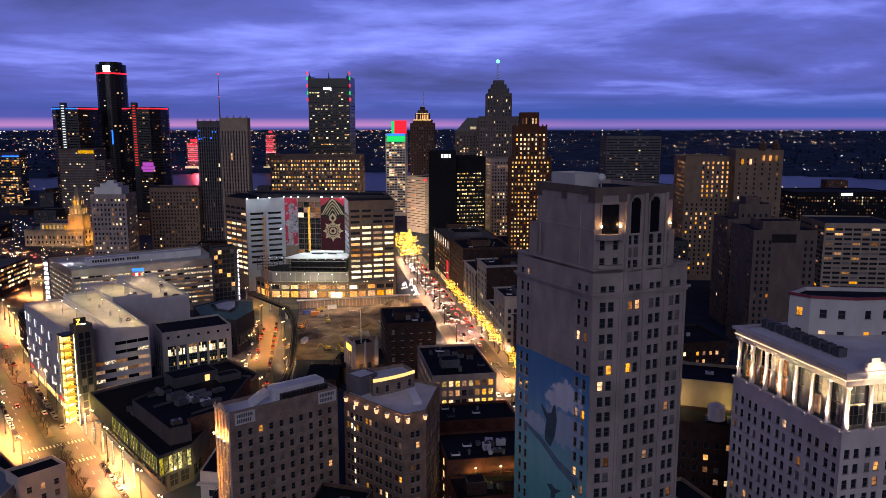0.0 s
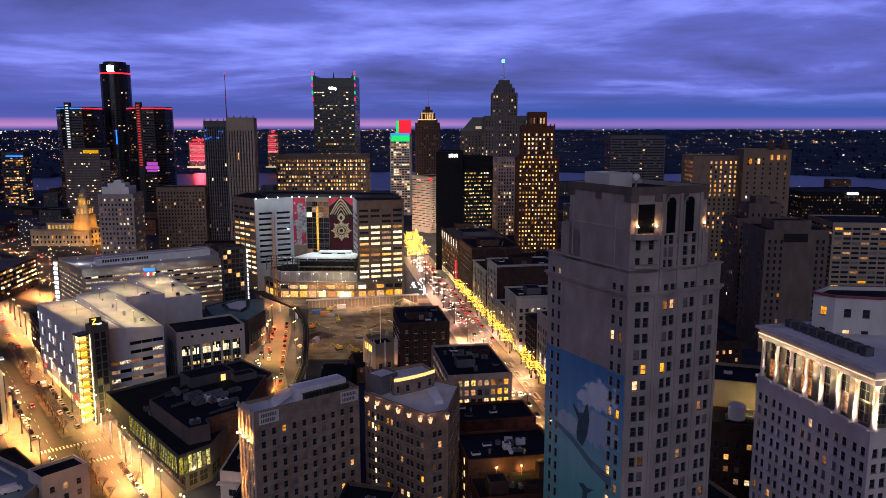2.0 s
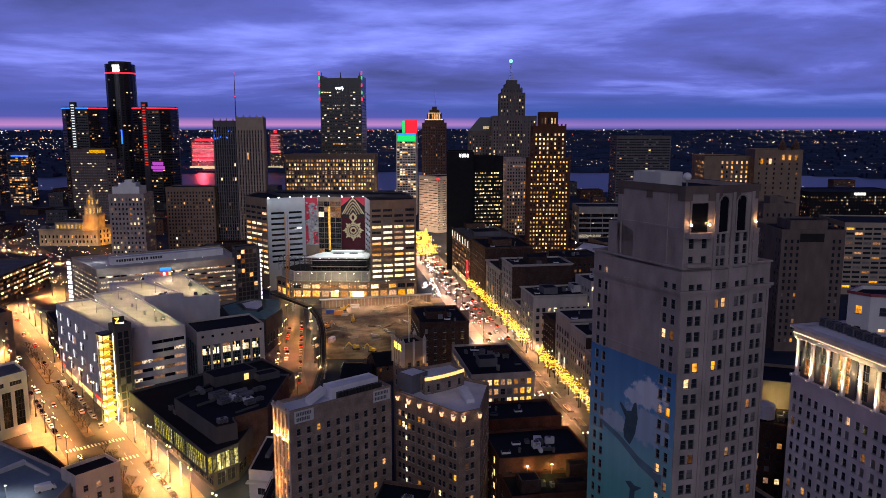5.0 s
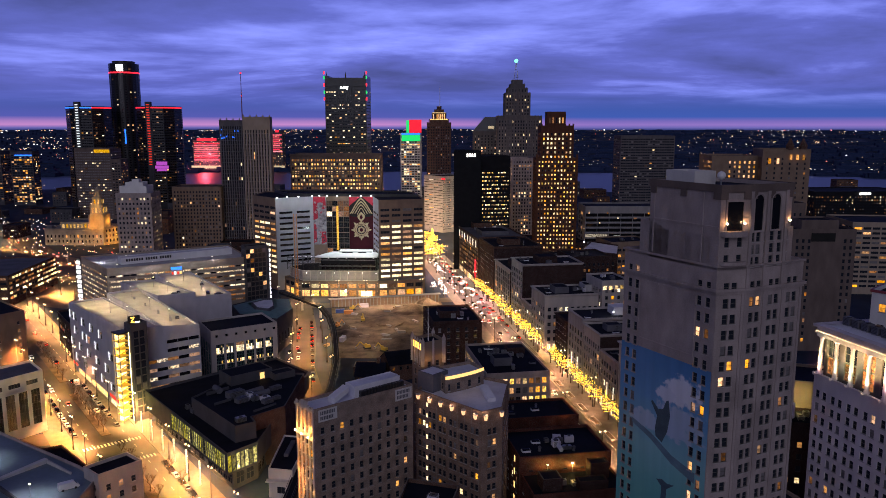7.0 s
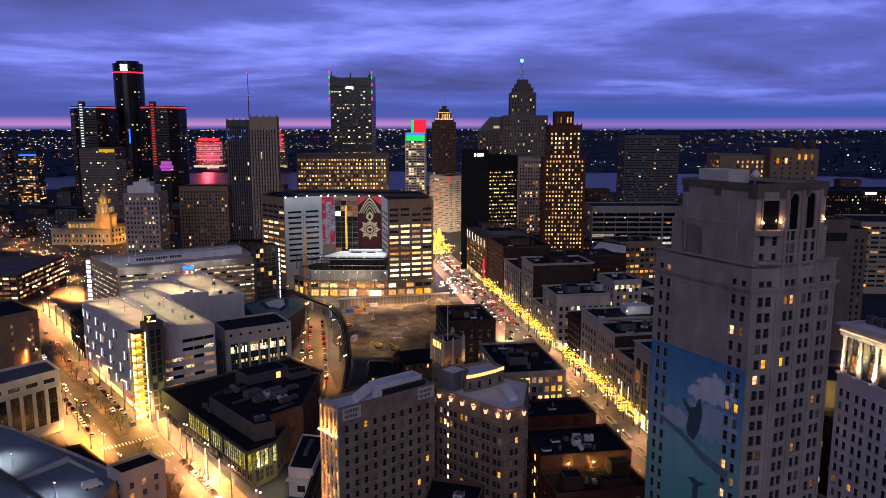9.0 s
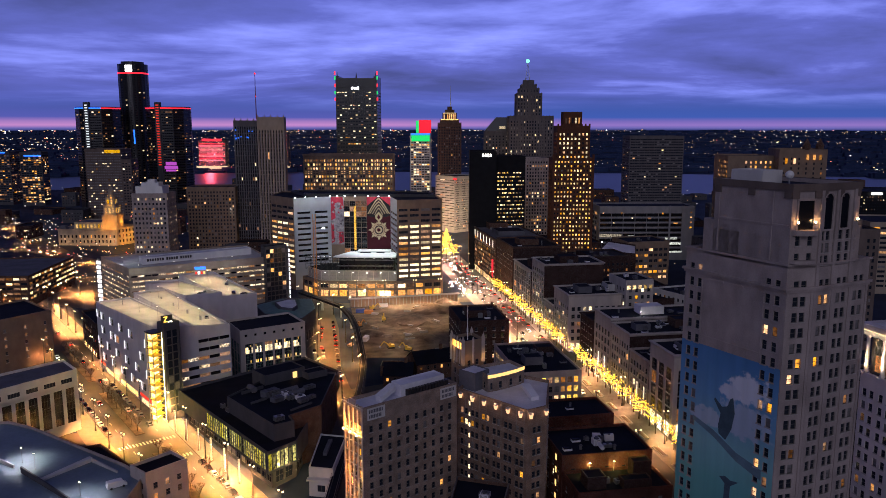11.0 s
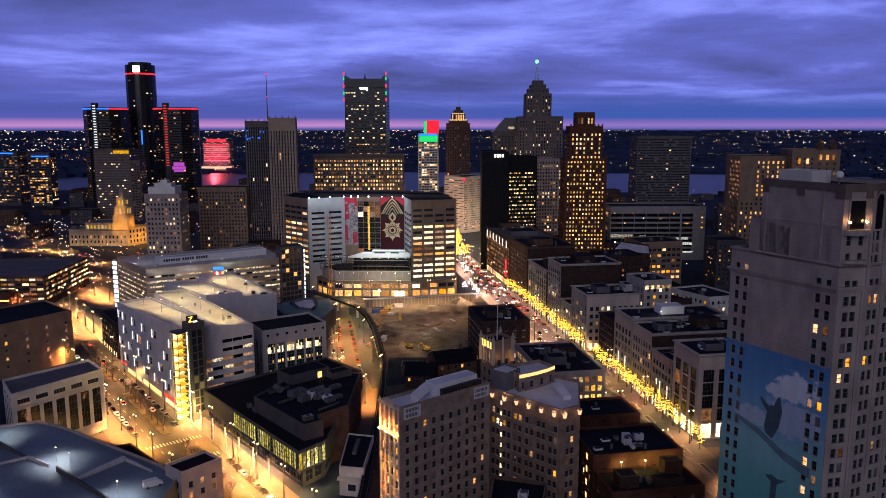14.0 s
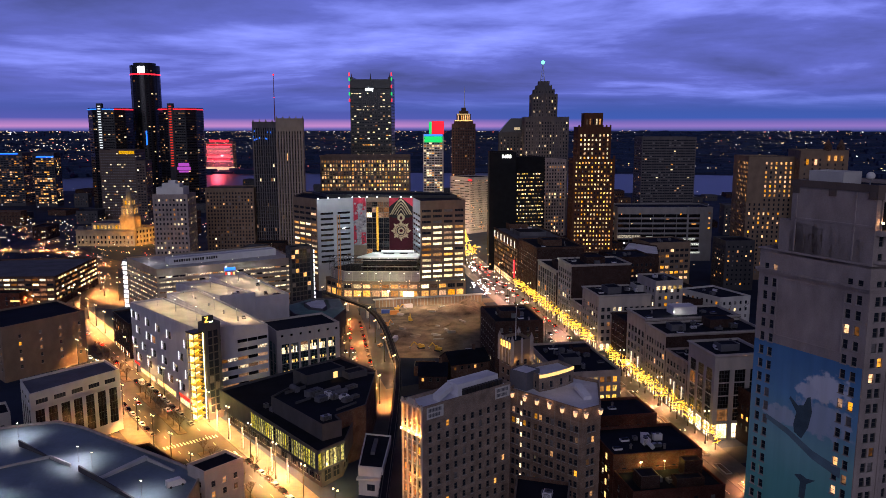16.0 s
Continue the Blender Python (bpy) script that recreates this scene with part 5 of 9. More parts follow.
g = Geo("white_panel")
o1 = [Vector((x, y)) for x, y in ((-25, -8), (-17, -9.5), (20.5, -9.5), (20.5, 9), (-17, 9))]
g.prism(o1, 0, 0.9, bottom=True)
g.prism(inset(o1, 0.8), 0.9, 2.4, poly1=inset(o1, 4.5))
part("canopy", g, can, "white canopy")
g = Geo("white_panel")
g.box(-8, 16, -2, 5, 2.4, 4.0)
part("raised_middle", g, can)
g = Geo("black_metal")
g.box(-6, 2, -3.2, -2.6, 2.4, 3.3)
g.box(6, 12, -3.2, -2.6, 2.4, 3.3)
part("roof_hatch", g, can, "dark roof hatches")
g = Geo("bulb_white")
for i in range(6):
    g.box(-15 + i * 6.5, -14.6 + i * 6.5, -8.9, -8.6, -0.4, -0.1)
part("light_row", g, can, "row of cool white lights")
# two unseen lights in the air, added to brighten the canopy
lamp(-112, 549, 41, 9000, (0.85, 0.95, 1.0), 0.5)
lamp(-92, 549, 41, 9000, (0.85, 0.95, 1.0), 0.5)
trs = thing("terrace_frame", "dark steel terrace frame", "steel frame", -151, 553, 19.0, -4)
for i in range(7):
    for j in range(2):
        g = Geo("black_metal")
        g.box(i * 4 - 0.15, i * 4 + 0.15, j * 12 - 0.15 - 5, j * 12 + 0.15 - 5, 0, 9)
        part("post", g, trs)
g = Geo("black_metal")
for i in range(7):
    for z in (4.3, 8.7):
        g.box(i * 4 - 0.15, i * 4 + 0.15, -5, 7, z, z + 0.3)
for j in (-5, 7):
    for z in (4.3, 8.7):
        g.box(0, 24, j - 0.15, j + 0.15, z, z + 0.3)
for i in range(6):
    g.tube((i * 4, -5, 0.2), (i * 4 + 4, -5, 4.3), 0.1, 0.1, 4)
part("frame_work", g, trs)
for i in range(5):
    g = Geo("tube")
    g.box(2 + i * 4.5, 3.6 + i * 4.5, 1.9, 2.1, 8.4, 8.6)
    part("work_lamp", g, trs, "white lamp under the steel frame")
crane = thing("crane_mast", "rust-orange lattice crane mast", "crane", -141, 531)
g = Geo("crane_orange")
for sx in (-0.9, 0.9):
    for sy in (-0.9, 0.9):
        g.box(sx - 0.12, sx + 0.12, sy - 0.12, sy + 0.12, 0, 62)
for k in range(31):
    g.tube((-0.9, -0.9, k * 2), (0.9, -0.9, k * 2 + 2), 0.07, 0.07, 4)
    g.tube((0.9, 0.9, k * 2), (0.9, -0.9, k * 2 + 2), 0.07, 0.07, 4)
part("lattice", g, crane)

# grey garage on a plan of its own: u along the street front, d in from it; the decks slope
def GP(u, d):
    return Vector((-223.5 + 0.651 * u + 0.759 * d, 372 - 0.759 * u + 0.651 * d))


garage = thing("parking_garage", "grey concrete parking garage with sloping open decks", "parking garage", *GP(40, 20), 0)
GO = GP(40, 20)


def deck_block(quad, faces, name):
    """One sloping deck: quad of (u, d, height) with walls to the ground; faces: the style of each side, or None for a plain wall."""
    rnd = random.Random(name)
    pts, hs = [GP(u, d) for u, d, _ in quad], [h for _, _, h in quad]
    g, found = Geo("garage_wall"), []
    low = min(hs) - 1.0
    for i in range(4):
        j = (i + 1) % 4
        storey(garage, g, pts[i], pts[j], 0.0, low, faces.get(i), rnd, GO, found)
        a, b = pts[i] - GO, pts[j] - GO
        g.face(((a.x, a.y, low), (b.x, b.y, low), (b.x, b.y, hs[j]), (a.x, a.y, hs[i])))
    inn = inset(pts, 0.35)
    for i in range(4):
        j = (i + 1) % 4
        a, b, c, d = pts[i] - GO, pts[j] - GO, inn[j] - GO, inn[i] - GO
        g.face(((a.x, a.y, hs[i]), (b.x, b.y, hs[j]), (c.x, c.y, hs[j]), (d.x, d.y, hs[i])))
        g.face(((d.x, d.y, hs[i]), (c.x, c.y, hs[j]), (c.x, c.y, hs[j] - 1.0), (d.x, d.y, hs[i] - 1.0)))
    part("wall", g, garage)
    g = Geo("deck")
    g.face([(p.x - GO.x, p.y - GO.y, h - 1.0) for p, h in zip(inn, hs)])
    part("deck", g, garage, "pale concrete parking deck")
    for f in found:
        part("window", window_mesh(*f[3:]), garage, at=f[2])


SLOTS = ((1, 3, 5, 7, 9), (0, 2, 4, 6, 8, 10), (1, 3, 4, 6, 9), (0, 1, 3, 5, 7, 10))
front = style(fl=7.0, base=6.0, top=0.0, bay=7.25, w=4.6, wh=3.6, sill=0.5, margin=0.4, lit=0.06, depth=0.2, kind="grid32", colors=(("lit_dim", 1),), pane="pane_dark", skip=lambda i, j, n, rows: i not in SLOTS[rows - 1 - j])
deck_block([(0, 0, 35.0), (88, 0, 39.4), (88, 17, 37.6), (0, 17, 35.0)], {0: front}, "front deck")
deck_block([(6, 17.05, 38.4), (88, 17.05, 37.6), (88, 33.3, 35.7), (6, 33.3, 38.4)], {}, "middle deck")
deck_block([(-26, 33.35, 37.0), (35, 33.35, 39.6), (35, 52.6, 38.8), (-26, 52.6, 35.8)], {}, "rear deck")
deck_block([(-26, 52.65, 39.0), (35, 52.65, 36.2), (35, 72, 35.6), (-22, 72, 38.6)], {}, "last deck")
# open decks on the end wall
g, found = Geo("garage_wall"), []
storey(garage, g, GP(88.25, 3.5), GP(88.25, 33.3), 0.0, 33.9, style(fl=3.92, base=5.2, top=0.2, bay=4.9, w=4.85, wh=1.5, sill=0.7, margin=0.5, lit=0.78, depth=0.2, kind="bare", pane="pane_dark", colors=(("deck_glow", 2), ("lit_dim", 3)), skip=lambda i, j, n, rows: i < (3, 3, 1, 0, 0, 0, 0, 0)[j]), random.Random(3), GO, found)
part("end_wall", g, garage)
for f in found:
    part("window", window_mesh(*f[3:]), garage, at=f[2])
for u0 in (7, 23, 40, 58, 74):
    for v0 in (25.5,):
        g = Geo("grey_concrete")
        c_ = GP(u0, v0)
        g.box(-0.35, 0.35, -0.35, 0.35, 35.0, 37.9)
        fix("column_stub", g, pose(c_.x, c_.y, 0), garage)
lp = [Vector(p) for p in ((-247, 465), (-170, 512), (-200, 565), (-286, 510))]
building("parking_garage", "long beige parking garage with rows of open decks", "parking garage", lp, 34.5, "tan_concrete",
         style(fl=3.3, base=4, top=1.2, bay=4.2, w=3.6, wh=1.1, sill=1.2, lit=0.85, colors=(("deck_glow", 3), ("lit_dim", 2), ("lit_office", 1)), depth=0.4, kind="bare", pane="pane_dark"), roof="grey_concrete", cap=60)
building("stair_tower", "glazed stair tower of the garage with a strip of lights", "stair tower", [(-171, 507), (-158, 517), (-163, 526), (-176, 516)], 42.2, "dark_concrete",
         style(fl=3.3, base=4, top=1, bay=3, w=2.6, wh=2.8, sill=0.2, lit=0.15, kind="plain"), cap=60)
WO_ = [Vector(p) for p in ((-140, 338.5), (-113.2, 356.6), (-125.5, 376), (-152.3, 358))]
woff = building("white_office", "white stone office with dark green tall window bays", "office building", WO_, 29.2, "limestone_pale",
                style(fl=4.9, base=2.7, top=4.6, bay=4.55, w=3.7, wh=4.7, sill=0.1, margin=1.8, lit=0.04, kind="grid53", frame="green_metal", colors=(("lit_dim", 1),)), cap=40)
for p, q in ((WO_[0], WO_[1]),):
    e_ = (q - p).normalized()
    for k in range(7):
        g = Geo("pane_dark")
        wall_box(g, p, e_, 2.2 + k * 4.65, 3.3 + k * 4.65, 25.8, 26.9, 0.03, 0, (0, 0))
        fix("small_window", g, Matrix(), woff)
    # lit rooms behind the bays: single panes glow
    step_, rw = ((q - p).length - 3.6) / 6, random.Random(12)
    for b_ in range(6):
        for z_, chance, mat_ in ((17.6, 0.85, "lit_white"), (12.7, 0.6, "lit_amber"), (7.8, 0.55, "lit_amber"), (20.7, 0.14, "lit_amber")):
            g = Geo(mat_)
            for c_ in range(5):
                if rw.random() < chance:
                    u_ = 1.8 + (b_ + 0.5) * step_ - 1.85 + c_ * 0.74
                    wall_box(g, p, e_, u_ + 0.06, u_ + 0.68, z_, z_ + (2.9 if z_ == 17.6 else 1.45) * rw.choice((0.55, 1.0, 1.0)), -0.20, 0, (0, 0), 0.24)
            if g.v:
                fix("lit_pane", g, Matrix(), woff, "lit window panes")
hp = [Vector(p) for p in ((-158.5, 432), (-147.5, 410.5), (-123.8, 400), (-120.5, 424.3), (-127.9, 450.5), (-146.5, 451))]
building("green_roof_hall", "round-cornered hall with a green metal roof", "hall", hp, 19.5, "dark_concrete", style(fl=7, base=4, wh=5, lit=0.05, bay=4.2, w=1.2), roof="green_metal", parapet=0.5, cap=40)
g = Geo("green_metal")
g.prism(inset(hp, 0.6), 19.0, 20.6, poly1=inset(hp, 8.5), top=False)
tagged(new("hall_roof", g.mesh("hall_roof")), "sloping green metal roof rim of the hall", "roof")
building("roof_box", "pale flat plant roof in the middle of the green hall", "plant house", inset(hp, 10.5), 21.4, "roof_grey", None, z0=19.0, roof="roof_white", parapet=0.6)
yp = [Vector(p) for p in ((-154.3, 296.4), (-101.7, 236), (-94, 246), (-91.2, 323), (-110.9, 343.4))]
glazed = style(fl=6.6, base=0.5, top=0.8, bay=1.7, w=1.6, wh=6.0, sill=0.3, margin=0.2, lit=0.95, kind="grid14", colors=(("green_lit", 1),))
building("sports_centre", "low dark-roofed sports centre with a glazed wing on white posts", "community centre", [(-151, 297.5), (-101.5, 241), (-95.5, 250), (-93, 320), (-110.5, 339)], 8.0, "dark_concrete",
         style(fl=6, base=1.0, top=0.8, bay=4, w=3.4, wh=4.6, sill=0.4, lit=0.2, kind="grid22", colors=(("lit_dim", 1),)), cap=100,
         tiers=[(yp, 7.5, 15.5, None, {0: dict(glazed, cols=range(17, 46)), 1: glazed}, "dark_concrete")])
building("white_hall", "white stone office with tall dark glass bays", "office building", [(-213.3, 260.1), (-193.2, 290.8), (-205.4, 303.5), (-226.4, 276.6)], 20.2, "pale_concrete",
         style(fl=15, base=4.0, top=0.5, bay=4.6, w=3.5, wh=14.6, sill=0.3, lit=0.0, kind="grid35", frame="black_metal", pane="pane_dark"), cap=40, roof="roof_grey",
         tiers=[([(-213.3, 260.1), (-193.2, 290.8), (-205.4, 303.5), (-226.4, 276.6)], 19.2, 26.0, style(fl=4, base=1.4, top=1.2, bay=6.2, w=4.6, wh=1.8, sill=0.6, lit=0.03, kind="grid41"), None)])
building("loft_block", "grey stone loft with rows of small windows", "commercial building", [(-276, 346), (-253, 382.5), (-281, 407), (-306, 373)], 28, "brown_stone", style(fl=3.9, bay=4.8, w=1.3, wh=1.7, lit=0.55, cols=(1, 3, 5, 7), colors=(("lit_dim", 1), ("lit_warm", 1))), cap=60)
building("parking_garage", "low parking garage with a lit side", "parking garage", [(-400, 500), (-334, 503), (-343, 583), (-412, 570)], 22, "brown_brick",
         style(fl=3.4, base=4, top=1, bay=5, w=4.2, wh=1.6, sill=1.1, lit=0.8, kind="bare", colors=(("lit_white", 1), ("lit_dim", 1))), roof="roof_grey", cap=80)
mp = [Vector(p) for p in ((-131, 206.5), (-140, 214), (-184, 242), (-196, 247.5), (-262, 222), (-232, 150), (-127, 158))]
building("parking_hall", "broad hall with a grey ramped parking roof", "parking garage", mp, 21.2, "limestone", None, roof="steel_roof", parapet=0.9)
building("low_wing", "low dark-roofed wing beside the parking hall", "commercial building", [(-139, 217), (-136, 222), (-165, 250), (-176, 243)], 12, "dark_brick", style(lit=0.1), cap=10)
building("stair_house", "white stair house with a dark flat roof", "stair tower", [(-128.5, 202), (-120, 212.5), (-127, 218), (-135.5, 207.5)], 24, "limestone_pale", style(base=14, bay=4, lit=0.3), cap=30)

# ---------------------------------------------------------------- skyline
def tower_box(nm, lb, p, q, d, h, wm, st, cap=0, roof="roof_tar", tiers=()):
    return building(nm, lb, "skyscraper", rect(p, q, d), h, wm, st, cap=cap, roof=roof, tiers=tiers)


sky = style(fl=3.9, base=8, top=3, bay=3.2, w=1.7, wh=2.2, lit=0.2, depth=0.3, kind="bare")
tower_box("black_tower", "black glass office tower", (-29.5, 651), (-6.4, 651), 40, 102.5, "black_granite", None)
tower_box("black_tower_wing", "dark glass office wing with lit floors", (-6, 660), (19.6, 666), 38, 98, "black_granite", style(fl=3.5, base=5, top=10, bay=1.4, w=1.1, wh=1.15, lit=0.66, kind="bare", colors=(("lit_amber", 4), ("lit_white", 2), ("lit_dim", 2))))
tower_box("brick_tower", "slender red-brown brick tower with rows of lit windows", (37.6, 617), (70.4, 617), 30, 98, "rust_brick", style(fl=3.5, base=6, top=1, bay=2.5, w=1.15, wh=1.5, lit=0.72, kind="bare", colors=(("lit_amber", 3), ("lit_warm", 2))),
          tiers=[(rect((40.7, 617.6), (67, 617.6), 26), 97, 124, style(fl=3.6, base=0.4, top=2, bay=2.9, w=1.35, wh=1.7, lit=0.7, kind="bare", colors=(("lit_office", 3), ("lit_warm", 2)), toplit=(2, 0.85)), None),
                 (rect((45.6, 620), (60.6, 620), 16), 123, 135, style(fl=6, base=2, top=2, bay=2.5, w=1.2, wh=4.5, lit=0.4, kind="bare"), None)])
bt = find("brick_tower")
for k in range(9):
    g = Geo("rust_brick")
    g.box(-0.6, 0.6, -0.5, 0.4, 98.5, 125.4)
    fix("pier", g, pose(41.2 + k * 3.15, 617.6, 0), bt)
for x in (37.9, 70.1):
    g = Geo("rust_brick")
    g.box(-0.8, 0.8, -0.6, 0.4, 4, 101)
    fix("pier", g, pose(x, 617, 0), bt)
tower_box("stepped_tower", "grey stone stepped tower with a mast", (18, 870), (68, 870), 50, 135, "grey_stone", style(fl=3.7, lit=0.06, bay=3.0, w=1.4, wh=2.2, kind="bare", colors=(("lit_office", 1),)),
          tiers=[(rect((26, 874), (55, 874), 34), 134, 160.5, style(fl=3.9, base=1, top=2, bay=3.2, w=1.3, wh=2.2, lit=0.12, kind="bare", colors=(("lit_office", 1),)), None),
                 (rect((29, 877), (52, 877), 28), 160, 166, style(fl=4, base=1, top=0.5, bay=3.2, w=1.3, wh=2.6, lit=0.1, kind="bare"), None), (rect((31.8, 880), (49.2, 880), 22), 165, 170.5, None, None), (rect((34.4, 884), (46.6, 884), 14), 170, 175.5, None, None)])
tower_box("pyramid_office", "dark office tower with a sloping glass roof", (-9.2, 905), (20, 905), 24, 118, "dark_concrete", style(lit=0.15, bay=4, kind="bare"))
tower_box("gable_tower", "dark glass tower with pointed gables", (-194, 967), (-142, 967), 48, 172, "green_glass", style(fl=4.0, base=8, top=3, bay=3.2, w=2.4, wh=1.2, lit=0.22, kind="bare", colors=OFFICE))
tower_box("tile_tower", "red-brown brick tower with a stepped crown", (-66, 962), (-36, 962), 40, 128, "brown_brick", style(bay=3, lit=0.03, kind="bare"),
          tiers=[(rect((-63, 965), (-39, 965), 30), 127, 132, None, None), (rect((-60, 967), (-42, 967), 24), 131, 140, style(fl=8, base=0.5, top=0.3, bay=2.2, w=1.1, wh=6.5, sill=0.3, lit=0.6, kind="bare", colors=(("lit_warm", 1),)), None), (rect((-57, 970), (-45, 970), 16), 139, 144, None, None), (rect((-54, 972), (-48, 972), 8), 143, 148, None, None)])
tower_box("lit_sign_tower", "office tower with a green and red lit sign on top", (-107, 1060), (-79, 1060), 40, 114, "pale_concrete", style(bay=3.5, w=3.0, wh=1.8, lit=0.5, kind="bare", colors=OFFICE))
tower_box("stone_tower", "tall gothic grey stone tower", (-256, 734), (-230.4, 738), 26, 129, "grey_stone", style(fl=3.5, bay=2.2, w=1.15, wh=2.9, sill=0.3, lit=0.02, kind="bare", top=4, pane="pane_dark", colors=(("lit_dim", 2), ("lit_office", 1))))
tower_box("stone_tower", "tall stone tower with vertical ribs", (-230, 722), (-205, 726), 28, 132, "tan_concrete", style(fl=3.5, bay=2.6, w=1.0, wh=2.9, sill=0.3, lit=0.02, kind="bare", top=12, pane="pane_dark"))
tower_box("wide_office", "wide stone office with a lit upper colonnade", (-203, 800), (-108, 806), 60, 93.4, "limestone_dark", style(fl=4.2, base=6, top=2, bay=2.9, w=1.6, wh=2.2, lit=0.8, kind="bare", colors=(("lit_amber", 2), ("lit_warm", 2), ("lit_dim", 2))))
tower_box("slim_office", "pale grey slim office block", (27.5, 760), (51.6, 764), 30, 92, "limestone", style(bay=2.6, lit=0.25, kind="bare"))
building("striped_hotel", "pale floodlit block with window bands on the avenue", "skyscraper", rect((-67, 905), (-44, 880), 40), 66, "limestone_pale", style(fl=2.6, base=3, top=1.5, bay=1.9, w=1.0, wh=1.3, sill=0.5, margin=0.3, lit=0.1, kind="bare", pane="pane_dark"),
         faces={0: style(fl=3.0, base=6, top=2, bay=8.3, w=8.2, wh=0.6, sill=1.0, margin=0.3, lit=0.1, kind="bare", pane="pane_dark")}, cap=0)
tower_box("grey_block", "grey stone office block with a white penthouse", (-322, 648), (-292, 650), 26, 66, "limestone", style(fl=4.2, bay=3.0, w=1.5, wh=2.0, lit=0.22, kind="bare", colors=(("lit_office", 1), ("lit_dim", 1))),
          tiers=[(rect((-319, 650), (-296, 651.5), 18), 65, 72, style(fl=6, base=0.5, top=0.6, bay=2.6, w=1.4, wh=4.0, lit=0.1, kind="bare"), None, "white_panel"), (rect((-315, 653), (-300, 654), 12), 71, 75, None, None, "white_panel"), (rect((-310, 655), (-304, 655.4), 7), 74, 77.5, None, None, "white_panel")])
tower_box("grey_block", "plain grey office slab", (-300, 720), (-254, 724), 30, 66, "brown_stone", style(bay=3, lit=0.04, kind="bare"))
tower_box("slab_tower", "pale slab office tower", (205, 1100), (283, 1104), 40, 110, "grey_stone", style(fl=3.8, bay=3.4, w=3.0, wh=1.6, lit=0.02, kind="bare"))
tower_box("hotel", "tall brick hotel with lit upper floors", (177, 614), (213, 612), 40, 100.5, "brown_stone", style(fl=3.7, bay=3.6, w=1.4, wh=2.0, lit=0.2, kind="bare", toplit=(8, 0.85), colors=(("lit_warm", 1),), skip=lambda i, j, n, rows: i < 3 and j < 9))
tower_box("hotel_wing", "plain brick hotel wing with a turret", (210, 596), (244, 590), 40, 106, "brown_stone", style(fl=3.7, bay=5, w=1.2, wh=1.8, lit=0.05, kind="bare"))
tower_box("brick_block", "dark brick block with a rooftop plant house", (157.2, 412), (191.4, 412), 34, 68.4, "limestone_dark", style(fl=3.7, bay=3.3, w=1.4, wh=2.0, lit=0.03, kind="bare", skip=lambda i, j, n, rows: 3 <= i < n - 2),
          tiers=[(rect((163.2, 416), (183.4, 416), 18), 67.5, 72.9, None, None)])
tower_box("stepped_block", "dark stepped brick tower behind lower roofs", (163.1, 470), (195.9, 470), 26, 67.6, "limestone_dark", style(fl=3.7, bay=3.3, w=1.3, wh=2.0, lit=0.04, kind="bare"),
          tiers=[(rect((170.1, 472), (189.9, 472), 18), 66.6, 76.6, style(fl=3.7, base=1, bay=3.3, w=1.3, wh=2.0, lit=0.04, kind="bare"), None), (rect((175.1, 475), (183.9, 475), 10), 75.6, 80.6, None, None)])
tower_box("black_office", "low black glass office", (364, 838), (470, 842), 60, 53, "black_granite", style(bay=3, w=1.2, wh=1.4, lit=0.25, kind="bare", colors=(("lit_dim", 3), ("lit_white", 1))))
tower_box("grid_office", "pale concrete grid office", (265, 560), (318, 556), 50, 54, "tan_concrete", style(fl=3.6, bay=6, w=5.4, wh=1.7, lit=0.12, kind="bare", colors=(("lit_dim", 2), ("lit_warm", 1))))
tower_box("far_tower", "dark office tower with lit floors", (-724, 1174), (-690, 1176), 22, 84, "dark_concrete", style(bay=4, w=3.4, wh=2, lit=0.35, kind="bare"))
tower_box("far_tower", "dark office tower with amber lit floors", (-792, 1180), (-744, 1182), 40, 84, "dark_concrete", style(bay=4, w=3.4, wh=1.6, lit=0.3, kind="bare", colors=(("lit_dim", 3), ("lit_warm", 2))))
tower_box("plain_tower", "brown office tower with a lit crown", (-534.5, 1000), (-487, 1002), 36, 94, "limestone_dark", style(fl=3.6, bay=3.0, w=2.4, wh=1.5, lit=0.12, kind="bare", colors=(("lit_dim", 1), ("lit_office", 2)), pane="pane_blind"))
tower_box("plain_tower", "brown office tower with stepped lit corners", (-487, 1000.5), (-474, 1002), 30, 80, "limestone_dark", style(fl=3.6, bay=3.0, w=2.4, wh=1.5, lit=0.12, kind="bare"))
glassy = style(fl=3.9, base=10, top=4, bay=3.0, w=2.7, wh=1.6, sill=0.6, lit=0.10, colors=(("lit_dim", 3), ("lit_warm", 1), ("lit_office", 1)), kind="bare", pane="pane_dark")
for cx, cy in ((-587, 1160), (-480, 1160), (-530, 1250)):
    building("glass_tower", "dark cylindrical glass office tower with lit roof edge", "skyscraper", ngon(cx, cy, 33, 12), 152, "blue_glass", glassy, cap=0)
building("glass_tower", "tall round glass hotel tower with a lit sign", "skyscraper", ngon(-554, 1214, 22.5, 20), 219, "blue_glass", glassy, cap=0)
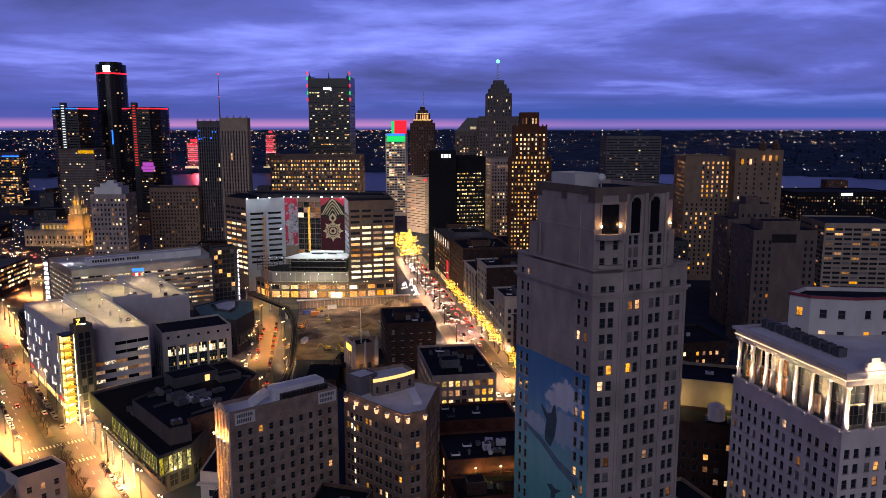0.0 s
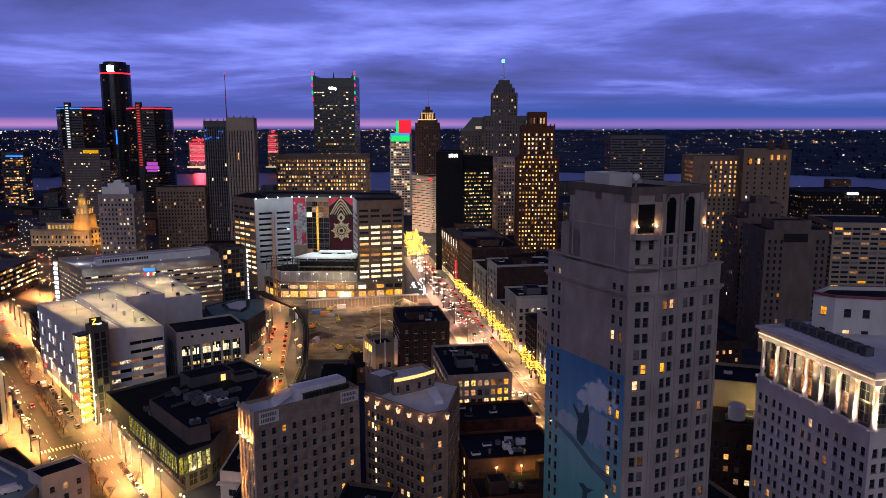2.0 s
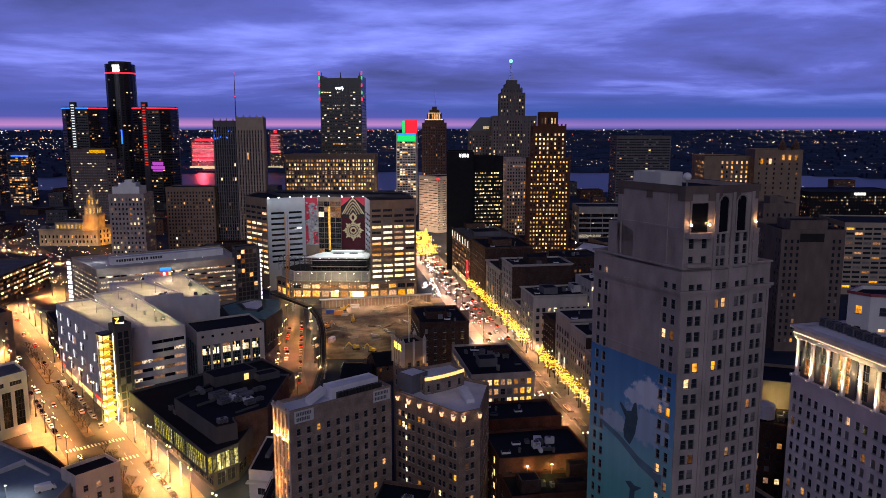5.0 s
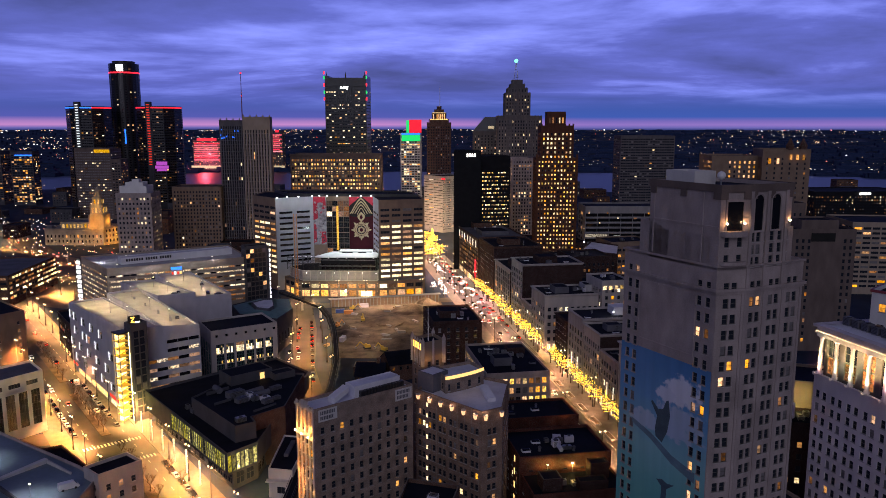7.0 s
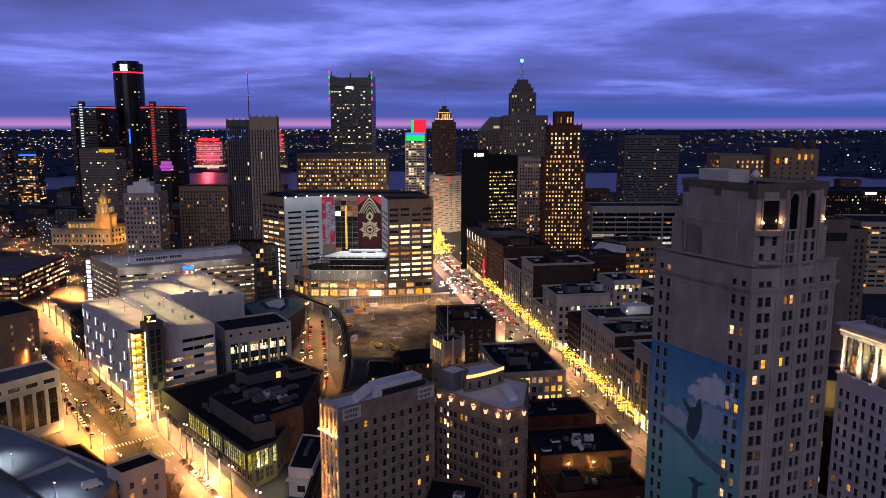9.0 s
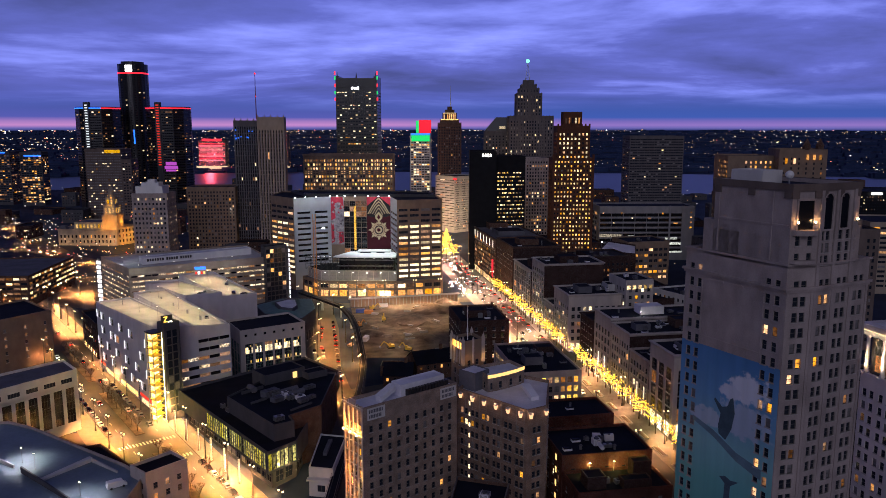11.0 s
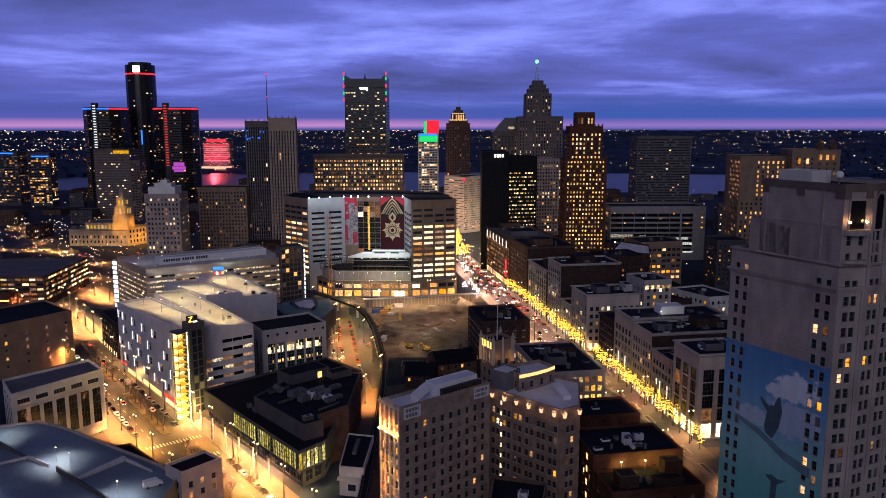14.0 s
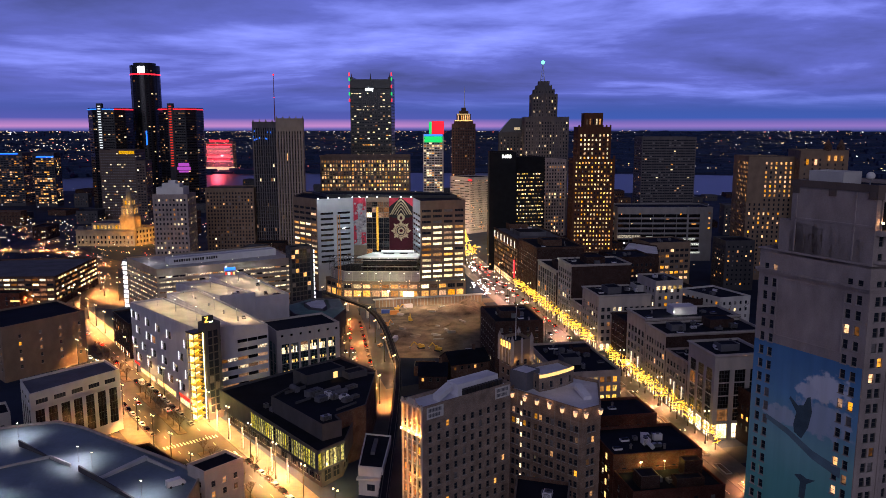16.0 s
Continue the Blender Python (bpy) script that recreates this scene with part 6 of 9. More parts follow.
ch = building("court_house", "floodlit sandstone county building with a tall clock tower", "public building", rect((-458, 776), (-396, 776), 44), 17.5, "sandstone", style(fl=5.2, base=2.0, top=1.2, bay=3.9, w=1.5, wh=3.0, lit=0.12, kind="plain", pane="pane_dark"),
              tiers=[(rect((-441, 777), (-408, 777), 30), 16.5, 24.5, style(fl=5.5, base=0.8, top=0.8, bay=3.6, w=2.4, wh=4.0, lit=1.0, kind="bare", colors=(("amber_dim", 1),)), None), (rect((-411, 776.6), (-395, 776.6), 16), 16.5, 32, None, None),
                     (rect((-409.4, 778), (-396.4, 778), 13), 31.5, 42, style(fl=6.5, base=1.4, top=1.4, bay=3.8, w=2.2, wh=5.6, lit=1.0, kind="bare", colors=(("amber_dim", 1),)), None), (rect((-407.6, 780), (-398.2, 780), 9), 41.5, 50, style(fl=5, base=1, top=1, bay=3, w=1.8, wh=4.4, lit=1.0, kind="bare", colors=(("amber_dim", 1),)), None)], roof="roof_grey", cap=0, cornice=(0.8, 1.0, 0.2, "sandstone"))
building("court_wing", "floodlit sandstone side wing of the county building", "public building", [(-395.8, 777), (-377, 812), (-386, 818), (-396.5, 800)], 19, "sandstone", style(fl=5.2, base=2.0, top=1.2, bay=3.9, w=1.5, wh=3.0, lit=0.3, kind="plain", pane="pane_dark"), roof="roof_grey", cap=0, cornice=(0.8, 1.0, 0.2, "sandstone"))
wgar = tower_box("white_garage", "white concrete parking deck with a plain pier at one end", (91.7, 700), (180, 703), 35, 50.5, "concrete_mid", style(fl=4.7, base=7, top=3.6, bay=11, w=10.6, wh=3.0, sill=0.9, margin=0.4, lit=0.04, kind="bare", pane="pane_dark", depth=0.8, skip=lambda i, j, n, rows: i == n - 1))
for u0, u1, z0, z1, m_ in ((62, 73, 19.4, 21.6, "deck_white"), (57, 64.5, 14.6, 16.6, "deck_white"), (66, 77, 14.6, 16.8, "deck_white"), (66, 78, 7.0, 8.6, "deck_white"), (0.6, 21, 21.6, 24.4, "deck_dim"), (27, 33, 21.8, 23.2, "deck_white"),
                           (84.4, 86.2, 44, 45.4, "lit_dim"), (84.4, 86.2, 39.4, 40.8, "lit_warm"), (84.4, 86.2, 34.8, 36.2, "lit_dim"), (84.4, 86.2, 30, 31.4, "lit_warm"), (3, 4.2, 43.5, 45, "lit_warm"), (20, 21.2, 43.5, 44.8, "lit_warm"), (58, 59.4, 43, 44.6, "lit_warm"), (45, 48, 38.5, 40, "lit_dim"), (69, 73, 34, 35.2, "lit_warm"), (30, 31, 39, 40, "lit_white"), (13, 14, 34.5, 35.5, "lit_white")):
    g = Geo(m_)
    wall_box(g, Vector((91.7, 700)), Vector((0.9994, 0.034)), u0, u1, z0, z1, 0.06, 0, (0, 0))
    fix("lit_opening", g, Matrix(), wgar, "lit deck opening")
g = Geo("concrete_mid")
wall_box(g, Vector((91.7, 700)), Vector((0.9994, 0.034)), 64.6, 66.2, 0, 51.0, 0.7, 0, (0, 0))
fix("pier", g, Matrix(), wgar)

# ---------------------------------------------------------------- garages: decks, ramps, stair towers
def slanted_wall(name, p, q, z0, z1, h, mat, label, category, thick=0.35):
    """A parapet that climbs from p to q."""
    p, q = Vector(p), Vector(q)
    ob = thing(name, label, category, p.x, p.y, min(z0, z1))
    e = (q - p).normalized()
    n = Vector((-e.y, e.x)) * thick / 2
    base = min(z0, z1)
    g = Geo(mat)
    A = [(-n.x, -n.y, z0 - base), (q.x - p.x - n.x, q.y - p.y - n.y, z1 - base), (q.x - p.x + n.x, q.y - p.y + n.y, z1 - base), (n.x, n.y, z0 - base)]
    B = [(x, y, z + h) for x, y, z in A]
    g.face(A[::-1])
    g.face(B)
    for i in range(4):
        g.face((A[i], A[(i + 1) % 4], B[(i + 1) % 4], B[i]))
    part("panel", g, ob)
    return ob


def deck_lamp(x, y, z, watts, h=5.2, color=(1.0, 0.68, 0.36), group="deck lamps"):
    ob = thing("deck_lamp", "short lamp post standing on a parking deck", "lamp post", x, y, z, group=group)
    g = Geo("steel")
    g.tube((0, 0, 0), (0, 0, h), 0.09, 0.07, 6)
    part("post", g, ob)
    g = Geo("bulb")
    g.box(-0.24, 0.24, -0.13, 0.13, h, h + 0.14)
    part("lamp_head", g, ob, "bright lamp head")
    if watts:
        street_light(x, y, z + h + 0.6, watts * 1.6, color, 150)
    return ob


for u, d, z in ((14, 9, 34.6), (40, 9, 36.2), (66, 9, 37.4), (20, 25, 36.8), (48, 25, 36.0), (74, 25, 35.4), (0, 43, 36.4), (22, 43, 37.4), (-6, 62, 36.6), (20, 62, 35.4)):
    deck_lamp(*GP(u, d), z - 0.6, 6200, 6.5, (1.0, 0.70, 0.40))
kio = thing("roof_kiosk", "small roof kiosk with a blue sign and coloured lights", "kiosk", *GP(-22, 64), 37.6, 20)
g = Geo("grey_concrete")
g.box(-3.2, 3.2, -2, 2, 0, 3.4)
part("body", g, kio)
g = Geo("blue_light")
g.box(-3.0, 3.0, -2.2, -2.02, 3.5, 5.2)
part("sign", g, kio, "blue lit sign")
for k in range(4):
    g = Geo(("red_soft", "white_light", "red_soft", "amber_soft")[k])
    g.box(-2.8 + k * 1.5, -1.8 + k * 1.5, -2.15, -2.02, 0.8, 2.4)
    part("lit_panel", g, kio, "coloured lit panel")
# yellow lit stair tower and dark lift shaft at the street corner
building("lift_shaft", "dark glazed lift shaft at the garage corner", "lift shaft", [(-160.4, 300.4), (-155.8, 306.0), (-160.4, 310.0), (-164.8, 304.4)], 42.5, "dark_concrete",
         style(fl=3.3, base=3, top=2.5, bay=2.5, w=2.2, wh=3.0, sill=0.15, lit=0.0, kind="plain"), cap=40)
stair = thing("stair_tower", "open stair tower lit bright yellow", "stair tower", -165.4, 302.0, 0, 51)
for i in range(12):
    g = Geo("yellow_paint")
    z = i * 3.2
    g.box(-2.2, 2.2, -2.6, 2.6, z + 2.9, z + 3.15)
    g.face(((-2.2, -1.0, z), (2.2, -1.0, z + 1.6), (2.2, 0.2, z + 1.6), (-2.2, 0.2, z)))
    g.face(((-2.2, 1.8, z + 3.1), (2.2, 1.8, z + 1.6), (2.2, 0.6, z + 1.6), (-2.2, 0.6, z + 3.1)))
    part("flight", g, stair, "yellow stair flight")
    g = Geo("stair_glow")
    g.box(-2.0, 2.0, 1.0, 1.2, z + 0.1, z + 2.85)
    g.box(-2.0, -1.8, -2.2, 1.0, z + 0.9, z + 2.85)
    part("light_panel", g, stair, "glowing yellow panel")
    g = Geo("stair_edge")
    g.box(2.0, 2.6, -2.9, -2.45, z + 0.05, z + 3.15)
    part("light_strip", g, stair, "white hot light strip")
for x, y in ((-2.25, -2.65), (2.25, 2.65), (-2.25, 2.65)):
    g = Geo("steel")
    g.box(x - 0.12, x + 0.12, y - 0.12, y + 0.12, 0, 38.6)
    part("post", g, stair)
g = Geo("black_metal")
g.box(-2.6, 2.6, -3.0, 3.0, 38.5, 39.0)
part("roof", g, stair)
sign = thing("roof_sign", "dark sign box with an amber zigzag mark", "sign", -160.8, 305.2, 41.6, 40)
g = Geo("black_metal")
g.box(-2.4, 2.4, -0.25, 0.25, 0, 3.4)
part("box", g, sign)
g = Geo("amber")
for pts in (((-0.8, 2.9), (0.8, 2.9), (0.8, 2.5), (-0.8, 2.5)), ((0.8, 2.5), (0.3, 2.5), (-0.8, 0.9), (-0.3, 0.9)), ((-0.8, 0.9), (0.8, 0.9), (0.8, 0.5), (-0.8, 0.5))):
    g.face([(x - 0.6, -0.27, z) for x, z in pts][::-1])
part("mark", g, sign, "glowing amber zigzag mark")
g = Geo("white_light")
g.box(0.4, 2.2, -0.3, -0.26, 0.3, 0.8)
part("light_bar", g, sign)
lamp(-160, 296, 10, 9000, (1.0, 0.7, 0.2), 0.6)
lamp(-173, 291, 26, 1800, (1.0, 0.7, 0.2), 0.6)
# white light tubes on the street side
ze = Vector((0.651, -0.759))
ZE = GP(0, 0)
for row, slots in enumerate(SLOTS):
    for k, i in enumerate(slots):
        u = 0.4 + (i + 0.5) * (87.2 / 12) - 2.8
        g = Geo("tube")
        g.tube((0, 0, 0), (0, 0, 3.9), 0.13, 0.13, 6)
        fix("light_tube", g, pose(*on_wall(ZE, ze, u, 6.4 + row * 7.0, 0.16)), garage, "upright white light tube")
# long garage: penthouse lettering bars, roof lamps, lit stair towers
lo = rect((-246, 484), (-186, 528), 9)
building("roof_gallery", "pale roof gallery with a row of dark signs", "roof gallery", lo, 38.0, "white_panel", None, z0=33.4, roof="roof_white", parapet=0.3)
le = (lo[1] - lo[0]).normalized()
for i in range(17):
    g = Geo("black_metal")
    g.box(0, 1.1, -0.05, 0.05, 0, 1.7)
    fix("sign_bar", g, pose(*on_wall(lo[0], le, 3 + i * 1.6 + (1.2 if i > 6 else 0) + (1.2 if i > 11 else 0), 35.3, 0.06), 0, 0, math.degrees(math.atan2(le.y, le.x))), find("roof_gallery"))
for x, y, w in ((-240, 464, 3600), (-222, 476, 3000), (-205, 487, 3600), (-190, 497, 3000), (-262, 490, 3200), (-250, 500, 2400)):
    deck_lamp(x, y, 33.5, w, 3.6, color=(0.82, 0.82, 1.0))
deck_lamp(-199.6, 569.8, 33.5, 2500, 2.0, (0.85, 0.9, 1.0))
for p, hgt, e in (((-284.8, 503.5), 34.0, Vector((0.9, -0.43))), ((-157.5, 518.5), 41.0, Vector((-0.6, 0.8)))):
    st = thing("light_column", "column of white light bands on a stair tower", "light column", p[0], p[1], 0, math.degrees(math.atan2(e.y, e.x)))
    for i in range(int(hgt / 3.3)):
        g = Geo("tube")
        g.box(-1.7, 1.7, -0.3, 0.3, i * 3.3 + 0.6, i * 3.3 + 2.7)
        part("light_band", g, st)
    g = Geo("steel")
    g.box(-1.35, 1.35, 0.3, 0.5, 0, hgt)
    part("backing", g, st)
lamp(-288, 500, 20, 2500, (1, 0.9, 0.8), 0.6)

# ---------------------------------------------------------------- foreground roofs and fronts
# slender block: floodlit parapet, sign panels, roof house
g = Geo("limestone_pale")
e0 = (mpoly[1] - mpoly[0]).normalized()
sb = [o for o in bpy.data.objects if o.name == "slender_block"][0]
so = Vector(sb.matrix_world.translation[:2])
for u in (0.3, 2.5, 4.75, 7.0, 9.2):
    wall_box(g, mpoly[0], e0, u - 0.28, u + 0.28, 4, 47.6, 0.35, 0, so)
wall_box(g, mpoly[0], e0, -0.2, 9.7, 38.0, 38.7, 0.6, 0, so)
wall_box(g, mpoly[0], e0, -0.2, 9.7, 46.2, 46.9, 0.6, 0, so)
wall_box(g, mpoly[0], e0, 3.2, 6.3, 46.9, 48.4, 0.4, 0, so)
part("ornate_front", g, sb, "cream terracotta street front")
for u in (1.2, 4.75, 8.3):
    x, y, z = on_wall(mpoly[0], e0, u, 39.0, 1.3)
    g = Geo("bulb")
    g.ball((x - so.x, y - so.y, z), 0.3, 0, 6, 4)
    part("flood_lamp", g, sb, "bright floodlight on the ledge")
    lamp(x, y, z + 0.6, 2400, (1.0, 0.36, 0.07), 0.3)
# unseen lights before the wall, added to carry the glow further down
for z in (12, 25):
    x, y, _ = on_wall(mpoly[0], e0, 4.75, 0, 4.5)
    lamp(x, y, z, 6000, (1.0, 0.35, 0.07), 0.4)
e1 = (mpoly[2] - mpoly[1]).normalized()
for u0 in (1.5, 27.5):
    g = Geo("pale_concrete")
    wall_box(g, mpoly[1], e1, u0, u0 + 6.0, 42.9, 46.4, 0.06, 0, so)
    pn = part("painted_sign", g, sb, "pale painted sign panel")
    g = Geo("roof_grey")
    for k, (zz, n) in enumerate(((44.9, 9), (43.4, 8))):
        for i in range(n):
            wall_box(g, mpoly[1], e1, u0 + 0.6 + i * 0.53, u0 + 0.6 + i * 0.53 + 0.36, zz, zz + 1.0, 0.09, 0, so)
    ob = part("sign_bars", g, sb, "dark bars of lettering")
    ob.parent = pn
building("roof_house", "long low plant house on a pale roof", "plant house", rect(mpoly[1] + e1 * 15 + MD * 2.5, mpoly[1] + e1 * 31 + MD * 2.5, 5), 49.6, "roof_white", None, z0=46.0, roof="roof_white", parapet=0.2)
pl = thing("pipe_duct", "grey louvred duct along the roof", "duct", *(mpoly[1] + e1 * 16 + MD * 1.2), 46.0, math.degrees(math.atan2(e1.y, e1.x)))
g = Geo("black_metal")
for i in range(14):
    g.box(i * 1.1, i * 1.1 + 0.8, -0.6, 0.6, 0.2, 2.4)
part("louvre", g, pl)
g = Geo("steel")
g.box(-0.2, 15.6, -0.7, 0.7, 0, 0.2)
part("base", g, pl)
slanted_wall("stair_hood", mpoly[1] + e1 * 8 + MD * 4, mpoly[1] + e1 * 13 + MD * 4, 46, 48.4, 1.6, "roof_white", "sloping pale roof hood", "hood", 3.0)

# corner block: bracket lamps, curved roof room with a lit edge
cb = [o for o in bpy.data.objects if o.name == "corner_block"][0]
cl = thing("wall_bracket_lamp", "shield-shaped lamp glowing under the parapet", "wall lamp", 0, 0, 0, group="bracket lamps")
g = Geo("bulb_soft")
g.prism([Vector((0.45 * math.cos(a), 0.45 * math.sin(a))) for a in np.linspace(0, math.tau, 7)[:-1]], -1.5, -0.2, poly1=[Vector((0.75 * math.cos(a), 0.75 * math.sin(a))) for a in np.linspace(0, math.tau, 7)[:-1]], bottom=True)
part("shade", g, cl, "glowing shield shade")
g = Geo("limestone_pale")
g.box(-0.5, 0.5, -0.5, 0.6, -0.2, 0.3)
part("bracket", g, cl)
first = True
for p, q, us in ((spoly[0], spoly[1], (0.07, 0.25, 0.42, 0.59, 0.76, 0.93)), (spoly[1], spoly[2], (0.12, 0.9))):
    e = (q - p).normalized()
    for f in us:
        x, y, z = on_wall(p, e, f * (q - p).length, 40.4, 0.7)
        m = pose(x, y, z, 0, 0, math.degrees(math.atan2(e.y, e.x)))
        if first:
            cl.matrix_world = m
            first = False
        else:
            copy_thing(cl, m)
        if f in (0.25, 0.59, 0.93, 0.12):
            lamp(x + e.y * 0.8, y - e.x * 0.8, z + 0.6, 110, (1.0, 0.55, 0.3), 0.3)
rp = [Vector(p) for p in ((-28.5, 226.5), (-26.0, 227.8), (-22.6, 230.2), (-19.0, 233.2), (-16.2, 236.3), (-20.5, 243.5), (-33, 236))]
building("roof_room", "curved roof room with a golden lit edge", "roof room", rp, 46.0, "beige_brick", style(fl=3.4, base=0.4, top=1.0, bay=2.6, w=1.3, wh=2.2, sill=0.4, lit=0.1), z0=40.4, roof="roof_white", cap=20)
for p, q in zip(rp[:4], rp[1:5]):
    g = Geo("amber_soft")
    wall_box(g, p, (q - p).normalized(), 0, (q - p).length, 45.0, 46.1, 0.12, 0, (0, 0), inn=-0.01)
    fix("lit_edge", g, Matrix(), find("roof_room"), "golden glowing band")
building("plant_house", "white boxy plant house on a flat roof", "plant house", rect((-37.5, 231.5), (-32.5, 227), 7), 46.4, "roof_grey", None, z0=40.4, roof="roof_white", parapet=0.2)

# gothic block with floodlit crown
tb = [o for o in bpy.data.objects if o.name == "gothic_turret_block"][0]
tbo = tb.matrix_world.translation
tpoly = [Vector(p) for p in ((-40.2, 247.6), (-36.3, 240), (-29.3, 245), (-33.2, 252.6))]
for k, p in enumerate(tpoly + [(tpoly[0] + tpoly[1]) / 2, (tpoly[1] + tpoly[2]) / 2, (tpoly[0] * 0.75 + tpoly[1] * 0.25), (tpoly[0] * 0.25 + tpoly[1] * 0.75)]):
    g = Geo("limestone")
    q = (p - Vector(tbo[:2])) * 0.98
    s_ = 0.6 if k < 4 else 0.35
    g.box(q.x - s_, q.x + s_, q.y - s_, q.y + s_, 45, 53.5 if k < 4 else 53.2)
    g.prism([Vector((q.x + a * s_, q.y + b * s_)) for a, b in ((-1, -1), (1, -1), (1, 1), (-1, 1))], 53.2, 55.0 if k < 4 else 54, poly1=[Vector((q.x + a * 0.05, q.y + b * 0.05)) for a, b in ((-1, -1), (1, -1), (1, 1), (-1, 1))])
    part("pinnacle", g, tb)
for x, y, z, w in ((-40.4, 244.6, 49.6, 160), (-37.6, 239.0, 46.5, 90), (-34.2, 240.2, 46.5, 90), (-29.6, 243.6, 46.5, 60), (-41.3, 247.0, 46.5, 90)):
    lamp(x, y, z, w, (1.0, 0.50, 0.15), 0.2)
# floodlight on the crown's left side, made as a panel that glows
g = Geo("amber")
wall_box(g, tpoly[0], (tpoly[1] - tpoly[0]).normalized(), 1.2, 7.3, 50.2, 52.3, 0.12, 0, tbo[:2])
part("lit_panel", g, tb, "glowing panel in place of the crown's floodlit side")

# sports centre: raised main block, glass wing, roof boxes
wine = style(cols=[], paint=(200, "brown_brick"))
building("raised_block", "raised dark-roofed block of the sports centre", "community centre", [(-127.1, 275), (-102, 247), (-95.9, 251.6), (-98.7, 256.4), (-89.1, 267), (-89.6, 305), (-113.3, 307.1)], 20.6, "dark_concrete", None, {3: wine, 4: wine, 5: wine}, roof="roof_tar", parapet=0.7)
for p, q, d, h in (((-116, 289.5), (-102.3, 301.9), 11, 24.0), ((-100, 297), (-93, 303), 6, 22.6)):
    building("roof_box", "dark plant box on the sports centre roof", "plant house", rect(p, q, d), h, "dark_concrete", None, z0=14.4, roof="roof_tar", parapet=0.3)
g = Geo("amber_soft")
g.box(-1.0, 1.0, -0.1, 0.1, 0.1, 2.7)
fix("lit_door", g, pose(-105.8, 298.7, 20.2, 0, 0, 42), find("roof_box"), "lit yellow doorway")
clutter([(-121, 280), (-102, 257), (-92, 269), (-94, 292), (-112, 296)], 19.6, 10, "ym", 4.6)
clutter([(-140, 285), (-112, 254), (-108, 258), (-136, 290)], 14.6, 2, "ym2", 2.5)
for u in (6, 18, 30, 42, 54, 66):
    p = yp[0] + (yp[1] - yp[0]).normalized() * u + Vector((-0.785, -0.62)) * 4.0
    po = thing("lit_banner_post", "white post with a small lamp in the plaza", "lamp post", p.x, p.y, 0.15, group="plaza posts")
    g = Geo("white_panel")
    g.box(-0.25, 0.25, -0.25, 0.25, 0, 9)
    part("post", g, po)
    g = Geo("bulb_white")
    g.ball((0.3, -0.4, 6.5), 0.22, 0, 6, 4)
    part("lamp", g, po)

# parking roof: wedge walls between the ramps, lamps
def ramp_wedge(p, q, z, h0, h1, mat, label, thick=0.5):
    p, q = Vector(p), Vector(q)
    ob = thing("ramp_wall", label, "wall", p.x, p.y, z, math.degrees(math.atan2(q.y - p.y, q.x - p.x)))
    L = (q - p).length
    g = Geo(mat)
    A = [(0, -thick / 2, 0), (L, -thick / 2, 0), (L, thick / 2, 0), (0, thick / 2, 0)]
    B = [(x, y, h0 if x == 0 else h1) for x, y, _ in A]
    g.face(A[::-1])
    g.face(B)
    for i in range(4):
        g.face((A[i], A[(i + 1) % 4], B[(i + 1) % 4], B[i]))
    part("panel", g, ob)
    return ob


ramp_wedge((-198.2, 227.1), (-183.0, 218.0), 20.3, 2.2, 0.3, "dark_concrete", "wedge-shaped wall beside a roof ramp")
ramp_wedge((-183.0, 218.0), (-173.5, 212.2), 20.3, 1.1, 1.1, "grey_concrete", "low concrete wall on a parking roof")
ramp_wedge((-169.4, 209.2), (-140, 187.5), 20.3, 2.0, 0.8, "dark_concrete", "wedge-shaped wall beside a roof ramp")
ramp_wedge((-205, 203), (-183.2, 218.4), 20.3, 0.5, 0.9, "grey_concrete", "low kerb wall on a parking roof")
ramp_wedge((-160.6, 204.2), (-152.4, 217.9), 20.3, 0.5, 1.3, "pale_concrete", "pale low wall beside a roof ramp", 1.6)
ramp_wedge((-151.5, 217.0), (-140.5, 209.8), 20.3, 1.2, 0.6, "grey_concrete", "low wall along the roof edge")
for x, y, w in ((-202.6, 234, 700), (-172.8, 215.6, 900), (-166.5, 211.5, 0), (-143.4, 193.2, 700), (-215, 195, 600), (-185, 190, 600)):
    deck_lamp(x, y, 20.3, w * 4.5, 5.0, (0.92, 0.86, 0.95), "roof lamps")

# ---------------------------------------------------------------- building site, elevated track
rs = random.Random(3)
mound = Geo("soil")
for cx, cy, r, h in ((-70, 470, 16, 4), (-55, 500, 14, 5), (-92, 440, 10, 2.5), (-60, 430, 12, 2.0), (-48, 515, 10, 6)):
    n = 14
    rows = [[(cx + r * f * (1 + 0.2 * rs.uniform(-1, 1)) * math.cos(i * math.tau / n), cy + r * f * (1 + 0.2 * rs.uniform(-1, 1)) * math.sin(i * math.tau / n), 0.02 + h * (1 - f) ** 0.8) for i in range(n)] for f in (1.0, 0.75, 0.5, 0.25, 0.05)]
    for a in range(4):
        for i in range(n):
            j = (i + 1) % n
            mound.face((rows[a][i], rows[a][j], rows[a + 1][j], rows[a + 1][i]))
tagged(new("earth_mounds", mound.mesh("earth_mounds")), "heaps of dug earth on the building site", "earth", kind="stuff")
SW0, SW1 = Vector((-113, 507)), Vector((-38, 527))
sw = thing("retaining_wall", "pale timber retaining wall with steel piles", "wall", SW0.x, SW0.y, 0, math.degrees(math.atan2(SW1.y - SW0.y, SW1.x - SW0.x)))
g = Geo("brown_stone")
g.box(0, 77, 0, 0.5, 0, 5.5)
part("lagging", g, sw)
g = Geo("pale_concrete")
g.box(-1, 78, -1.0, 2.5, 5.5, 6.0)
part("coping", g, sw, "lit concrete coping")
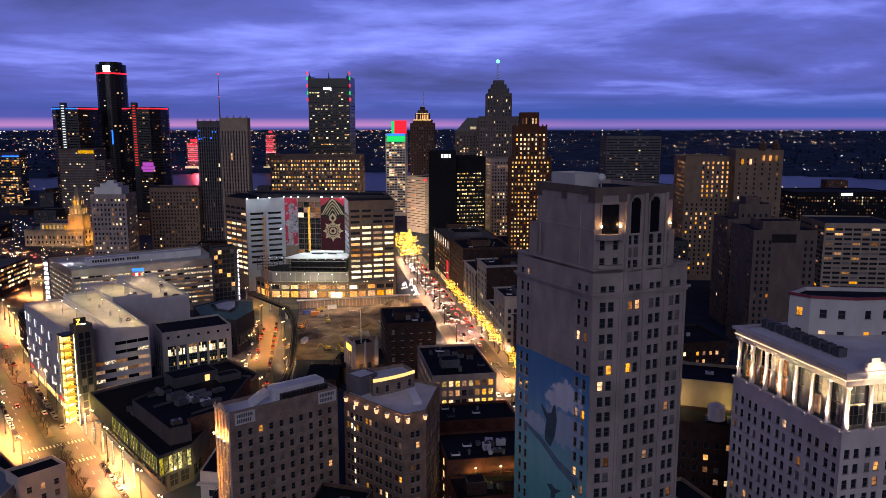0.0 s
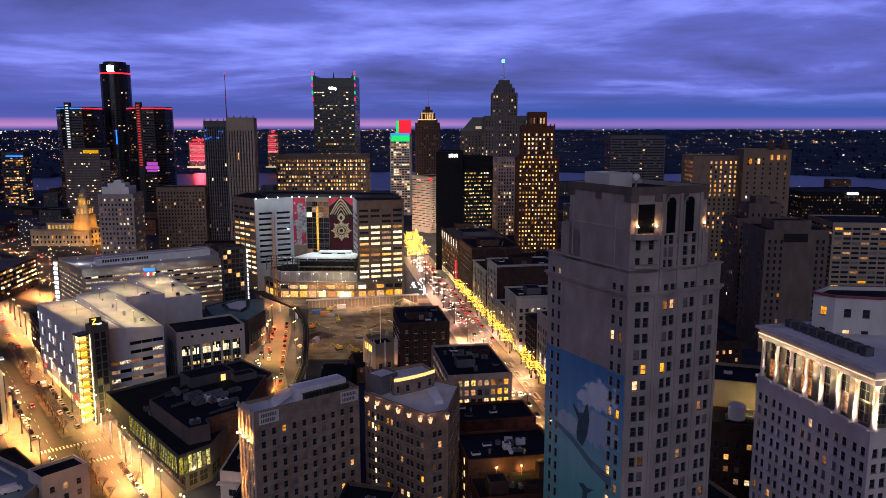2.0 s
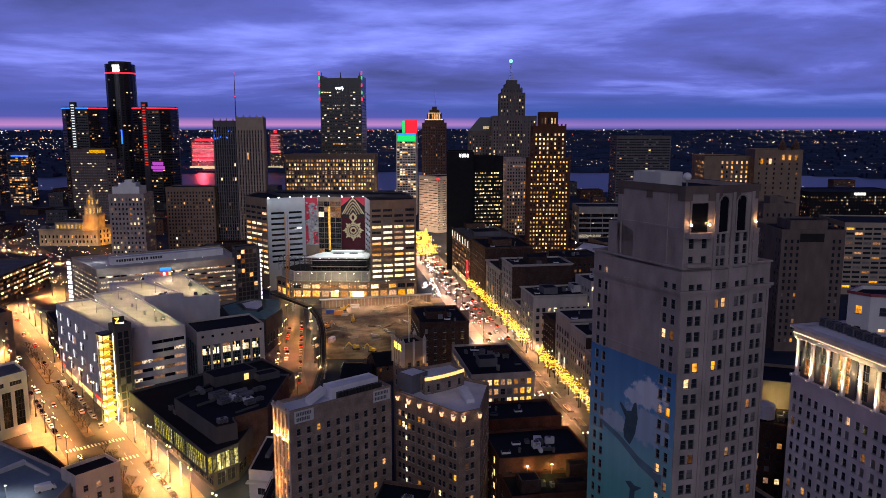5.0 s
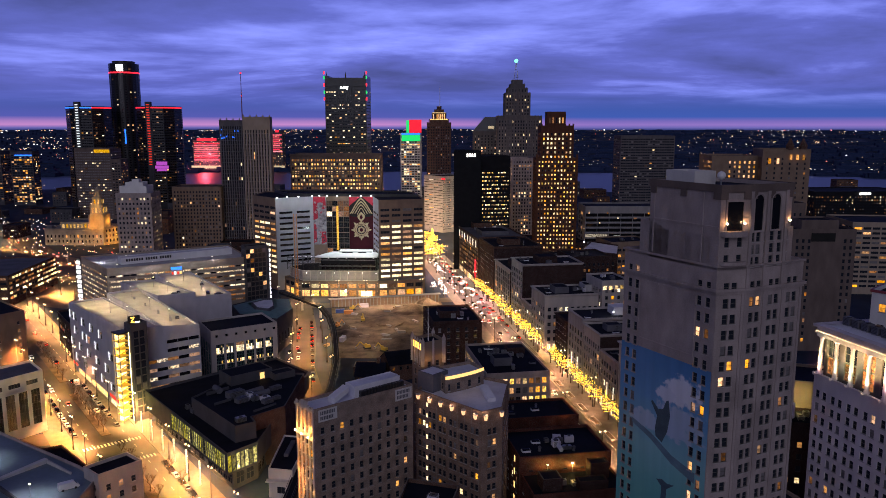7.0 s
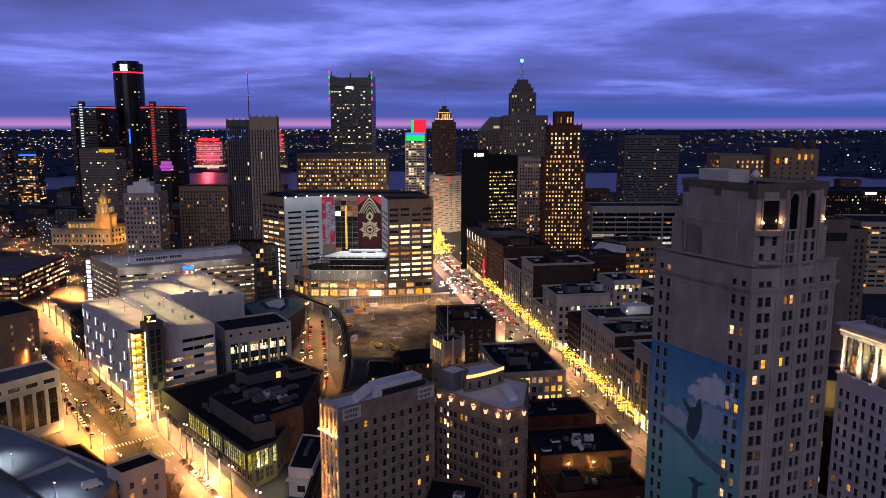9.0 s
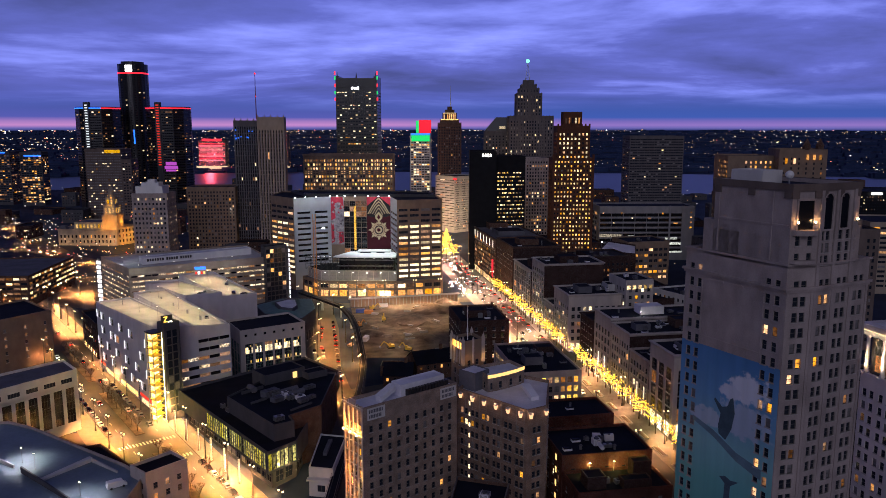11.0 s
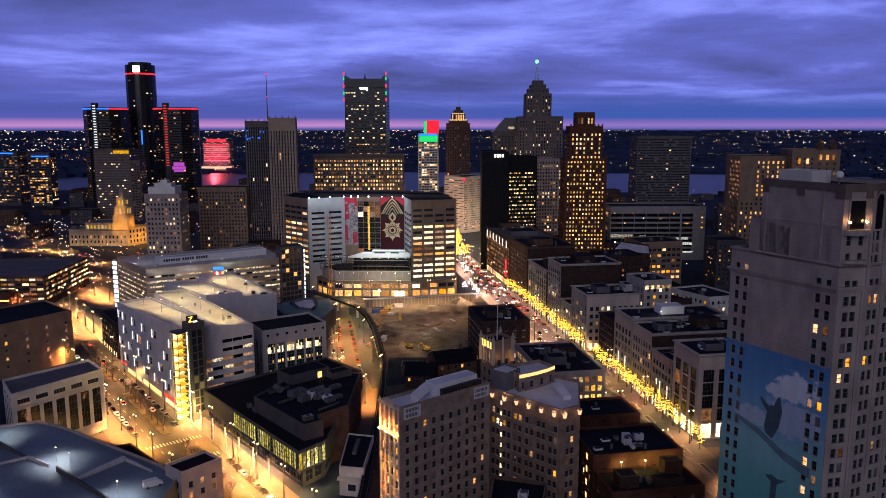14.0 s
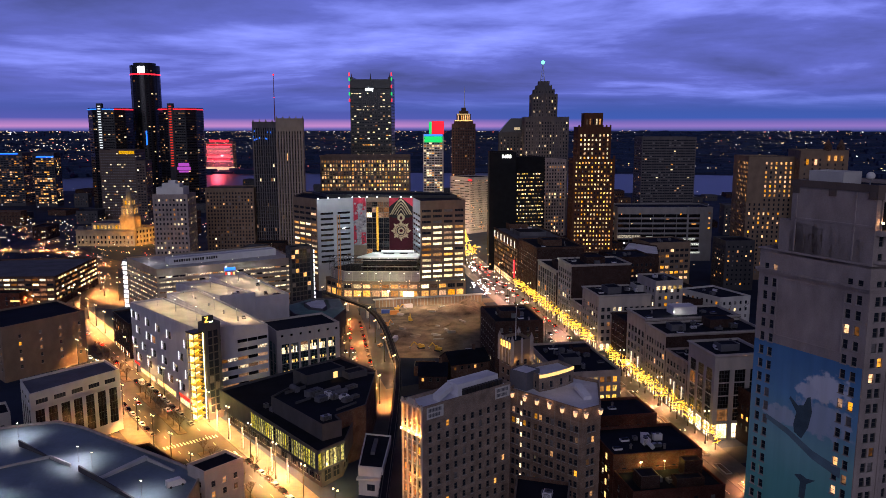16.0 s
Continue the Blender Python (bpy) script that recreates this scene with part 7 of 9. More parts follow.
for i in range(32):
    g = Geo("steel")
    g.box(0.4 + i * 2.45, 0.75 + i * 2.45, -0.3, 0, 0, 5.5)
    part("pile", g, sw)
lamp(-106, 527, 8.5, 26000, (1.0, 0.75, 0.45), 0.6)
# unseen spots, added to brighten the site and the retaining wall
for x, y, w in ((-70, 450, 13000), (-95, 470, 13000), (-60, 500, 16000), (-75, 412, 13000), (-50, 470, 13000), (-98, 502, 30000), (-80, 507, 34000), (-62, 512, 30000), (-45, 516, 26000)):
    street_light(x, y, 14 if y < 502 else 9, w, (1.0, 0.62, 0.38))
wl = thing("work_light", "glaring white work light on a stand", "work light", -105.9, 531.0, 0)
g = Geo("bulb")
g.ball((0, 0, 6.6), 0.9, 0, 8, 6)
part("lamp_head", g, wl)
g = Geo("steel")
g.tube((0, 0, 0), (0, 0, 5.8), 0.12, 0.1)
part("stand", g, wl)


def site_machine(x, y, turn, mat):
    ob = thing("excavator", "parked tracked digger with its boom lowered", "digger", x, y, 0.06, turn, group="site machines")
    g = Geo("black_metal")
    for sy in (-1.1, 1.1):
        g.box(-2.0, 2.0, sy - 0.35, sy + 0.35, 0, 0.9)
    part("tracks", g, ob)
    g = Geo(mat)
    g.box(-1.8, 1.2, -1.2, 1.2, 0.9, 2.2)
    g.box(0.2, 1.4, 0.1, 1.2, 2.2, 3.2)
    part("cab", g, ob)
    g = Geo(mat)
    g.tube((1.2, -0.3, 1.8), (4.0, -0.3, 4.2), 0.3, 0.25, 5)
    g.tube((4.0, -0.3, 4.2), (6.2, -0.3, 1.6), 0.25, 0.18, 5)
    part("boom", g, ob)
    g = Geo("steel")
    g.box(5.8, 6.8, -0.8, 0.2, 0.6, 1.6)
    part("bucket", g, ob)


for x, y, a, c in ((-97, 500, 20, "yellow_paint"), (-86, 470, 100, "yellow_paint"), (-76, 410, 200, "yellow_paint"), (-100, 455, 60, "crane_orange"), (-66, 405, 150, "yellow_paint")):
    site_machine(x, y, a, c)
for x, y, a, m_ in ((-104, 492, 12, "blue_paint"), (-98, 489, 12, "crane_orange"), (-90, 508, 15, "roof_white"), (-92, 425, 80, "roof_white")):
    ob = thing("site_container", "ribbed metal site container", "container", x, y, 0.06, a)
    g = Geo(m_)
    g.box(-3, 3, -1.2, 1.2, 0.1, 2.6)
    for i in range(14):
        g.box(-2.9 + i * 0.42, -2.75 + i * 0.42, -1.26, -1.2, 0.2, 2.5)
    part("shell", g, ob)
    g = Geo("steel")
    g.box(-3, 3, -1.0, 1.0, 0, 0.1)
    part("base", g, ob)

TRACK = [Vector(p) for p in ((-150, 520), (-130.7, 498.4), (-114.8, 479), (-104.5, 452), (-97.5, 425), (-92.7, 401), (-85.2, 360), (-82.1, 326), (-80.1, 285), (-78.9, 253), (-77.9, 223), (-77, 190), (-76, 150))]
tk = thing("elevated_track", "curving concrete beam of an elevated railway", "railway", 0, 0, 0)
g, g2 = Geo("roof_tar"), Geo("dark_concrete")
L, R = [], []
for i, p in enumerate(TRACK):
    d = (TRACK[min(i + 1, len(TRACK) - 1)] - TRACK[max(i - 1, 0)]).normalized()
    L.append(p + Vector((-d.y, d.x)) * 1.7)
    R.append(p - Vector((-d.y, d.x)) * 1.7)
for i in range(len(TRACK) - 1):
    a, b, c, d = R[i], R[i + 1], L[i + 1], L[i]
    g.face([(q.x, q.y, 8.0) for q in (a, b, c, d)])
    g.face([(q.x, q.y, 6.6) for q in (d, c, b, a)])
    for p, q in ((a, b), (c, d)):
        g.face(((p.x, p.y, 6.6), (q.x, q.y, 6.6), (q.x, q.y, 8.0), (p.x, p.y, 8.0)))
    for f in (0.22, 0.78):
        p, q = a.lerp(d, f), b.lerp(c, f)
        g2.tube((p.x, p.y, 8.12), (q.x, q.y, 8.12), 0.12, 0.12, 4)
    for s1, s2 in ((a, b), (d, c)):
        g2.tube((s1.x, s1.y, 8.9), (s2.x, s2.y, 8.9), 0.06, 0.06, 4)
part("beam", g, tk)
part("rail", g2, tk, "steel rails and handrail")
for i, p in enumerate(TRACK[1:-1]):
    g = Geo("grey_concrete")
    g.tube((p.x, p.y, 0), (p.x, p.y, 6.0), 0.75, 0.7, 10)
    g.box(p.x - 1.4, p.x + 1.4, p.y - 0.8, p.y + 0.8, 6.0, 6.65)
    part("pier", g, tk)

# ---------------------------------------------------------------- street lamps, trees, cars
def lamp_post(kind):
    ob = thing("street_lamp", "dark street lamp with a cluster of glowing globes" if kind else "tall street lamp with a bright head", "street lamp", group="street lamps")
    g = Geo("black_metal")
    g.tube((0, 0, 0), (0, 0, 0.8), 0.22, 0.14, 8)
    g.tube((0, 0, 0.8), (0, 0, 6.5), 0.1, 0.07, 6)
    g.tube((-0.55, 0, 6.6), (0.55, 0, 6.6), 0.05, 0.05, 5)
    part("pole", g, ob)
    for x, z in ((-0.5, 6.85), (0.5, 6.85)):
        g = Geo("globe")
        g.ball((x, 0, z), 0.17, 0, 8, 6)
        part("globe", g, ob, "glowing white globe")
    return ob


post = lamp_post(1)
placed = False
spots = []
for a in range(-112, 300, 22):
    spots.append((*BR(a, 8.0 if 20 < a < 131 else 13.2), 46000 if 20 < a < 131 else 130000, -38))
    spots.append((*BR(a + 9, -13.5), 90000 if a < 80 or a > 150 else 30000, -38))
for s_ in range(210, 720, 42):
    spots.append((*W(77.8, s_), 120000, 11))
    spots.append((*W(96.3, s_ + 16), 120000, 11))
for p in ((-86, 352), (-105, 347), (-94, 384), (-114, 392), (-103, 420), (-118, 422), (-110, 452), (-126, 460), (-121, 486), (-150, 512), (-90, 322)):
    spots.append((*p, 90000, 70))
for p in ((-330, 560), (-300, 525), (-352, 600), (-388, 640), (-350, 560), (-318, 540), (-285, 520), (-322, 605), (-380, 670), (-415, 690), (-445, 735), (-475, 745), (-500, 790), (-350, 655), (-520, 745), (-545, 850), (-590, 905)):
    spots.append((*p, 210000, 40))
# lamps added to brighten the road before the office and the far avenue
for p in ((-134, 522), (-112, 533), (-92, 534), (-70, 536), (-52, 540), (-36, 545)):
    spots.append((*p, 110000, 12))
for s_ in range(500, 720, 22):
    spots.append((*W(81, s_), 50000, 11))
for x, y, w, a in spots:
    z = 0.15
    m = pose(x, y, z, 0, 0, a) @ Matrix.Scale(1.4, 4)
    if not placed:
        post.matrix_world = m
        placed = True
    else:
        copy_thing(post, m)
    if w:
        street_light(x, y, 10.0, w * 1.8 * (0.4 + 1.6 * ((x * 7.13 + y * 3.7) % 1.0) ** 1.5), ((1.0, 0.44, 0.20) if y < 430 else (1.0, 0.48, 0.33)) if a == 11 else (1.0, 0.37, 0.105), 118)


def limbs(g, p, d, length, r, depth, rnd, tips):
    q = p + d * length
    g.tube(p, q, r, r * 0.6, 5, caps=False)
    if depth == 0:
        tips.append((p, q))
        return
    for k in range(3):
        nd = (d + Vector((rnd.uniform(-0.8, 0.8), rnd.uniform(-0.8, 0.8), rnd.uniform(-0.1, 0.5)))).normalized()
        limbs(g, q, nd, length * rnd.uniform(0.6, 0.8), r * 0.6, depth - 1, rnd, tips)


def planting_bed(s):
    """A long low bed of dark soil in a stone kerb."""
    p = W(91.2, s)
    ob = thing("planting_bed", "long low planting bed with dark soil in a stone kerb", "planting bed", p.x, p.y, 0.15, 11, group="planting beds")
    g = Geo("grey_concrete")
    for x0, x1, y0, y1 in ((-1.2, 1.2, -4.2, -3.95), (-1.2, 1.2, 3.95, 4.2), (-1.2, -0.95, -3.95, 3.95), (0.95, 1.2, -3.95, 3.95)):
        g.box(x0, x1, y0, y1, 0, 0.42)
    part("kerb", g, ob)
    g = Geo("soil")
    for i in range(2):
        for j in range(6):
            g.face([(-0.95 + (i + a) * 0.95, -3.95 + (j + b) * 1.3167, 0.30 + (0.12 * ((i + a) % 2) + 0.04 * ((j + b) % 3))) for a, b in ((0, 0), (1, 0), (1, 1), (0, 1))])
    part("soil", g, ob, "dark turned soil")


for s_ in range(226, 372, 16):
    planting_bed(s_ + 3.5)


def bare_tree(seed, lit):
    rnd = random.Random(seed)
    ob = thing("street_tree", "bare street tree wrapped in yellow light strings" if lit else "bare winter street tree", "tree", group="lit trees" if lit else "bare trees")
    g = Geo("bark")
    g.tube((0, 0, 0), (0, 0, 2.3), 0.18, 0.13, 7)
    part("trunk", g, ob)
    g = Geo("bark")
    tips = []
    for k in range(4):
        a = k * math.tau / 4 + rnd.random()
        limbs(g, Vector((0, 0, 2.2)), Vector((math.cos(a) * 0.5, math.sin(a) * 0.5, 0.8)).normalized(), 1.6, 0.1, 3, rnd, tips)
    part("crown", g, ob, "tangle of bare branches", kind="stuff")
    if lit:
        g = Geo("fairy")
        for p, q in tips:
            if rnd.random() < 0.25:
                g.tube(p, q, 0.045, 0.045, 3, caps=False)
        for k in range(8):
            a, b = rnd.uniform(0.3, 1.1), rnd.uniform(2.6, 5.6)
            g.tube((math.cos(a) * 1.9, math.sin(a) * 1.9, b), (-math.cos(a + 0.5) * 1.9, -math.sin(a + 0.5) * 1.9, b + rnd.uniform(-0.4, 0.4)), 0.065, 0.065, 3, caps=False)
        part("light_string", g, ob, "strings of yellow lights", kind="stuff")
    return ob


trees = [bare_tree(k, True) for k in range(3)]
used = set()
for k, s_ in enumerate(range(262, 566, 8)):
    if 380 < s_ < 392:
        continue
    x, y = W(97.7 + (0.5 if k % 2 else -0.5), s_)
    m = pose(x, y, 0.15, 0, 0, k * 77) @ Matrix.Scale(1.25, 4)
    src = trees[k % 3]
    if k % 3 not in used and k < 3:
        src.matrix_world = m
        used.add(k % 3)
    else:
        copy_thing(src, m)
for k, (r, s_) in enumerate(((79, 690), (92, 696), (83, 722), (90, 735), (78, 742), (94, 752), (85, 764), (80, 776), (91, 784))):
    x, y = W(r, s_)
    copy_thing(trees[k % 3], pose(x, y, 0.1, 0, 0, k * 61) @ Matrix.Scale(2.0, 4))
bares = [bare_tree(k + 20, False) for k in range(2)]
spotsb = [BR(a, 0) for a in range(-55, -8, 9)] + [BR(a, 0) for a in range(18, 75, 8)] + [BR(a, 0) for a in range(98, 160, 12)] + [Vector((-128, 252)), Vector((-120, 243))]
for k, p in enumerate(spotsb):
    m = pose(p.x, p.y, 0.2, 0, 0, k * 50)
    if k < 2:
        bares[k].matrix_world = m
    else:
        copy_thing(bares[k % 2], m)


def car(mat, label, lights):
    ob = thing("car", label, "car", group="cars")
    g = Geo(mat)
    prof = [(-2.2, 0.35), (2.2, 0.35), (2.25, 0.75), (1.5, 0.92), (0.75, 1.42), (-1.1, 1.45), (-1.9, 0.98), (-2.25, 0.9)]
    for sy in (-0.88, 0.88):
        pts = [(x, sy * (0.82 if z > 1.2 else 1.0), z) for x, z in prof]
        g.face(pts if sy < 0 else pts[::-1])
    for i in range(len(prof)):
        (xa, za), (xb, zb) = prof[i], prof[(i + 1) % len(prof)]
        ya, yb = (0.88 * (0.82 if z > 1.2 else 1.0) for z in (za, zb))
        g.face(((xa, ya, za), (xa, -ya, za), (xb, -yb, zb), (xb, yb, zb))[::-1])
    part("body", g, ob)
    g = Geo("pane_dark")
    g.face(((1.42, -0.74, 0.97), (1.42, 0.74, 0.97), (0.82, 0.66, 1.40), (0.82, -0.66, 1.40)))
    part("windscreen", g, ob)
    g = Geo("pane_dark")
    g.face(((-1.83, 0.74, 1.02), (-1.83, -0.74, 1.02), (-1.17, -0.66, 1.42), (-1.17, 0.66, 1.42)))
    part("rear_window", g, ob)
    for x in (-1.4, 1.4):
        for y in (-0.82, 0.82):
            g = Geo("black_metal")
            g.tube((x, y - 0.1, 0.33), (x, y + 0.1, 0.33), 0.33, 0.33, 10)
            part("wheel", g, ob)
    for y in (-0.6, 0.6):
        g = Geo("headlight" if lights else "frame_pale")
        g.box(2.2, 2.3, y - 0.2, y + 0.2, 0.55, 0.75)
        part("headlight", g, ob)
        g = Geo("taillight" if lights else "red_trim")
        g.box(-2.31, -2.22, y - 0.22, y + 0.22, 0.65, 0.85)
        part("taillight", g, ob)
    return ob


fleet = [car("car_black", "glossy black car parked by the kerb", 0), car("car_white", "white car parked by the kerb", 0), car("car_grey", "dull grey car parked by the kerb", 0), car("car_black", "dark car with its lights switched on", 1), car("car_white", "white car with its lights switched on", 1), car("car_red", "red car with its lights switched on", 1)]
first_use = [True] * len(fleet)


def put_car(k, x, y, deg, z=0.03):
    m = pose(x, y, z, 0, 0, deg)
    if first_use[k]:
        fleet[k].matrix_world = m
        first_use[k] = False
    else:
        copy_thing(fleet[k], m)


rc = random.Random(8)
bdeg = math.degrees(math.atan2(BW.y, BW.x))
wdeg = math.degrees(math.atan2(0.982, -0.191))
for a in list(range(-106, -22, 6)) + list(range(22, 84, 6)):
    if rc.random() < 0.9:
        put_car(rc.choice((0, 0, 0, 1, 2, 2)), *BR(a + rc.random(), 10.7 if a < 0 else 6.0), bdeg)
for a in range(20, 84, 7):
    if rc.random() < 0.6:
        put_car(rc.choice((0, 0, 2, 1)), *BR(a, -10.6), bdeg)
for a, c in ((60, -5), (84, -7.5), (92, 3), (130, 3), (148, -6), (170, 5), (44, 3.2), (185, -4), (200, 4), (225, -7), (240, 6), (252, -2), (262, 8), (270, 0), (283, 5), (291, -6), (300, 2), (316, 6), (325, -4)):
    put_car(rc.choice((3, 4, 5)), *BR(a, c), bdeg + (180 if c < 0 else 0))
for k in range(34):
    f = rc.random()
    p, q = ((Vector((-335, 565)), Vector((-372, 650))), (Vector((-372, 650)), Vector((-430, 720))), (Vector((-430, 720)), Vector((-520, 830))), (Vector((-470, 745)), Vector((-390, 690))))[k % 4]
    d_ = (q - p).normalized()
    c_ = p.lerp(q, f) + Vector((-d_.y, d_.x)) * rc.choice((-7, -3, 3, 7))
    put_car(rc.choice((3, 4, 5, 0)), c_.x, c_.y, math.degrees(math.atan2(d_.y, d_.x)) + rc.choice((0, 180)), 0.06)
for s_ in range(240, 700, 13):
    for r in (80.6, 84.5, 89.5, 93.2):
        if rc.random() < (0.42 if s_ < 450 else 0.75) and not (r > 88 and s_ < 384):
            put_car(rc.choice((3, 4, 5, 3)), *W(r, s_ + rc.uniform(-3, 3)), wdeg + (180 if r < 87 else 0))
for p in range(0, 12):
    f = p / 12
    q = Vector((-100, 350)).lerp(Vector((-124, 470)), f)
    if p % 4 != 3:
        put_car(rc.choice((3, 4, 5)), q.x - 2 - rc.random(), q.y + rc.uniform(-2, 2), rc.choice((102, 282)))
    put_car(rc.choice((0, 2, 3)), q.x + 4.2, q.y + 4, 102)
    if p % 2:
        put_car(rc.choice((3, 4)), q.x - 7.5, q.y + rc.uniform(-2, 2), 282)
for x, y, z in ((*GP(30, 44), 37.6), (*GP(26, 47), 37.4), (*GP(28, 62), 35.2), (*GP(33, 66), 34.8), (*GP(70, 30), 35.2), (*GP(10, 66), 36.6)):
    put_car(rc.choice((0, 2)), x, y, rc.choice((20, 110)), z)

# ---------------------------------------------------------------- skyline lights and tops
def lit_bar(name, label, p, q, z0, z1, mat, thick=0.8, on=""):
    """A glowing bar fixed to the building named."""
    p, q = Vector(p), Vector(q)
    g = Geo(mat)
    g.box(0, (q - p).length, -thick / 2, thick / 2, 0, z1 - z0)
    return fix(name, g, pose(p.x, p.y, z0, 0, 0, math.degrees(math.atan2(q.y - p.y, q.x - p.x))), find(on), label)


def roof_ring(cx, cy, r, n, z, mats, on):
    pl = ngon(cx, cy, r, n)
    for i in range(n):
        a, b = pl[i], pl[(i + 1) % n]
        if (a + b).y / 2 < cy + 4:
            lit_bar("roof_light_band", "coloured light band round a tower roof", a + (a - Vector((cx, cy))) * 0.012, b + (b - Vector((cx, cy))) * 0.012, z, z + 1.7, mats[0] if (a + b).x / 2 < cx + 10 else mats[1], on=on)


roof_ring(-587, 1160, 33, 12, 149, ("blue_light", "red_light"), "glass_tower")
roof_ring(-480, 1160, 33, 12, 149, ("red_light", "red_light"), "glass_tower.001")
g = Geo("red_light")
ring(g, ngon(-554, 1214, 22.5, 20), 204, 206.2, 0.4, (0, 0))
fix("light_band", g, Matrix(), find("glass_tower.003"), "red light band")
lit_bar("lit_sign", "square white lit sign", (-556, 1190.2), (-545, 1190.2), 207, 217, "white_light", on="glass_tower.003")
g = Geo("black_metal")
g.prism(ngon(-554, 1214, 17, 16), 217.5, 223)
fix("cap", g, Matrix(), find("glass_tower.003"), "dark roof cap")
for cx, m_ in ((-590, "rung_white"), (-484, "red_soft")):
    g = Geo("dark_concrete")
    g.box(-4, 4, 0, 6, 0, 158.5)
    sh = fix("lift_shaft", g, pose(cx, 1125.5, 0), find("glass_tower" if cx < -520 else "glass_tower.001"), "outside lift shaft with rungs of light")
    for k in range(24):
        g = Geo(m_)
        g.box(-2.2, 2.2, -0.4, 0, 66 + k * 3.8, 67.4 + k * 3.8)
        part("rung", g, sh)
for k, (x0, x1, z0, z1) in enumerate(((-475, -459, 66, 71), (-477, -457, 60.5, 65.2), (-475, -460, 57, 59.8))):
    lit_bar("pink_sign", "glowing magenta sign", (x0, 1124), (x1, 1124), z0, z1, "magenta", on="glass_tower.001")
# gable tower: peaked roofs, corner lights, lit mark
for x0, x1, h in ((-26, -22, 14), (22, 26, 14), (-22, 22, 11.5)):
    g = Geo("green_glass")
    g.box(x0, x1, -24, 24, 0, h)
    fix("gable", g, pose(-168, 991, 171.5), find("gable_tower"), "stepped dark gable")
for k in range(9):
    g = Geo("green_glass")
    g.box(-11 + k * 2.5, -10 + k * 2.5, -24.8, -24, -24 + abs(k - 4) * -2.5, 9 - abs(k - 4) * 3.2)
    fix("fin", g, pose(-168, 991, 171.5), find("gable_tower"))
for x in (-24, 0, 24):
    g = Geo("dark_concrete")
    g.tube((x, -22, 11), (x, -22, 19), 1.2, 0.1, 5)
    fix("spire", g, pose(-168, 991, 171.5), find("gable_tower"))
for k, z in enumerate((187, 181, 172, 163, 155)):
    for x in (-194.5, -141.5):
        lit_bar("corner_light", "coloured light at the tower corner", (x - 0.8, 966), (x + 0.8, 966), z, z + 4, ("red_light", "green_light")[k % 2], 1.2, on="gable_tower")
g = Geo("bulb_white")
for x in (0, 3, 5.2):
    g.ball((x, 0, 1.6), 1.5, 0, 8, 6)
g.box(7, 8, -0.5, 0.5, -1, 3)
fix("lit_mark", g, pose(-173, 966.2, 169), find("gable_tower"), "white glowing sign shape")
g = Geo("blue_glass")
g.prism([Vector(p) for p in ((-9.2, 905), (20, 905), (20, 929), (-9.2, 929))], 117.5, 134, poly1=[Vector(p) for p in ((5.0, 911), (20, 911), (20, 926), (5.0, 926))])
fix("hipped_roof", g, Matrix(), find("pyramid_office"), "sloping glass roof")
lit_bar("crest_light", "white lit mark below the roof", (8.5, 904.6), (15.5, 904.6), 120.5, 123.5, "lit_office", 0.4, on="pyramid_office")
# mast of the stepped tower
ms = thing("lattice_mast", "lattice mast with a glowing ball", "mast", 39.5, 892, 174)
g = Geo("steel")
for a in range(4):
    g.tube((3.5 * math.cos(a * 1.571 + 0.78), 3.5 * math.sin(a * 1.571 + 0.78), 0), (0.3 * math.cos(a * 1.571), 0.3 * math.sin(a * 1.571), 21), 0.3, 0.2, 4)
for k in range(6):
    r = 3.4 * (1 - k / 6.5)
    g.tube((-r, -r * 0.5, k * 3.2), (r, -r * 0.5, k * 3.2 + 1.5), 0.18, 0.18, 4)
part("lattice", g, ms)
g = Geo("ball_light")
g.ball((0, 0, 23), 2.2, 0, 10, 8)
part("ball", g, ms, "glowing pale green ball")
# crown lights and pole of the tile tower
for z_, x0, x1, y_ in ((131.2, -62, -40, 964.6), (139.2, -59, -43, 966.6)):
    lit_bar("crown_light", "warm light ring under the tower crown", (x0, y_), (x1, y_), z_, z_ + 1.1, "lit_amber", on="tile_tower")
pl = thing("flag_pole", "white pole on the tower crown", "flag pole", -50, 975, 147.5)
g = Geo("white_panel")
g.tube((0, 0, 0), (0, 0, 26), 0.5, 0.15, 6)
part("pole", g, pl)
# stone tower antenna
an = thing("antenna_mast", "red and white antenna mast with a red light", "antenna", -235, 740, 130)
g = Geo("red_trim")
g.tube((0, 0, 0), (0, 0, 43), 0.55, 0.25, 5)
part("mast", g, an)
for z in (43.5, 22):
    g = Geo("red_light")
    g.ball((0, 0, z), 0.9 if z > 30 else 0.6, 0, 8, 6)
    part("beacon", g, an)
rb2 = random.Random(4)
for k in range(10):
    x = -255 + rb2.random() ** 2 * 20
    zb = 110 + rb2.random() * 10
    lit_bar("blue_window_light", "blue floodlit spot under the tower top", (x, 733.4), (x + 0.7, 733.4), zb, zb + 1.3, "blue_light", 0.4, on="stone_tower")
for k in range(9):
    g = Geo("limestone")
    x = -255 + k * 6.2
    g.prism([Vector(p) for p in ((-0.7, -0.7), (0.7, -0.7), (0.7, 0.7), (-0.7, 0.7))], 0, 2.4, poly1=[Vector(p) for p in ((-0.1, -0.1), (0.1, -0.1), (0.1, 0.1), (-0.1, 0.1))])
    fix("pinnacle", g, pose(x, 735 if k < 4 else 727, 128.8 if k < 4 else 131.8), find("stone_tower" if k < 4 else "stone_tower.001"))
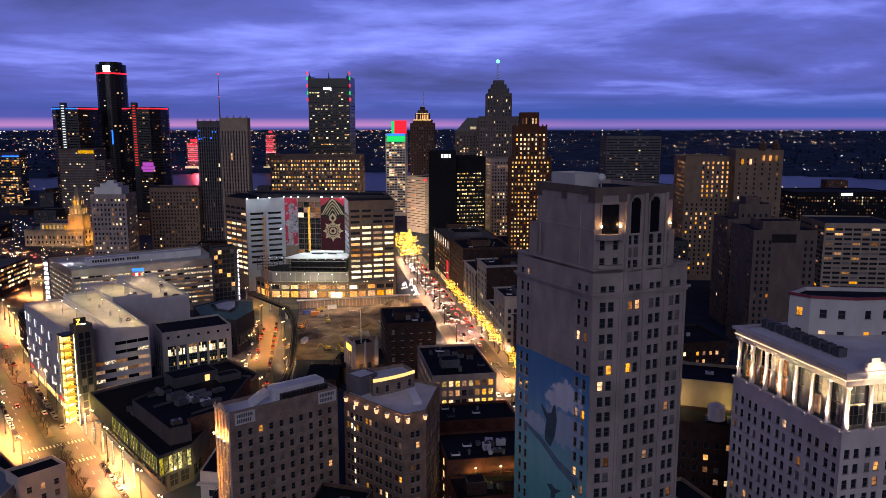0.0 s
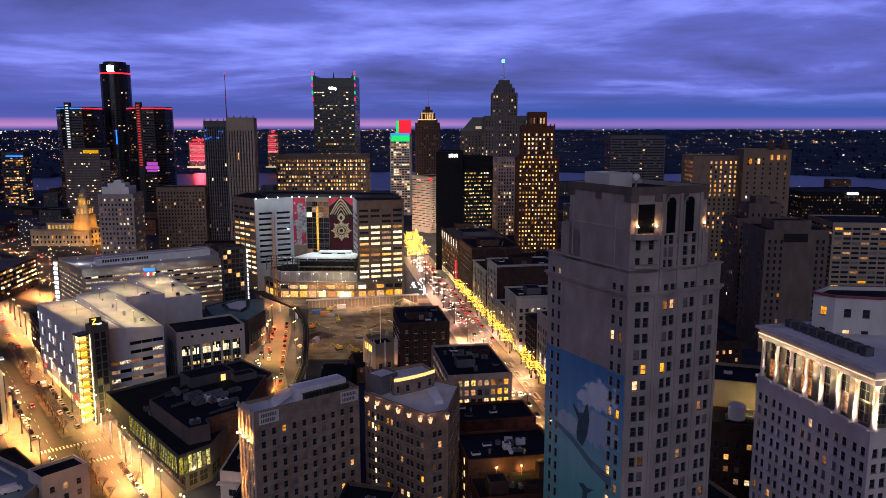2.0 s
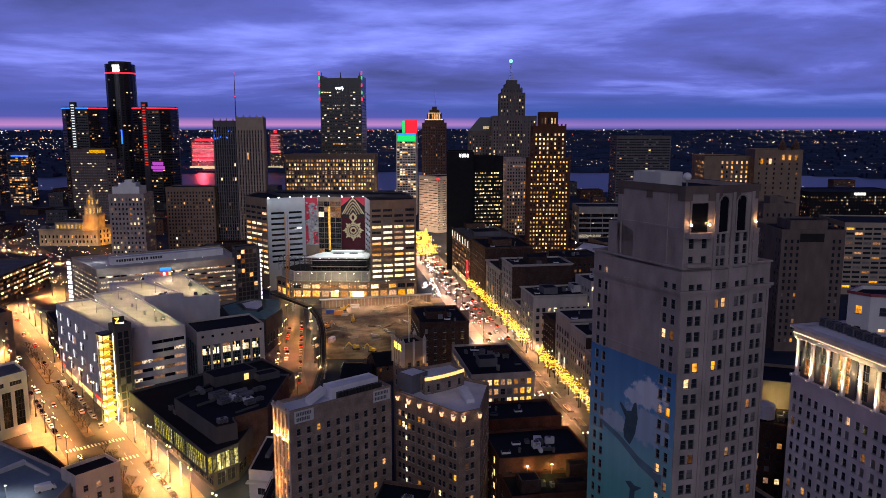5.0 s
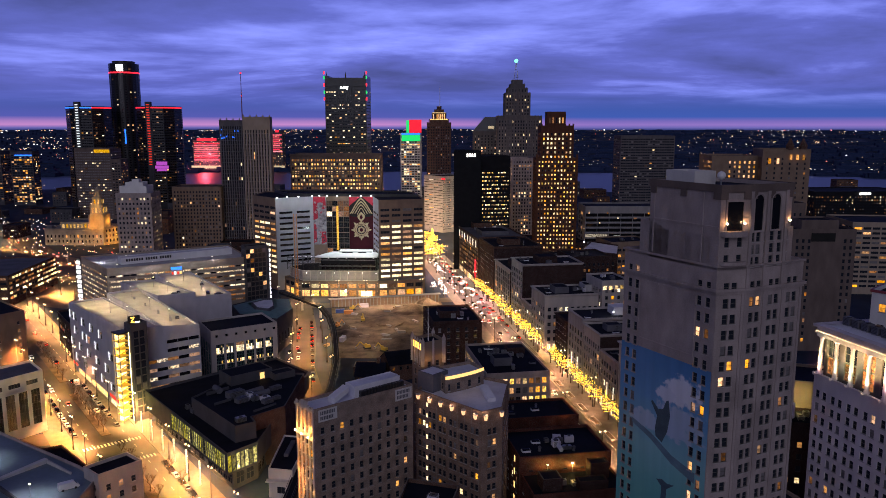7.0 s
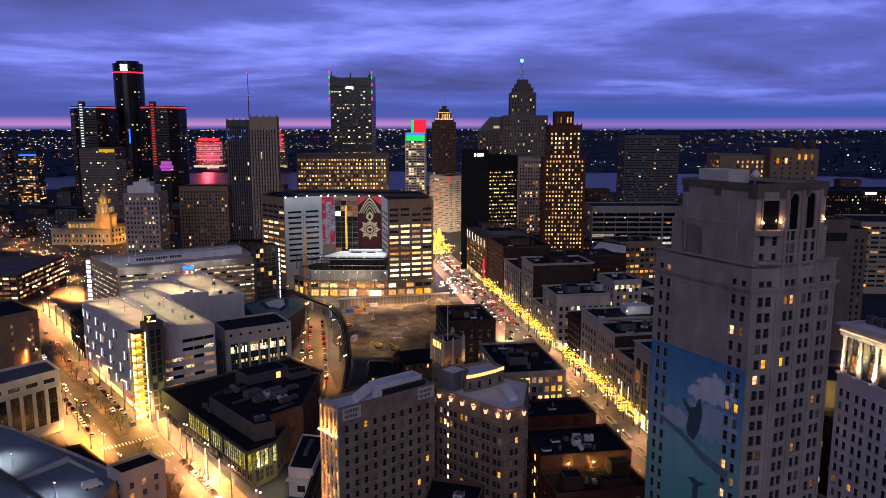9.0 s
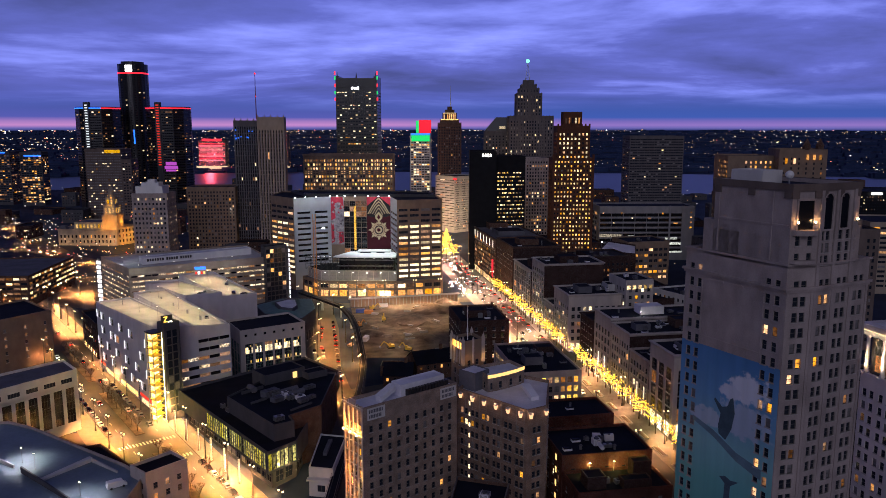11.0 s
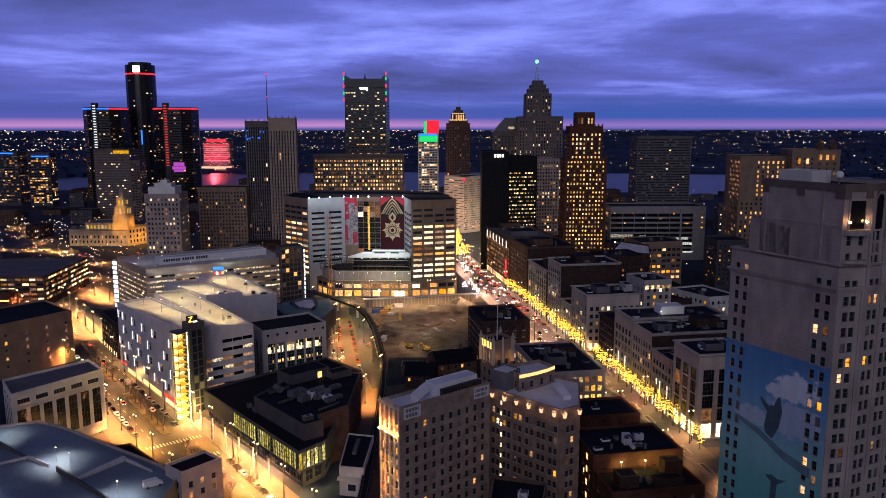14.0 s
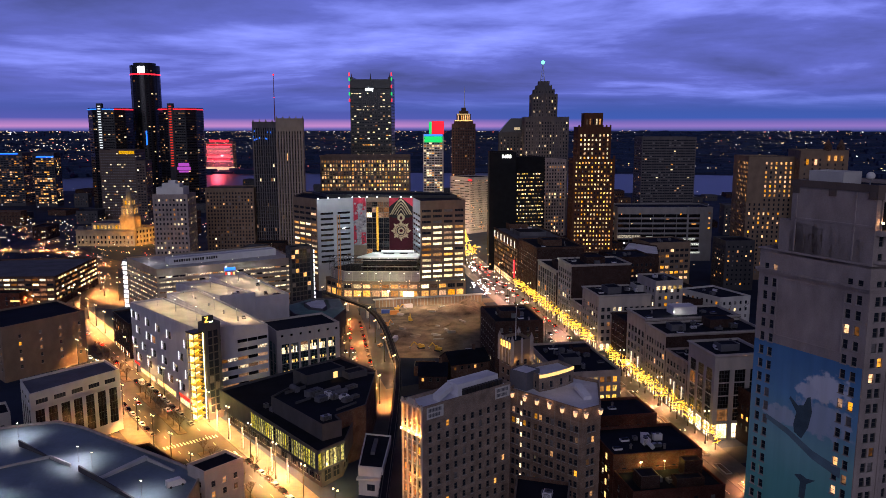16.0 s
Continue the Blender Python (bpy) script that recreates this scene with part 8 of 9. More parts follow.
# sign tower: green band, red flag-like screen
lit_bar("green_sign", "green lit sign band on the office tower", (-105, 1059), (-80, 1059), 103, 111, "green_light", on="lit_sign_tower")
lit_bar("blue_sign", "blue lit lettering band", (-105, 1058.8), (-80, 1058.8), 111.5, 113.8, "blue_light", on="lit_sign_tower")
lit_bar("red_screen", "large red lit screen", (-95, 1066), (-78, 1066), 114, 132, "red_deep", on="lit_sign_tower")
lit_bar("green_edge", "green lit edge of the screen", (-99, 1066), (-95.3, 1066), 114, 131, "green_light", on="lit_sign_tower")
# number bars on the black tower, and the striped hotel light
for k in range(4):
    lit_bar("number_bar", "white lit bar high on the black tower", (-18.6 + k * 2.1, 650.6), (-17.2 + k * 2.1, 650.6), 97.6, 100.4, "white_light", 0.3, on="black_tower")
lit_bar("red_sign", "small red lit sign", (-45.5, 879.2), (-41.5, 878.2), 62, 64, "red_light", on="striped_hotel")
# floodlit court house
for x, y, z, w in ((-450, 771, 3, 1500), (-436, 771, 3, 1300), (-424, 771, 3, 2000), (-410, 771, 3, 2400), (-399, 771, 3, 3600), (-386, 779, 5, 9000), (-378, 792, 8, 12000), (-403, 771, 21, 9000), (-403, 773.5, 33.5, 2600), (-403, 776.5, 43, 1500), (-392, 786, 24, 3000)):
    lamp(x, y, z, w * (0.45 if z == 3 else 0.55 if z > 30 else 1.0), (1.0, 0.56, 0.24) if z == 3 else (1.0, 0.38, 0.04), 0.6)
g = Geo("sandstone")
g.prism(ngon(0, 0, 4.4, 8), 0, 3)
g.prism(ngon(0, 0, 3.0, 8), 3, 7.5)
g.prism(ngon(0, 0, 3.4, 8), 7.5, 11.5, poly1=ngon(0, 0, 0.5, 8))
fix("belfry", g, pose(-403, 784.5, 49.5), ch, "stepped belfry")
lamp(-403, 777, 51, 500, (1.0, 0.5, 0.06), 0.4)
for x, y in ((-455, 779), (-444, 779), (-414, 779)):
    g = Geo("roof_grey")
    g.prism([Vector(p) for p in ((-4, 0), (4, 0), (4, 8), (-4, 8))], 0, 3.6, poly1=[Vector(p) for p in ((-2.4, 2), (2.4, 2), (2.4, 6), (-2.4, 6))])
    fix("corner_roof", g, pose(x, y, 16.6), ch, "dark pavilion roof")
# red hotel across the water
for x0, x1, z1 in ((-760, -684, 85), (-542, -511, 108)):
    y = 2096
    hn = building("river_hotel", "hotel floodlit in red beyond the river", "hotel", rect((x0, y), (x1, y), 30), z1, "dark_concrete", style(bay=5, w=2, lit=0.3, kind="bare"), cap=0).name
    # red floodlight on the storeys is made by bars that glow
    for k in range(9):
        lit_bar("lit_floor", "glowing red band in place of floodlight on a storey", (x0 + 2 + (k % 3), y - 0.6), (x1 - 2 - (k % 2) * 6, y - 0.6), z1 - 56 + k * 5.6, z1 - 52.6 + k * 5.6, "red_wash", 0.4, on=hn)
    lit_bar("lit_sign", "bright red roof sign", (x0 + 12, y - 1), (x1 - 10, y - 1), z1 - 2, z1 + 4, "red_light", 0.6, on=hn)
    lit_bar("lit_base", "white lit base of the hotel", (x0 - 6, y - 1.2), (x1 + 4, y - 1.2), 7, 15, "lit_white", 0.6, on=hn)
# unseen red light, added to redden the water before the hotel
lamp(-722, 2070, 45, 500000, (1.0, 0.08, 0.12), 0.8)
# wide office colonnade band
for x0, z0, z1, m_ in ((-187, 77.5, 83.0, "lit_amber"), (-187, 85.0, 89.2, "lit_warm"), (-146, 77.5, 87.5, "warm_bright")):
    n_ = int((-146 - x0) / 4.1) if x0 < -150 else 9
    for k in range(n_):
        x = x0 + k * 4.15
        lit_bar("tall_window", "golden lit tall window", (x, 800.7 + (x + 203) * 0.063), (x + 2.6, 800.7 + (x + 200.4) * 0.063), z0, z1, m_, 0.5, on="wide_office")
g = Geo("limestone_dark")
g.box(0, 95.6, -1.2, 0, 92.6, 94.6)
g.box(0, 95.6, -0.7, 0, 74.5, 75.6)
fix("cornice", g, pose(-203.4, 800, 0, 0, 0, 3.6), find("wide_office"))
# hotel turret lights
for x, y, z in ((233.6, 590.6, 106), (238, 589.8, 106), (229, 591.5, 106), (214, 594.4, 103), (220, 593.4, 103)):
    lit_bar("turret_light", "warm lit turret opening", (x, y), (x + 1.7, y), z - 8, z - 4, "lit_warm", 0.5, on="hotel_wing")
for x in (230, 240):
    g = Geo("brown_brick")
    g.prism(ngon(0, 0, 3.2, 8), 0, 3)
    g.prism(ngon(0, 0, 3.4, 8), 3, 9, poly1=ngon(0, 0, 0.2, 8))
    fix("turret", g, pose(x, 595, 105.5), find("hotel_wing"), "copper-roofed turret")
lit_bar("roof_sign", "white lit sign on the black office", (412, 837.4), (424, 837.4), 49.5, 52, "white_light", 0.4, on="black_office")
# bright junction far down the avenue
for s_, w in ((690, 9000), (760, 12000), (830, 12000)):
    x, y = W(86, s_)
    lamp(x, y, 9, w * 7, (1.0, 0.58, 0.26), 0.8)
ft = thing("plaza_tree", "tall tree covered with golden lights", "tree", *W(86, 705), 0.1)
lamp(-72, 868, 16, 60000, (1.0, 0.62, 0.40), 1.0)
lamp(-24, 866, 18, 24000, (1.0, 0.72, 0.5), 1.0)
g = Geo("bark")
g.tube((0, 0, 0), (0, 0, 5), 0.5, 0.4, 8)
part("trunk", g, ft)
rr = random.Random(2)
g = Geo("fairy")
for k in range(420):
    z = rr.random() ** 1.3
    a, r = rr.random() * 6.283, (1 - z) * 9 * math.sqrt(rr.random()) + 0.3
    g.ball((r * math.cos(a), r * math.sin(a), 4 + z * 24), 0.35, 0, 4, 2)
part("light_string", g, ft, "golden lights", kind="stuff")

for k, (x, y, h_) in enumerate(((-44.2, 565.6, 6.5), (-39.5, 576.3, 7.0), (-36.5, 557.6, 6.0), (-34.5, 542, 6.5), (-45, 650, 6.5), (-42, 632, 6.0))):
    wt = thing("light_tree", "small bare tree covered with cold white lights", "tree", x, y, 0.1, group="trees with white lights")
    rr = random.Random(40 + k)
    g = Geo("bark")
    g.tube((0, 0, 0), (0, 0, h_ * 0.5), 0.22, 0.14, 6)
    for i in range(7):
        a = i * 0.9
        g.tube((0, 0, h_ * 0.4), (1.6 * math.cos(a), 1.6 * math.sin(a), h_ * rr.uniform(0.7, 1.0)), 0.1, 0.03, 4)
    part("trunk", g, wt)
    g = Geo("bulb_white")
    for i in range(46):
        a, z = rr.random() * math.tau, rr.random()
        r = 2.3 * math.sqrt(rr.random()) * (1.1 - 0.7 * z)
        g.ball((r * math.cos(a), r * math.sin(a), h_ * (0.35 + 0.65 * z)), 0.13, 0, 5, 3)
    part("light_string", g, wt, "cold white lights", kind="stuff")
# more roofs between the avenue and the towers
mid = style(fl=3.9, base=5, top=1.5, bay=3.2, w=1.5, wh=1.9, lit=0.26, kind="plain")
for nm, lb, pl_, h, wm, st_ in (
    ("brick_loft", "dark brick loft with a flat roof", rect((52, 508), (80, 514), 30), 36, "dark_brick", mid),
    ("lit_cornice_block", "pale corner block with a lit cornice", rect((54, 408), (70, 412), 22), 40, "limestone_pale", style(fl=3.9, base=5, top=1.5, bay=3.6, w=1.7, wh=2.0, lit=0.3)),
    ("white_block", "white painted block with a drawing on its wall", [(76, 437), (91, 411.7), (110, 418), (98, 446)], 30, "pale_concrete", mid),
    ("brown_office", "brown stone office with lit windows", rect((93, 582), (127, 590), 30), 35, "brown_stone", style(fl=4.4, lit=0.4, bay=4.2, w=3.0, wh=2.2, kind="grid21")),
    ("rear_loft", "dark roofed loft behind the avenue", wrect(152, 190, 320, 352), 24, "dark_brick", mid),
    ("rear_loft", "dark roofed loft behind the avenue", wrect(150, 185, 398, 425), 27, "dark_brick", mid),
    ("rear_loft", "low dark building behind the avenue", wrect(145, 180, 440, 475), 25, "dark_brick", mid),
    ("rear_loft", "low brick building behind the avenue", wrect(142, 175, 515, 550), 30, "brown_brick", mid),
    ("rear_loft", "low dark building near the river", wrect(150, 200, 600, 650), 28, "dark_brick", mid),
    ("beige_hall", "beige hall lit from below by yard lamps", rect((62, 244.5), (104, 232), 20), 42, "tan_concrete", None),
    ("tank_block", "low block with a dark roof and a tank", rect((60, 229), (96, 218), 14), 33.5, "dark_brick", mid),
    ("near_block", "low block with a dark cluttered roof", [(-40, 174), (-27, 170), (-24, 186), (-38, 190)], 30, "brown_brick", mid),
    ("corniced_block", "low block with an ornate dark cornice", rect((50, 176), (69, 183), 22), 26, "brown_stone", style(bay=3, lit=0.3)),
    ("low_block", "low block with a pale roof", rect((98, 262), (130, 272), 26), 26, "brown_brick", mid),
    ("low_block", "dark low flat-roofed block", rect((60, 275), (92, 283), 18), 22, "dark_brick", mid),
    ("left_stub", "pale block with tall lit windows", rect((-250, 250), (-226, 268), 14), 16, "limestone_pale", style(fl=4, bay=4, lit=0.6)),
):
    building(nm, lb, "commercial building", pl_, h, wm, st_, roof="roof_tar", cap=22)
    clutter(pl_, h - 1.0, 3, nm + str(round(pl_[0][0])))
lc = find("lit_cornice_block")
# boxes that glow stand in for uplight on the bays below the cornice
for u_ in (1.6, 5.0, 8.4, 11.6, 14.8):
    p_ = Vector((54, 408)) + Vector((0.970, 0.2425)) * u_
    g = Geo("lit_amber")
    g.box(-0.9, 0.9, -0.25, 0.05, 34.9, 36.9)
    fix("lit_bay", g, pose(p_.x, p_.y, 0, 0, 0, 14), lc, "glowing box in place of an uplit bay below the cornice")
lamp(70, 238, 36, 1000, (1.0, 0.72, 0.25), 0.3)
lamp(85, 233.5, 36, 1100, (1.0, 0.74, 0.28), 0.3)
for k, (x, y) in enumerate(((8, 214), (22, 222), (32, 216))):
    lamp(x, y, 23, 160, (1.0, 0.72, 0.2), 0.2)

# ---------------------------------------------------------------- low city fabric, far lights
keep = [(-386, 768), (-425, 760), (-445, 755), (-405, 752), (-340, 570), (-360, 610), (-400, 680), (-480, 750), (-330, 640), (-440, 700)]
for o in list(bpy.data.objects):
    if o.parent is None and o.type == "EMPTY" and o.get("category") in ("skyscraper", "office building", "commercial building", "parking garage", "public building", "hotel"):
        keep.append((o.matrix_world.translation.x, o.matrix_world.translation.y))
rf = random.Random(77)
blocks = 0
for _ in range(4000):
    if blocks >= 110:
        break
    y = rf.uniform(560, 1420)
    x = rf.uniform(-0.62 * y - 60, 0.62 * y + 40)
    w, d = rf.uniform(16, 40), rf.uniform(16, 36)
    rr_, ss_ = 0.982 * x + 0.191 * y, -0.191 * x + 0.982 * y
    if 55 < rr_ < 130 or any(abs(x - a) < w * 0.5 + 36 and abs(y - b) < d * 0.5 + 34 for a, b in keep):
        continue
    keep.append((x, y))
    h = rf.uniform(7, 22) if rf.random() < 0.8 else rf.uniform(22, 42)
    building("low_block", "dark low city block with scattered lit windows", "city block", rect((x - w / 2, y), (x + w / 2, y + w * 0.1 * rf.choice((-1, 1))), d), h, rf.choice(("dark_brick", "brown_brick", "dark_concrete", "dark_concrete")), style(fl=3.6, base=3.6, bay=3.6, w=1.3, wh=1.4, lit=0.2, kind="bare"), roof=rf.choice(("roof_tar", "roof_grey", "roof_tar")), cap=0, group="city blocks")
    blocks += 1

g = Geo("far_light", "far_red", "far_white")
clusters = [(rf.uniform(-0.66, 0.62), 2140 + 2600 * rf.random() ** 0.8) for _ in range(70)]
for k in range(1700):
    ca, cd = rf.choice(clusters)
    d = min(4850, max(2130, cd + rf.gauss(0, 45)))
    a = ca + rf.gauss(0, 0.028)
    if k % 4 == 0:
        d, a = 2130 + 2700 * rf.random(), rf.uniform(-0.66, 0.62)
    x, y = d * math.sin(a), d * math.cos(a)
    s_ = rf.uniform(0.4, 1.0) * d / 2600 * (1.7 if rf.random() < 0.08 else 1.0)
    z = ground_height(d) + rf.uniform(2, 9)
    g.box(x - s_, x + s_, y - s_, y + s_, z, z + s_ * 2, rf.choices((0, 1, 2), (6, 1, 4))[0])
for row, (d0, n_) in enumerate(((2180, 110), (2500, 90), (3000, 130), (3700, 150), (4500, 190))):
    for k in range(n_):
        a = -0.64 + 0.75 * rf.random() ** 1.4 if row else rf.uniform(-0.66, 0.6)
        d = d0 * rf.uniform(0.985, 1.015)
        x, y = d * math.sin(a), d * math.cos(a)
        s_ = rf.uniform(0.5, 1.1) * d / 2500
        z = ground_height(d) + rf.uniform(12, 17)
        g.box(x - s_ * 1.6, x + s_ * 1.6, y - s_, y + s_, z, z + s_ * 1.6, rf.choices((0, 1, 2), (6, 1, 3))[0])
for k in range(420):
    y = rf.uniform(620, 1450)
    x = rf.uniform(-0.62 * y - 60, 0.62 * y + 40)
    s_ = rf.uniform(0.25, 0.5) * y / 900
    z = rf.uniform(4, 12)
    g.box(x - s_, x + s_, y - s_, y + s_, z, z + s_ * 2, rf.choices((0, 1, 2), (7, 1, 3))[0])
for k in range(520):
    y = rf.uniform(560, 1000)
    x = rf.uniform(-0.66 * y - 30, -0.36 * y)
    s_ = rf.uniform(0.16, 0.36) * y / 700
    z = rf.uniform(1, 9)
    g.box(x - s_, x + s_, y - s_, y + s_, z, z + s_ * 2, rf.choices((0, 1, 2), (7, 2, 3))[0])
tagged(new("city_lights", g.mesh("city_lights")), "countless far street and house lights", "city lights", kind="stuff")
# far houses and woods; their blue stands for dusk haze
g = Geo("far_haze_blue")
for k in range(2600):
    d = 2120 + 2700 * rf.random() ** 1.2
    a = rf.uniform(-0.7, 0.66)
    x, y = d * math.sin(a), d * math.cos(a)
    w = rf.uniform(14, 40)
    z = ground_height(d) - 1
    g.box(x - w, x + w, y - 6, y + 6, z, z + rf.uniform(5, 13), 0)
tagged(new("far_suburb", g.mesh("far_suburb")), "dark low houses and woods beyond the river, tinted blue for distance", "suburb", kind="stuff")

# uplit shop fronts, signs and bright strips along the avenue
for s0, z1 in ((424, 15), (430, 15), (436, 15), (446, 18), (453, 18), (460, 18), (474, 16), (484, 16), (494, 16), (504, 16), (399, 14), (405, 14), (412, 14), (418, 14)):
    x, y = W(99.6, s0)
    uplight(x, y, 6.2, 1500, (0.25, 0.05), (1.0, 0.85, 0.65))
sb = find("shopping_block")
# the uplight on the top bays is made by panels that glow themselves
for k in range(9):
    p = W(99.93, 574 + k * 11)
    lit_bar("uplit_bay", "uplit top bay", p, p + Vector((-0.191, 0.982)) * 2.2, 30, 35.5, "uplit", 0.1, on="shopping_block")
for k in range(8):
    p = W(101.0, 565.9)
    lit_bar("stair_landing", "pale lit stair landing behind glass", p, p + Vector((0.982, 0.191)) * 8.5, 5.5 + k * 3.9, 6.5 + k * 3.9, "deck_dim" if k % 3 else "deck_white", 0.2, on="shopping_block")
p = W(99.2, 572)
lit_bar("red_sign", "tall red lit sign", p, p + Vector((-0.191, 0.982)) * 1.6, 7, 21, "red_light", 0.8, on="shopping_block")
for k, s0 in enumerate((296, 303, 341, 349)):
    p = W(99.9, s0)
    lit_bar("light_strip", "upright white light strip", p, p + Vector((-0.191, 0.982)) * 0.5, 8, 13.5, "uplit", 0.25, on="stone_block" if s0 < 310 else "ornate_block")
tank = thing("roof_tank", "round pale water tank on a roof", "water tank", 79, 229, 32.6)
g = Geo("roof_white")
g.tube((0, 0, 0.6), (0, 0, 5), 2.6, 2.6, 16)
g.tube((0, 0, 5), (0, 0, 6), 2.6, 0.4, 16)
part("drum", g, tank)
g = Geo("steel")
for a in range(4):
    g.box(1.6 * math.cos(a * 1.571) - 0.15, 1.6 * math.cos(a * 1.571) + 0.15, 1.6 * math.sin(a * 1.571) - 0.15, 1.6 * math.sin(a * 1.571) + 0.15, 0, 0.6)
part("legs", g, tank)
g = Geo("banner_black")
g.box(-6.5, 6.5, -0.15, 0, 61.6, 66.2)
fix("dark_sign", g, pose(173.6, 411.9, 0), find("brick_block"), "dark sign panel")

# ribs of the pale stone tower, floodlit from below
q0, q1 = Vector((-230, 722)), Vector((-205, 726))
for k in range(10):
    g = Geo("limestone")
    e_ = (q1 - q0).normalized()
    wall_box(g, q0, e_, 0.2 + k * 2.72, 0.9 + k * 2.72, 4, 117, 0.9, 0, (0, 0))
    fix("rib", g, Matrix(), find("stone_tower.001"))
g = Geo("blue_light")
g.box(-1, 1, -0.5, 0, 0, 22)
fix("blue_sign", g, pose(-548, 1191, 96), find("glass_tower.003"), "upright blue lit sign")

# stairwell windows, hood and golden yard lights of the corner block
e_ = (spoly[1] - spoly[0]).normalized()
deg_ = math.degrees(math.atan2(e_.y, e_.x))
for k in range(9):
    g = Geo("lit_white")
    g.box(-0.3, 0.3, -0.06, 0.02, 0, 1.3)
    fix("stair_window", g, pose(*on_wall(spoly[0], e_, 5.2, 9.0 + k * 3.5, 0.01), 0, 0, deg_), find("corner_block"), "narrow lit stairwell window")
slanted_wall("stair_hood", (-16.6, 225.5), (-14.2, 219.5), 42.6, 40.6, 1.2, "roof_white", "sloping white roof hood", "hood", 2.6)
for k, z in enumerate((5.0, 9.5, 14.0, 18.2)):
    p = W(36.95, 223)
    lit_bar("stair_light", "golden lit stair landing", p, p + Vector((-0.191, 0.982)) * 1.2, z, z + 1.9, "amber_soft", 0.12, on="brick_shop.001")
for x, y in (W(46, 217.4), W(54, 217.4), W(61, 217.4)):
    yl = thing("yard_lamp", "small yellow lamp on a roof post", "lamp", x, y, 16.0, group="yard lamps")
    g = Geo("steel")
    g.tube((0, 0, 0), (0, 0, 3.0), 0.07, 0.07, 6)
    part("post", g, yl)
    g = Geo("bulb")
    g.box(-0.3, 0.3, -0.18, 0.18, 3.0, 3.2)
    part("lamp_head", g, yl, "glowing yellow head")
    lamp(x, y - 0.6, 18.6, 700, (1.0, 0.70, 0.15), 0.2)
du = thing("roof_duct", "white sheet metal duct bent across a roof", "duct", 6.8, 236.5, 21.0)
g = Geo("roof_white")
g.box(0, 2.6, -1.2, 1.2, 0, 1.8)
g.tube((0.5, -1.0, 1.0), (1.6, -9.5, 1.0), 0.7, 0.7, 8)
part("duct", g, du)
g = Geo("black_metal")
g.box(0.3, 2.3, -1.25, -1.2, 0.5, 1.5)
part("louvre", g, du)

# white vans parked on the roof and at the kerb
def van(x, y, z, deg):
    ob = thing("van", "white panel van parked on its wheels", "van", x, y, z, deg, group="vans")
    g = Geo("car_white")
    prof = [(-2.7, 0.4), (2.7, 0.4), (2.75, 1.0), (2.3, 1.25), (1.6, 2.1), (1.2, 2.25), (-2.6, 2.25), (-2.72, 1.2)]
    for sy in (-0.98, 0.98):
        pts = [(px, sy, pz) for px, pz in prof]
        g.face(pts if sy < 0 else pts[::-1])
    for i in range(len(prof)):
        (xa, za), (xb, zb) = prof[i], prof[(i + 1) % len(prof)]
        g.face(((xa, 0.98, za), (xa, -0.98, za), (xb, -0.98, zb), (xb, 0.98, zb))[::-1])
    part("body", g, ob)
    g = Geo("pane_dark")
    g.face(((2.31, -0.85, 1.27), (2.31, 0.85, 1.27), (1.66, 0.8, 2.07), (1.66, -0.8, 2.07)))
    part("windscreen", g, ob)
    for px in (-1.7, 1.7):
        for py in (-0.92, 0.92):
            g = Geo("black_metal")
            g.tube((px, py - 0.12, 0.36), (px, py + 0.12, 0.36), 0.36, 0.36, 10)
            part("wheel", g, ob)
    return ob


van(-136.5, 200.5, 20.3, 40)
van(*BR(88, 4.2), 0.03, bdeg)
building("low_shop", "low brick shop with an amber sign strip", "commercial building", rect((-396, 488), (-352, 490), 12), 13, "red_brick", style(base=4, bay=5, lit=0.2), cap=20)
lit_bar("sign_strip", "amber lit sign strip", (-358, 489.4), (-352, 489.6), 7.0, 8.0, "amber_soft", 0.3, on="low_shop")

# ribs of the stepped tower, and the blue top light of a far tower
for x0, x1, y0, z0, z1, n in ((18, 68, 870, 20, 135.5, 15), (26, 55, 874, 135, 161, 10), (29, 52, 877, 160.5, 166.8, 8), (31.8, 49.2, 880, 166, 171.2, 6)):
    for k in range(n):
        g = Geo("grey_stone")
        x = x0 + 1.2 + (x1 - x0 - 2.4) * k / (n - 1)
        g.box(-0.45, 0.45, -0.6, 0.05, 0, z1 - z0)
        fix("rib", g, pose(x, y0, z0), find("stepped_tower"))
lit_bar("crown_light", "golden light at the tower crown", (-508, 1000.4), (-488, 1001.2), 88.5, 92.5, "amber_dim", 0.6, on="plain_tower")
lit_bar("blue_band", "blue lit band on a dark tower", (-785, 1179), (-750, 1180), 81.5, 83.5, "blue_light", 0.6, on="far_tower.001")
lit_bar("blue_band", "blue lit band on a dark tower", (-716, 1172.6), (-690, 1173.8), 77, 79, "blue_light", 0.6, on="far_tower")

# red shop light strip at the foot of the grey garage
for u0, u1, z0, z1, m_ in ((64, 82, 3.2, 4.6, "red_soft"), (36, 60, 1.2, 3.4, "shop"), (66, 82, 0.6, 2.6, "shop"), (2, 10, 3.4, 4.6, "red_soft"), (12, 32, 1.0, 3.0, "lit_warm")):
    g = Geo(m_)
    wall_box(g, ZE, ze, u0, u1, z0, z1, 0.25, 0, (0, 0), inn=-0.02)
    fix("shop_light", g, Matrix(), garage, "lit shop strip at street level")
g = Geo("amber_soft")
g.box(-1.3, 1.3, -0.15, 0.15, 0, 2.4)
fix("corner_sign", g, pose(*on_wall(ZE, ze, 82, 4.6, 0.6), 0, 0, math.degrees(math.atan2(ze.y, ze.x))), garage, "amber lit corner sign")

